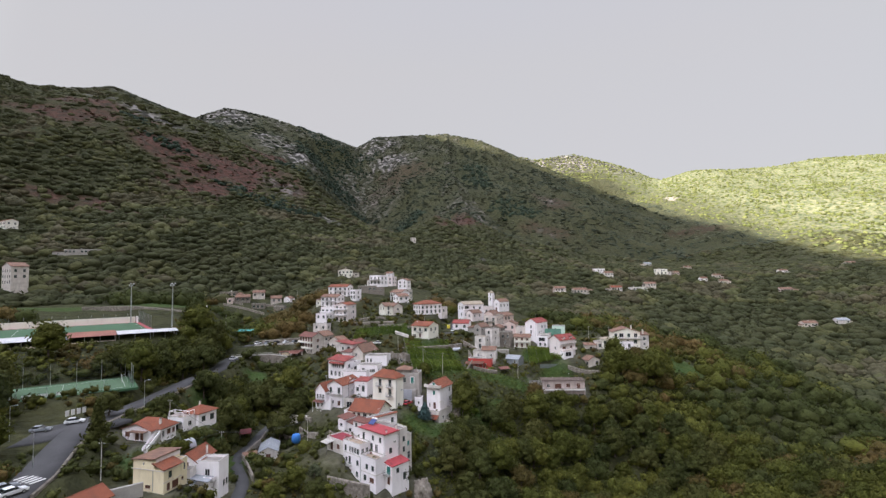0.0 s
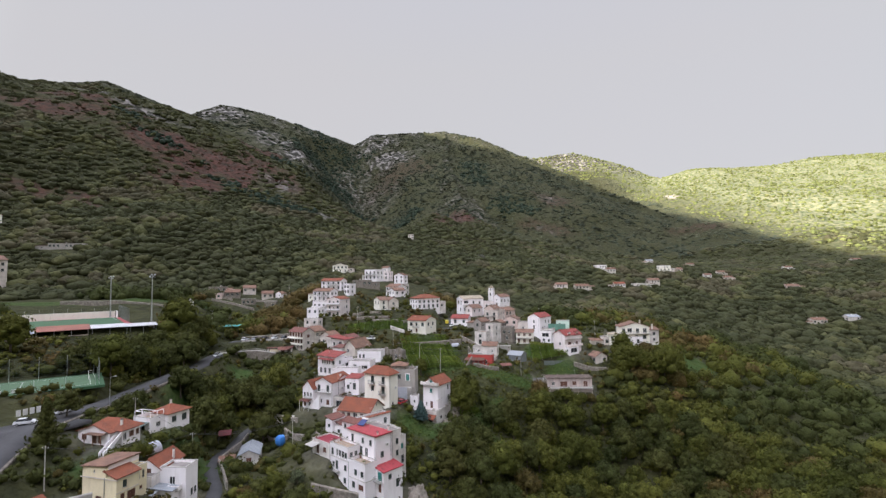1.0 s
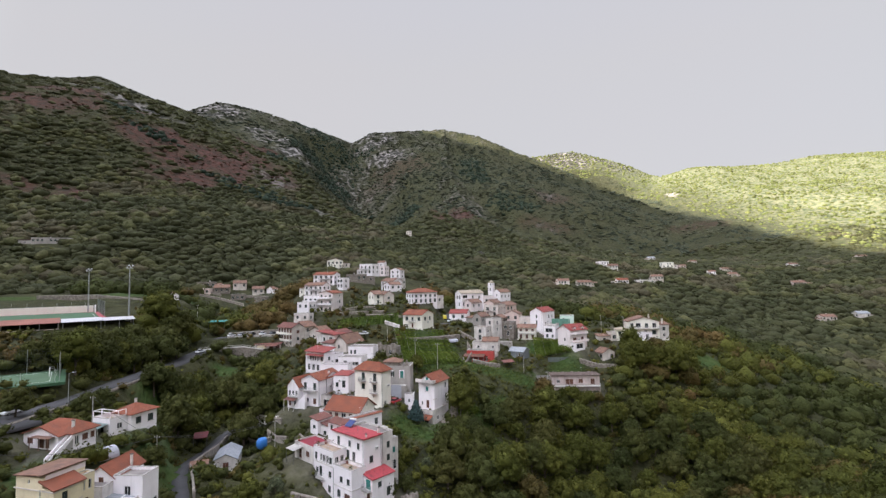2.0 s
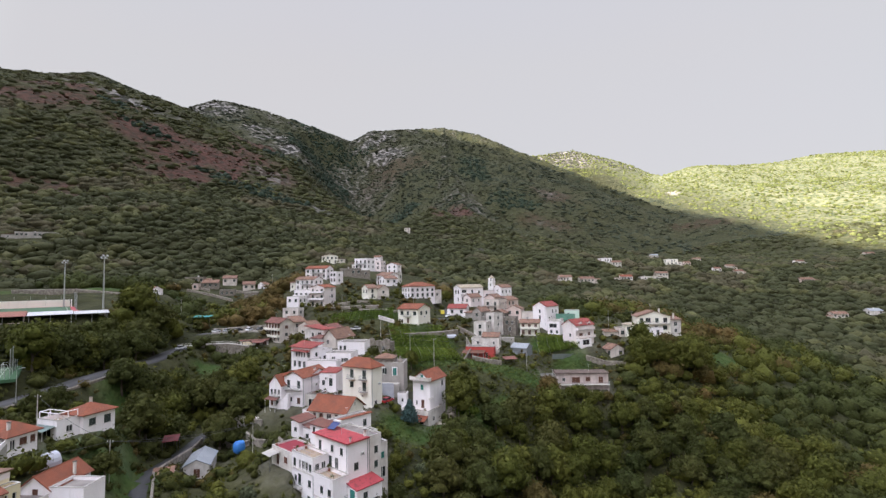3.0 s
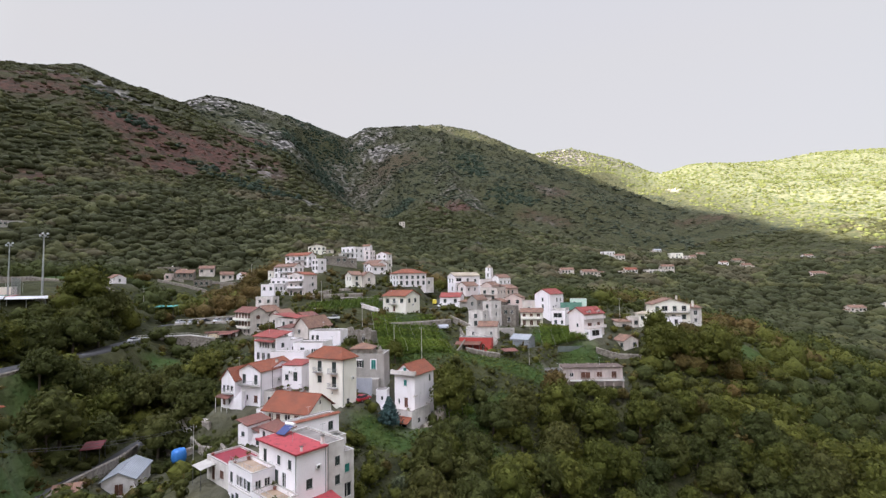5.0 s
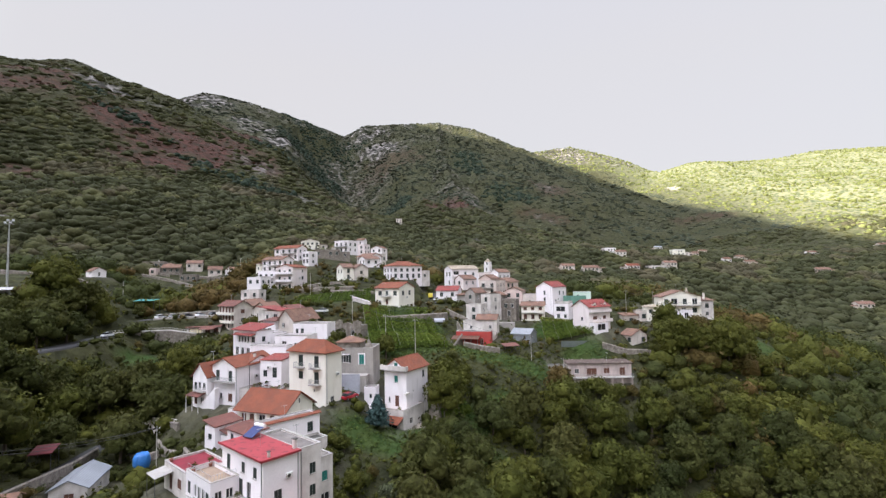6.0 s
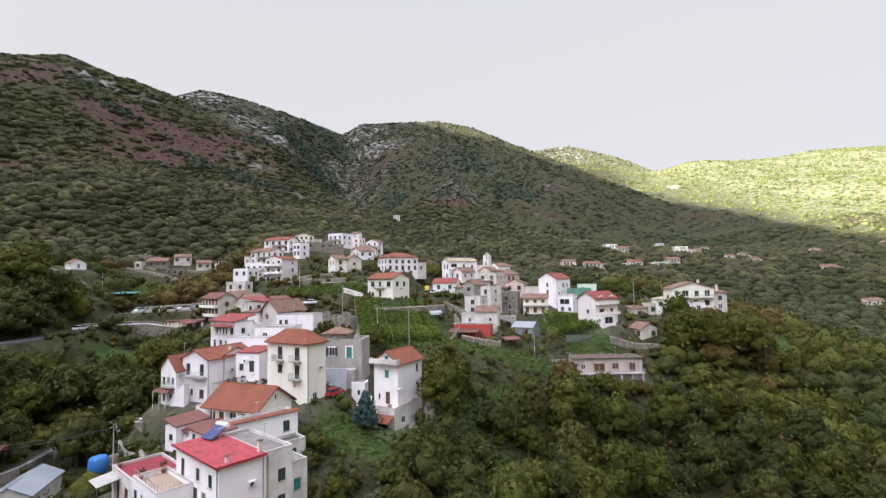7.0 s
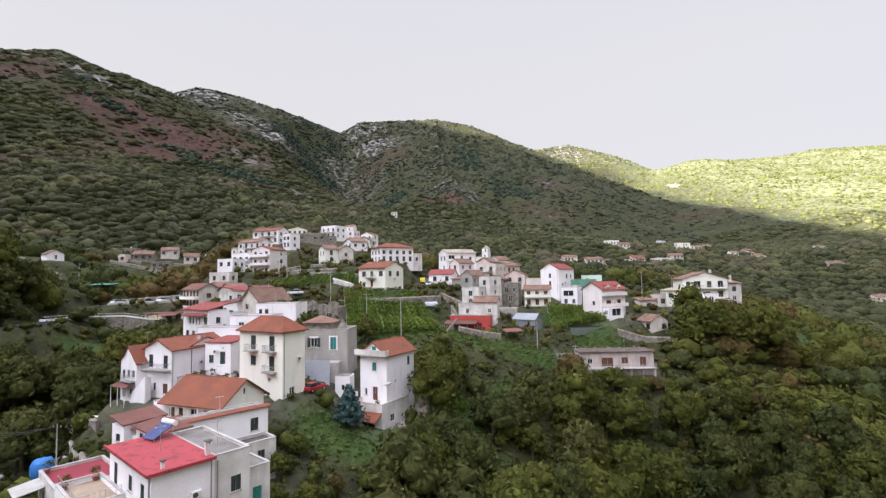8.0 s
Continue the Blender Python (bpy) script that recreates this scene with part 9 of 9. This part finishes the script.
def hoardings():
    h = thing("notice_boards", pose(-95.6, 123.2, 45.4, 0, 0, 65), "row of white notice boards on dark posts", "notice board")
    for k in range(4):
        bm = bmesh.new()
        box(bm, k * 1.3, -0.05, 1.4, k * 1.3 + 0.9, 0.05, 2.8)
        part("board", bm, FRAME, h)
        bm = bmesh.new()
        rod(bm, (k * 1.3 + 0.45, 0.1, -0.6), (k * 1.3 + 0.45, 0.1, 2.8), 0.05)
        part("post", bm, IRON, h)


def village_restaurant():
    r = thing("restaurant", pose(-81.0, 238.6, 42.4, 0, 0, 4), "low restaurant building with yellow wall under the car park", "house")
    block(r, 0, 0, 0, 11, 2.6, 2.8, WHITE_DIRTY, [*row("R", 11, 4, 0.6, 1.4, 1.8, "b")], "<", 0.6, BROWN_Y)
    bm = bmesh.new()
    box(bm, 1.0, -0.08, 0.4, 5.0, -0.01, 2.4)
    part("yellow_panel", bm, YELLOW, r)
    block(r, 3.6, -4.2, -2.4, 3.6, 2.8, 2.6, WHITE, [("R", 2, 1.0, 0.8, 0.7, "v")], "flat")


hoardings(), village_restaurant()


def aerial_mesh(bm):
    rod(bm, (0, 0, -0.4), (0, 0, 2.2), 0.03, 0.02, 5), rod(bm, (-0.5, 0, 2.1), (0.5, 0, 2.1), 0.018, sides=4)
    for k in range(6):
        rod(bm, (-0.45 + 0.18 * k, -0.3 + 0.02 * k, 2.1), (-0.45 + 0.18 * k, 0.3 - 0.02 * k, 2.1), 0.012, sides=4)


def aerial(m):
    a = thing("television_aerial", m, "thin grey television aerial on a roof", "aerial", "television aerials")
    shared("mast", kept("aerial", aerial_mesh, GALV), a, Matrix())


def cooler(m):
    c = thing("air_conditioner", m, "white air conditioner box on a house wall", "air conditioner", "air conditioners")
    shared("case", kept("cooler_case", lambda bm: box(bm, -0.42, -0.34, 0, 0.42, -0.03, 0.6, 0.03), FRAME), c, Matrix())
    shared("fan_grille", kept("cooler_fan", lambda bm: rod(bm, (-0.1, -0.36, 0.3), (-0.1, -0.341, 0.3), 0.22, sides=14), IRON), c, Matrix(), "dark round fan grille")
    for k in (-0.3, 0.3):
        shared("bracket", kept("cooler_bracket", lambda bm: box(bm, -0.02, -0.3, -0.06, 0.02, 0.0, -0.003), GALV), c, pose(k, 0, 0))




def pot(k, m, group):
    p = thing("flower_pot", m, "terracotta flower pot with a green shrub on the terrace", "plant pot", group)
    shared("pot", kept("flower_pot", lambda bm: (rod(bm, (0, 0, 0), (0, 0, 0.38), 0.17, 0.25, 10), rod(bm, (0, 0, 0.38), (0, 0, 0.45), 0.28, 0.28, 10)), BRICK_RED), p, Matrix())
    if "pot_plant" not in MESHES:
        rng = np.random.default_rng(9)
        q, f = leaf_shell(rng, np.array([0, 0, 0.85]), np.array([0.42, 0.42, 0.5]), 90, 0.1)
        MESHES["pot_plant"] = mesh_of("plant", q, f, LEAF_LIGHT)
    shared("plant", MESHES["pot_plant"], p, pose(0, 0, 0, 0, 0, k * 57))


def on_house(site, u, v, z):
    x, y, hz, a, *_ = SITE[site]
    return pose(x, y, hz, 0, 0, a - 90) @ pose(u, v, z)


for _k, (_s, _u, _v, _z) in enumerate((("left", 1.6, -3.6, 2.85), ("left", 3.0, -3.5, 2.85), ("left", 4.6, -3.7, 2.85), ("left", 6.0, -3.4, 2.85), ("left", 7.6, -3.6, 2.85), ("left", 8.8, -2.4, 2.85), ("left", 2.2, -7.9, 2.45), ("left", 3.8, -8.0, 2.45), ("left", 5.6, -7.8, 2.45), ("left", 7.4, -8.0, 2.45),
                                       ("front", -3.0, 12.6, 9.3), ("front", -0.6, 13.0, 9.3), ("front", -3.1, 0.5, 6.7), ("front", -0.5, 5.2, 6.7), ("cliff", -2.4, 0.2, -0.35), ("cliff", -2.4, 4.6, -0.35), ("annex", 0.6, 6.8, 3.4), ("orange", -1.1, 1.0, 1.7), ("orange", -1.1, 6.2, 1.7), ("orange", -1.1, 9.0, 1.7))):
    pot(_k, on_house(_s, _u, _v, _z), "terrace plants")


for _s, _u, _v, _z in (("front", 2.4, 5.2, 12.95), ("front", 7.0, 4.0, 12.6), ("tower", 2.3, 4.9, 12.1), ("left", 6.4, 2.2, 9.0), ("left_low", 3.0, 2.3, 8.6), ("strip", 5.0, 2.0, 6.7), ("orange", 5.4, 6.0, 6.6), ("grey", 4.0, 6.0, 10.4), ("white_three", 2.2, 6.0, 7.9), ("white_box", 3.0, 6.0, 3.95), ("big_orange", 6.0, 2.6, 6.2), ("flats", 3.0, 8.0, 9.6), ("cream", 4.5, 5.0, 7.9),
                       ("hotel", 5.0, 4.0, 10.9), ("hotel", 3.0, 12.0, 8.1), ("hotel_three", 3.0, 6.0, 6.7), ("top_two", 5.4, 6.6, 6.6), ("pink", 6.0, 4.4, 7.5), ("big_white", 6.0, 4.4, 11.2), ("white_gable", 5.0, 3.3, 11.0), ("red_pink", 3.0, 3.5, 9.6), ("stone_one", 2.0, 2.0, 7.9), ("loggia", 3.0, 5.0, 6.3), ("low_terrace", 3.0, 6.0, 4.1), ("east_white", 5.0, 6.3, 9.6)):
    aerial(on_house(_s, _u, _v, _z))
for _s, _f, _len, _z in (("front", "R", 3.4, 9.9), ("tower", "R", 3.2, 5.0), ("left", "R", 5.4, 4.6), ("white_three", "R", 3.2, 3.6), ("link", "L", 2.8, 3.4), ("cream", "R", 4.4, 2.6), ("hotel", "R", 4.4, 5.0), ("red_pink", "R", 5.0, 3.2), ("white_gable", "R", 4.2, 4.2), ("big_white", "R", 8.4, 3.4)):
    cooler(on_house(_s, *((_len, 0) if _f == "R" else (0, _len)), _z) @ (Matrix() if _f == "R" else pose(0, 0, 0, 0, 0, -90)))


def lounge_table(m):
    t = thing("terrace_table", m, "dark wooden table on the railed terrace", "table", "terrace tables")
    bm = bmesh.new()
    box(bm, -0.8, -0.45, 0.70, 0.8, 0.45, 0.75, 0.01)
    part("tabletop", bm, BROWN_WOOD, t)
    leg = kept("table_leg", lambda b: box(b, -0.03, -0.03, 0, 0.03, 0.03, 0.698), BROWN_WOOD)
    for lx in (-0.7, 0.7):
        for ly in (-0.36, 0.36):
            shared("leg", leg, t, pose(lx, ly, 0))


for _u, _v, _z in ((2.6, -2.2, 2.85), (5.2, -1.8, 2.85), (7.8, -1.2, 2.85), (4.0, -6.4, 2.45), (6.6, -6.0, 2.45)):
    lounge_table(on_house("left", _u, _v, _z))
car(-13.4, 171.4, ground_z(-13.4, 171.4) + 0.05, 60, CAR_RED, "bright red car parked between the houses")

# ---- vineyards, poles, wires, far houses, single trees ----
def vine_row(seed, length):
    rng = np.random.default_rng(seed)
    n = int(length * 62)
    pos = np.stack([rng.uniform(0, length, n), rng.normal(0, 0.55, n), rng.uniform(0.3, 1.9, n)], 1)
    d = rng.normal(size=(n, 3))
    d[:, 2] = np.abs(d[:, 2])
    d /= np.linalg.norm(d, axis=1)[:, None]
    a = np.cross(d, rng.normal(size=(n, 3)))
    a /= np.linalg.norm(a, axis=1)[:, None]
    b = np.cross(d, a)
    s = rng.uniform(0.16, 0.36, (n, 1))
    q = np.stack([pos - a * s, pos - b * s * 0.7, pos + a * s, pos + b * s * 0.7], 1).reshape(-1, 3)
    return mesh_of("leaves", q, np.arange(n * 4).reshape(-1, 4), LEAF_VINE)


def vineyard(x, y, turn, rows, gap, length, seed):
    me = vine_row(seed, length)
    post = kept("vine_post", lambda bm: rod(bm, (0, 0, -0.4), (0, 0, 2.0), 0.045, sides=5), CONCRETE)
    c, s = math.cos(radians(turn)), math.sin(radians(turn))
    for k in range(rows):
        px, py = x - s * gap * k, y + c * gap * k
        za, zb = ground_z(px, py), ground_z(px + c * length, py + s * length)
        tilt = -math.degrees(math.atan2(zb - za, length))
        r = thing("vine_row", pose(px, py, za, 0, 0, turn) @ pose(0, 0, 0, 0, tilt, 0), "row of green vines on posts", "vine row", "vineyard rows")
        shared("leaves", me, r, Matrix())
        for j in range(int(length / 4) + 1):
            shared("post", post, r, pose(j * 4, 0, 0))


vineyard(-13, 198, 12, 14, 2.3, 21, 1)
vineyard(-44, 236, 4, 5, 2.4, 26, 2)
vineyard(39.5, 226.5, -4, 6, 2.4, 15, 3)
vineyard(6, 176, 35, 6, 1.5, 7, 4)


def pole(x, y, h, label="grey concrete power pole with cross-arm", arm=True):
    z = ground_z(x, y)
    p = thing("power_pole", pose(x, y, z), label, "pole", "power poles")
    bm = bmesh.new()
    rod(bm, (0, 0, -1), (0, 0, h), 0.11, 0.07, 8)
    part("shaft", bm, CONCRETE, p)
    if arm:
        bm = bmesh.new()
        box(bm, -0.6, -0.05, h - 0.5, 0.6, 0.05, h - 0.4)
        part("crossarm", bm, IRON, p)
        for k in (-0.5, 0.0, 0.5):
            bm = bmesh.new()
            rod(bm, (k, 0, h - 0.4), (k, 0, h - 0.2), 0.05)
            part("insulator", bm, FRAME, p)
    return Vector((x, y, z + h - 0.3))


def wire(a, b, sag=0.8):
    w = bpy.data.curves.new("power_line", "CURVE")
    w.dimensions, w.bevel_depth, w.bevel_resolution = "3D", 0.03, 0
    sp = w.splines.new("POLY")
    sp.points.add(12)
    for k in range(13):
        t = k / 12
        p = a.lerp(b, t)
        sp.points[k].co = (p.x, p.y, p.z - sag * 4 * t * (1 - t), 1)
    w.materials.append(IRON)
    tagged(new("power_line", w), "thin dark overhead power line between poles", "cable", "power lines")


def poles():
    tops = [pole(x, y, h) for x, y, h in ((-58, 127, 8.5), (-44.5, 158, 8.0), (-1.0, 197, 9.0), (-9, 201, 8.5), (-21, 219, 8.0), (12.5, 215, 8.0), (31, 208, 7.0), (39, 204, 7.0), (-13, 235, 8.0), (-41, 247, 9.0), (83, 246, 9.0), (72, 243, 8.0), (-100, 330, 9), (-70, 100, 8), (-72, 128, 7.5), (-118, 262, 8))]
    for a, b in ((0, 1), (1, 0), (2, 3), (3, 4), (2, 5), (5, 6), (6, 7), (4, 8), (8, 9), (10, 11), (0, 14), (13, 0)):
        wire(tops[a], tops[b], 0.9 if a < b else 1.4)
    for x, y in ((-80.5, 96, ), (-85.5, 139), (-96, 108)):
        z = ground_z(x, y)
        p = thing("street_lamp", pose(x, y, z), "slim grey street lamp on a curved post", "street lamp", "street lamps")
        bm = bmesh.new()
        rod(bm, (0, 0, -0.5), (0, 0, 7.5), 0.09, 0.05), rod(bm, (0, 0, 7.5), (1.2, 0, 7.8), 0.04)
        part("post", bm, GALV, p)
        bm = bmesh.new()
        box(bm, 1.0, -0.14, 7.72, 1.7, 0.14, 7.86, 0.03)
        part("lamp_head", bm, GALV, p)


poles()


def far_house(x, y, turn, w, d, h, wall, roof, roof_mat, label, rise=1.6, z=None):
    z = ground_z(x, y) if z is None else z
    rng = random.Random(round(x * 7 + y))
    if y > 440:
        w, d, h = w * 0.8, d * 0.8, h * rng.uniform(0.75, 0.95)
    f = thing("house", pose(x, y, z, 0, 0, turn), label, "house")
    holes = [o for o in row("R", w, max(2, int(w / 2.6)), h - 2.3, 1.0, 1.4, "s") + row("L", d, 2, h - 2.3, 1.0, 1.4, "s") if rng.random() < 0.75]
    if h > 5:
        holes += [(o[0], o[1], o[2], o[3] * rng.choice((0.8, 1.0, 1.6)), o[4], rng.choice("svgs")) for o in row("R", w, max(2, int(w / 4)), h - 5.2, 1.0, 1.7, "s")]
    block(f, 0, 0, 0.3, w, d, h, wall, holes, roof, rise, roof_mat, parapet=0.4, foot=6)
    if w > 8:
        side, low = rng.choice((0, 1)), h * rng.uniform(0.5, 0.8)
        ww = w * rng.uniform(0.3, 0.55)
        block(f, w if side else -ww, rng.uniform(0.3, d * 0.4), 0.3, ww, d * 0.55, low, wall if rng.random() < 0.5 else BEIGE, [("R", ww * 0.5, low - 2.1, 1.1, 1.3, rng.choice("svb"))], rng.choice(("flat", "<", "-" if not side else "+")), 0.7, OLD_X, parapet=0.2, foot=6)
        chimney(f, w * rng.uniform(0.2, 0.8), d * 0.6, h + (rise * 0.6 if roof != "flat" else 0.2), 1.3, 0.6)


for _f in ((171, 545, 10, 15, 9, 6.5, WHITE, "flat", GREY_FLAT, "white modern house on the far slope"), (176, 528, 0, 12, 7, 4, WHITE_DIRTY, "x", OLD_X, "pale house with tile roof on the far slope"),
           (256, 581, 0, 17, 9, 7.5, CREAM, "flat", GREY_FLAT, "cream block of flats on the far slope"), (276, 578, 0, 8, 8, 6, PINK, "x", OLD_X, "ochre house beside the flats"),
           (104, 452, 5, 13, 8, 4.5, PALE_PINK, "x", OLD_X, "pinkish farmhouse at the wood edge"), (122, 455, 5, 16, 7, 3.6, BEIGE, "x", OLD_X, "long low farm building with tile roof"),
           (163, 470, 8, 14, 8, 4.2, WHITE, "x", TILE_X, "white villa with shallow orange roof"), (186, 482, 0, 20, 9, 2.8, WHITE_DIRTY, "flat", SHEET, "long glasshouse shed with pale roof"), (208, 500, -5, 14, 9, 4, BEIGE, "x", OLD_X, "brown farm shed among trees"),
           (298, 560, 0, 10, 7, 4, WHITE, "x", OLD_X, "white cottage on the slope"), (318, 556, 0, 12, 7, 3.6, BEIGE, "x", OLD_X, "low beige house on the slope"), (330, 590, 0, 11, 7, 4, BEIGE, "x", OLD_X, "pale house between trees"),
           (432, 620, 0, 13, 8, 5, WHITE, "x", OLD_X, "white house far up the valley"), (362, 520, 0, 17, 9, 4, PINK, "x", OLD_X, "pinkish roofed house among trees"), (544, 650, 0, 15, 8, 4.4, BEIGE, "x", OLD_X, "beige house far up the valley"),
           (292, 700, 0, 12, 8, 5, WHITE_DIRTY, "x", GREY_SHEET, "grey white house high on the slope"), (345, 690, 0, 12, 8, 4, BEIGE, "x", OLD_X, "small beige house high on the slope"), (311, 420, 0, 12, 7, 3.4, BEIGE, "x", OLD_X, "low beige hut in the wood"), (345, 425, 0, 10, 7, 3.2, WHITE_DIRTY, "x", GREY_SHEET, "grey hut in the wood"),
           (-46, 680, 0, 9, 7, 6, BEIGE, "flat", GREY_FLAT, "square stone ruin on the hillside"), (-88, 402, 10, 12, 7, 7, CREAM, "y", OLD_Y, "roofless ochre ruin above the village"),
           (-143, 332, 15, 9, 6, 3.2, STONE, "x", OLD_X, "small ruined stone house"), (-128, 322, 10, 8, 5, 2.6, STONE, "flat", GREY_FLAT, "low ruined stone walls"), (-120, 336, 25, 7, 5, 4, BEIGE, "x", OLD_X, "old stone barn with tile roof"),
           (-300, 380, 20, 24, 9, 4.5, GREY_WALL, "flat", GREY_SHEET, "long grey-blue building in the trees"), (74, 236, 5, 13, 6, 3, BEIGE, "flat", GREY_FLAT, "long low flat-roofed outbuilding"), (66, 224, 20, 6, 5, 3, BEIGE, "y", OLD_Y, "small brick shed with orange roof"),
           (-157, 338, 12, 11, 6, 3.0, STONE, "flat", GREY_FLAT, "low ruined stone house on old terraces"), (-150, 326, 8, 7, 5, 2.2, PINK, "flat", OLD_X, "small ruined pinkish shed on old terraces"), (-136, 344, 18, 8, 6, 4.2, BEIGE, "x", OLD_X, "old stone barn with sagging tile roof"), (-112, 318, 5, 7, 5, 2.4, STONE, "flat", GREY_FLAT, "low ruined stone walls on the slope"),
           (-55, 309, 10, 12, 6, 3.4, STONE, "flat", GREY_FLAT, "low terrace ruin behind the white houses")):
    far_house(*_f)

tarp(-49.4, 162.0, 28.2, 1.45)
far_house(-57.6, 139.8, 20, 3.4, 2.8, 1.5, PINK, "x", OLD_X, "small pinkish shed with orange tile roof by the lane", 0.7, 28.6)


def fir(x, y, h, r, leaf=None, label="blue-green conical fir tree"):
    f = thing("fir_tree", pose(x, y, ground_z(x, y)), label, "tree")
    shared("trunk", kept(("fir_trunk", h), lambda bm: rod(bm, (0, 0, -1), (0, 0, h * 0.9), 0.18, 0.04, 7), BARK), f, Matrix())
    shared("crown", crown_mesh("crown", 31, h, r, 26, 70, 0.30, leaf or LEAF_FIR, True), f, Matrix())


fir(-7.2, 168.0, 5.8, 3.4)
fir(-78.2, 110.2, 8.6, 2.7, LEAF_OAK, "dark green conical conifer beside the road")
far_house(-65.4, 86.7, 71.6, 7.0, 5.5, 3.0, CREAM, "x", TILE_X, "low cream house with orange tile roof by the road", 1.6, 37.0)


def outcrop(x, y, z, rx, ry, rz, seed):
    """A bulging crag: a ball broken up by noise at three sizes."""
    sv, sf = ico(5)
    n = 0.6 * fbm(sv[:, 0] * 2.2 + sv[:, 2] * 1.7 + 5, sv[:, 1] * 2.2 - sv[:, 2] * 1.3 + 5, 4, seed) + 0.5 * np.abs(fbm(sv[:, 0] * 5 + 9, sv[:, 2] * 6 + sv[:, 1] * 3, 3, seed + 2) - 0.5)
    v = sv * (0.62 + n)[:, None] * np.array([rx, ry, rz])
    o = thing("rock_outcrop", pose(x, y, z), "grey-brown limestone crag with ledges in the slope", "rock")
    shared("rock", mesh_of("rock", v, sf, CRAG), o, Matrix())


CRAG = surface("limestone_crag", (0.30, 0.26, 0.22), (0.10, 0.085, 0.065), 1.6, 0.95, 0.15, streak=(0.05, 0.06, 0.03))
outcrop(4.6, 181.0, 27.5, 3.6, 5.6, 5.0, 3)
outcrop(1.0, 173.5, 27.0, 3.0, 2.6, 3.4, 5)
outcrop(16.3, 189.5, 30.0, 4.0, 1.6, 2.6, 7)
outcrop(-7.0, 136.0, 20.0, 3.0, 5.0, 4.6, 9)
canopy(23.5, 207.0, ground_z(24, 208), 15, 4.6, 3.2, 1.6, BROWN_X, "low garden shelter with dark red roof")


def shade_screen(x0, x1, y, h):
    z = min(ground_z(x0, y), ground_z(x1, y))
    s = thing("shade_screen", pose(x0, y, z), "dark netting screen round a kitchen garden", "screen")
    bm = bmesh.new()
    box(bm, 0, -0.02, 0.1, x1 - x0, 0.02, h)
    part("netting", bm, MESH_WIRE, s)
    for k in range(4):
        shared("post", kept(("screen_post", h), lambda b: rod(b, (0, 0.06, -0.6), (0, 0.06, h + 0.1), 0.05), IRON), s, pose((x1 - x0) * k / 3, 0, 0))


shade_screen(43.5, 53.0, 223.5, 2.0)

# old houses that close the rows below the church
for _f in ((29.6, 255.0, 62, 6.0, 6.7, 6.8, STONE, "x", OLD_X, "tall rubble stone house with old tile roof", 1.2, 46.6),
           (52.4, 246.0, 60, 5.0, 5.0, 5.2, WHITE_DIRTY, "flat", GREY_FLAT, "narrow pale house beside the villa", 1.0, 45.4),
           (33.4, 270.0, 48, 9.0, 7.0, 6.4, PINK, "x", OLD_X, "old pink house with wide tile roof below the church", 1.5, 52.0),
           (17.4, 253.0, 58, 6.0, 6.0, 5.0, GREY_WALL, "h", OLD_X, "old grey house with hipped tile roof", 1.2, 48.8)):
    far_house(*_f)
retaining_wall("terrace_wall", "grey concrete wall beside the old houses", [(25.6, 236.6, 41.6), (31.0, 235.6, 41.6)], 3.4, 0.4, GREY_WALL)


def polytunnel(x, y, turn, w, d, h):
    t = thing("polytunnel", pose(x, y, ground_z(x, y), 0, 0, turn), "small tunnel greenhouse with pale plastic cover", "polytunnel")
    arc = [(w / 2 * math.cos(math.pi * k / 10), h * math.sin(math.pi * k / 10)) for k in range(11)]
    bm = bmesh.new()
    solid(bm, arc + [(p[0] * 0.97, p[1] * 0.97 - 0.03) for p in arc[::-1]], "x", 0, d)
    bmesh.ops.recalc_face_normals(bm, faces=bm.faces)
    part("cover", bm, HAZE_SHEET, t)
    hoop = kept(("hoop", w, h), lambda b: [rod(b, (0, p[0] * 0.96, p[1] * 0.96), (0, q[0] * 0.96, q[1] * 0.96), 0.03, sides=5) for p, q in zip(arc, arc[1:])], GALV)
    for k in range(4):
        shared("hoop", hoop, t, pose(0.1 + (d - 0.2) * k / 3, 0, 0))


polytunnel(3.5, 225.5, 20, 2.4, 3.6, 1.2)
polytunnel(-63.4, 116.6, 66, 3.4, 3.6, 1.9)
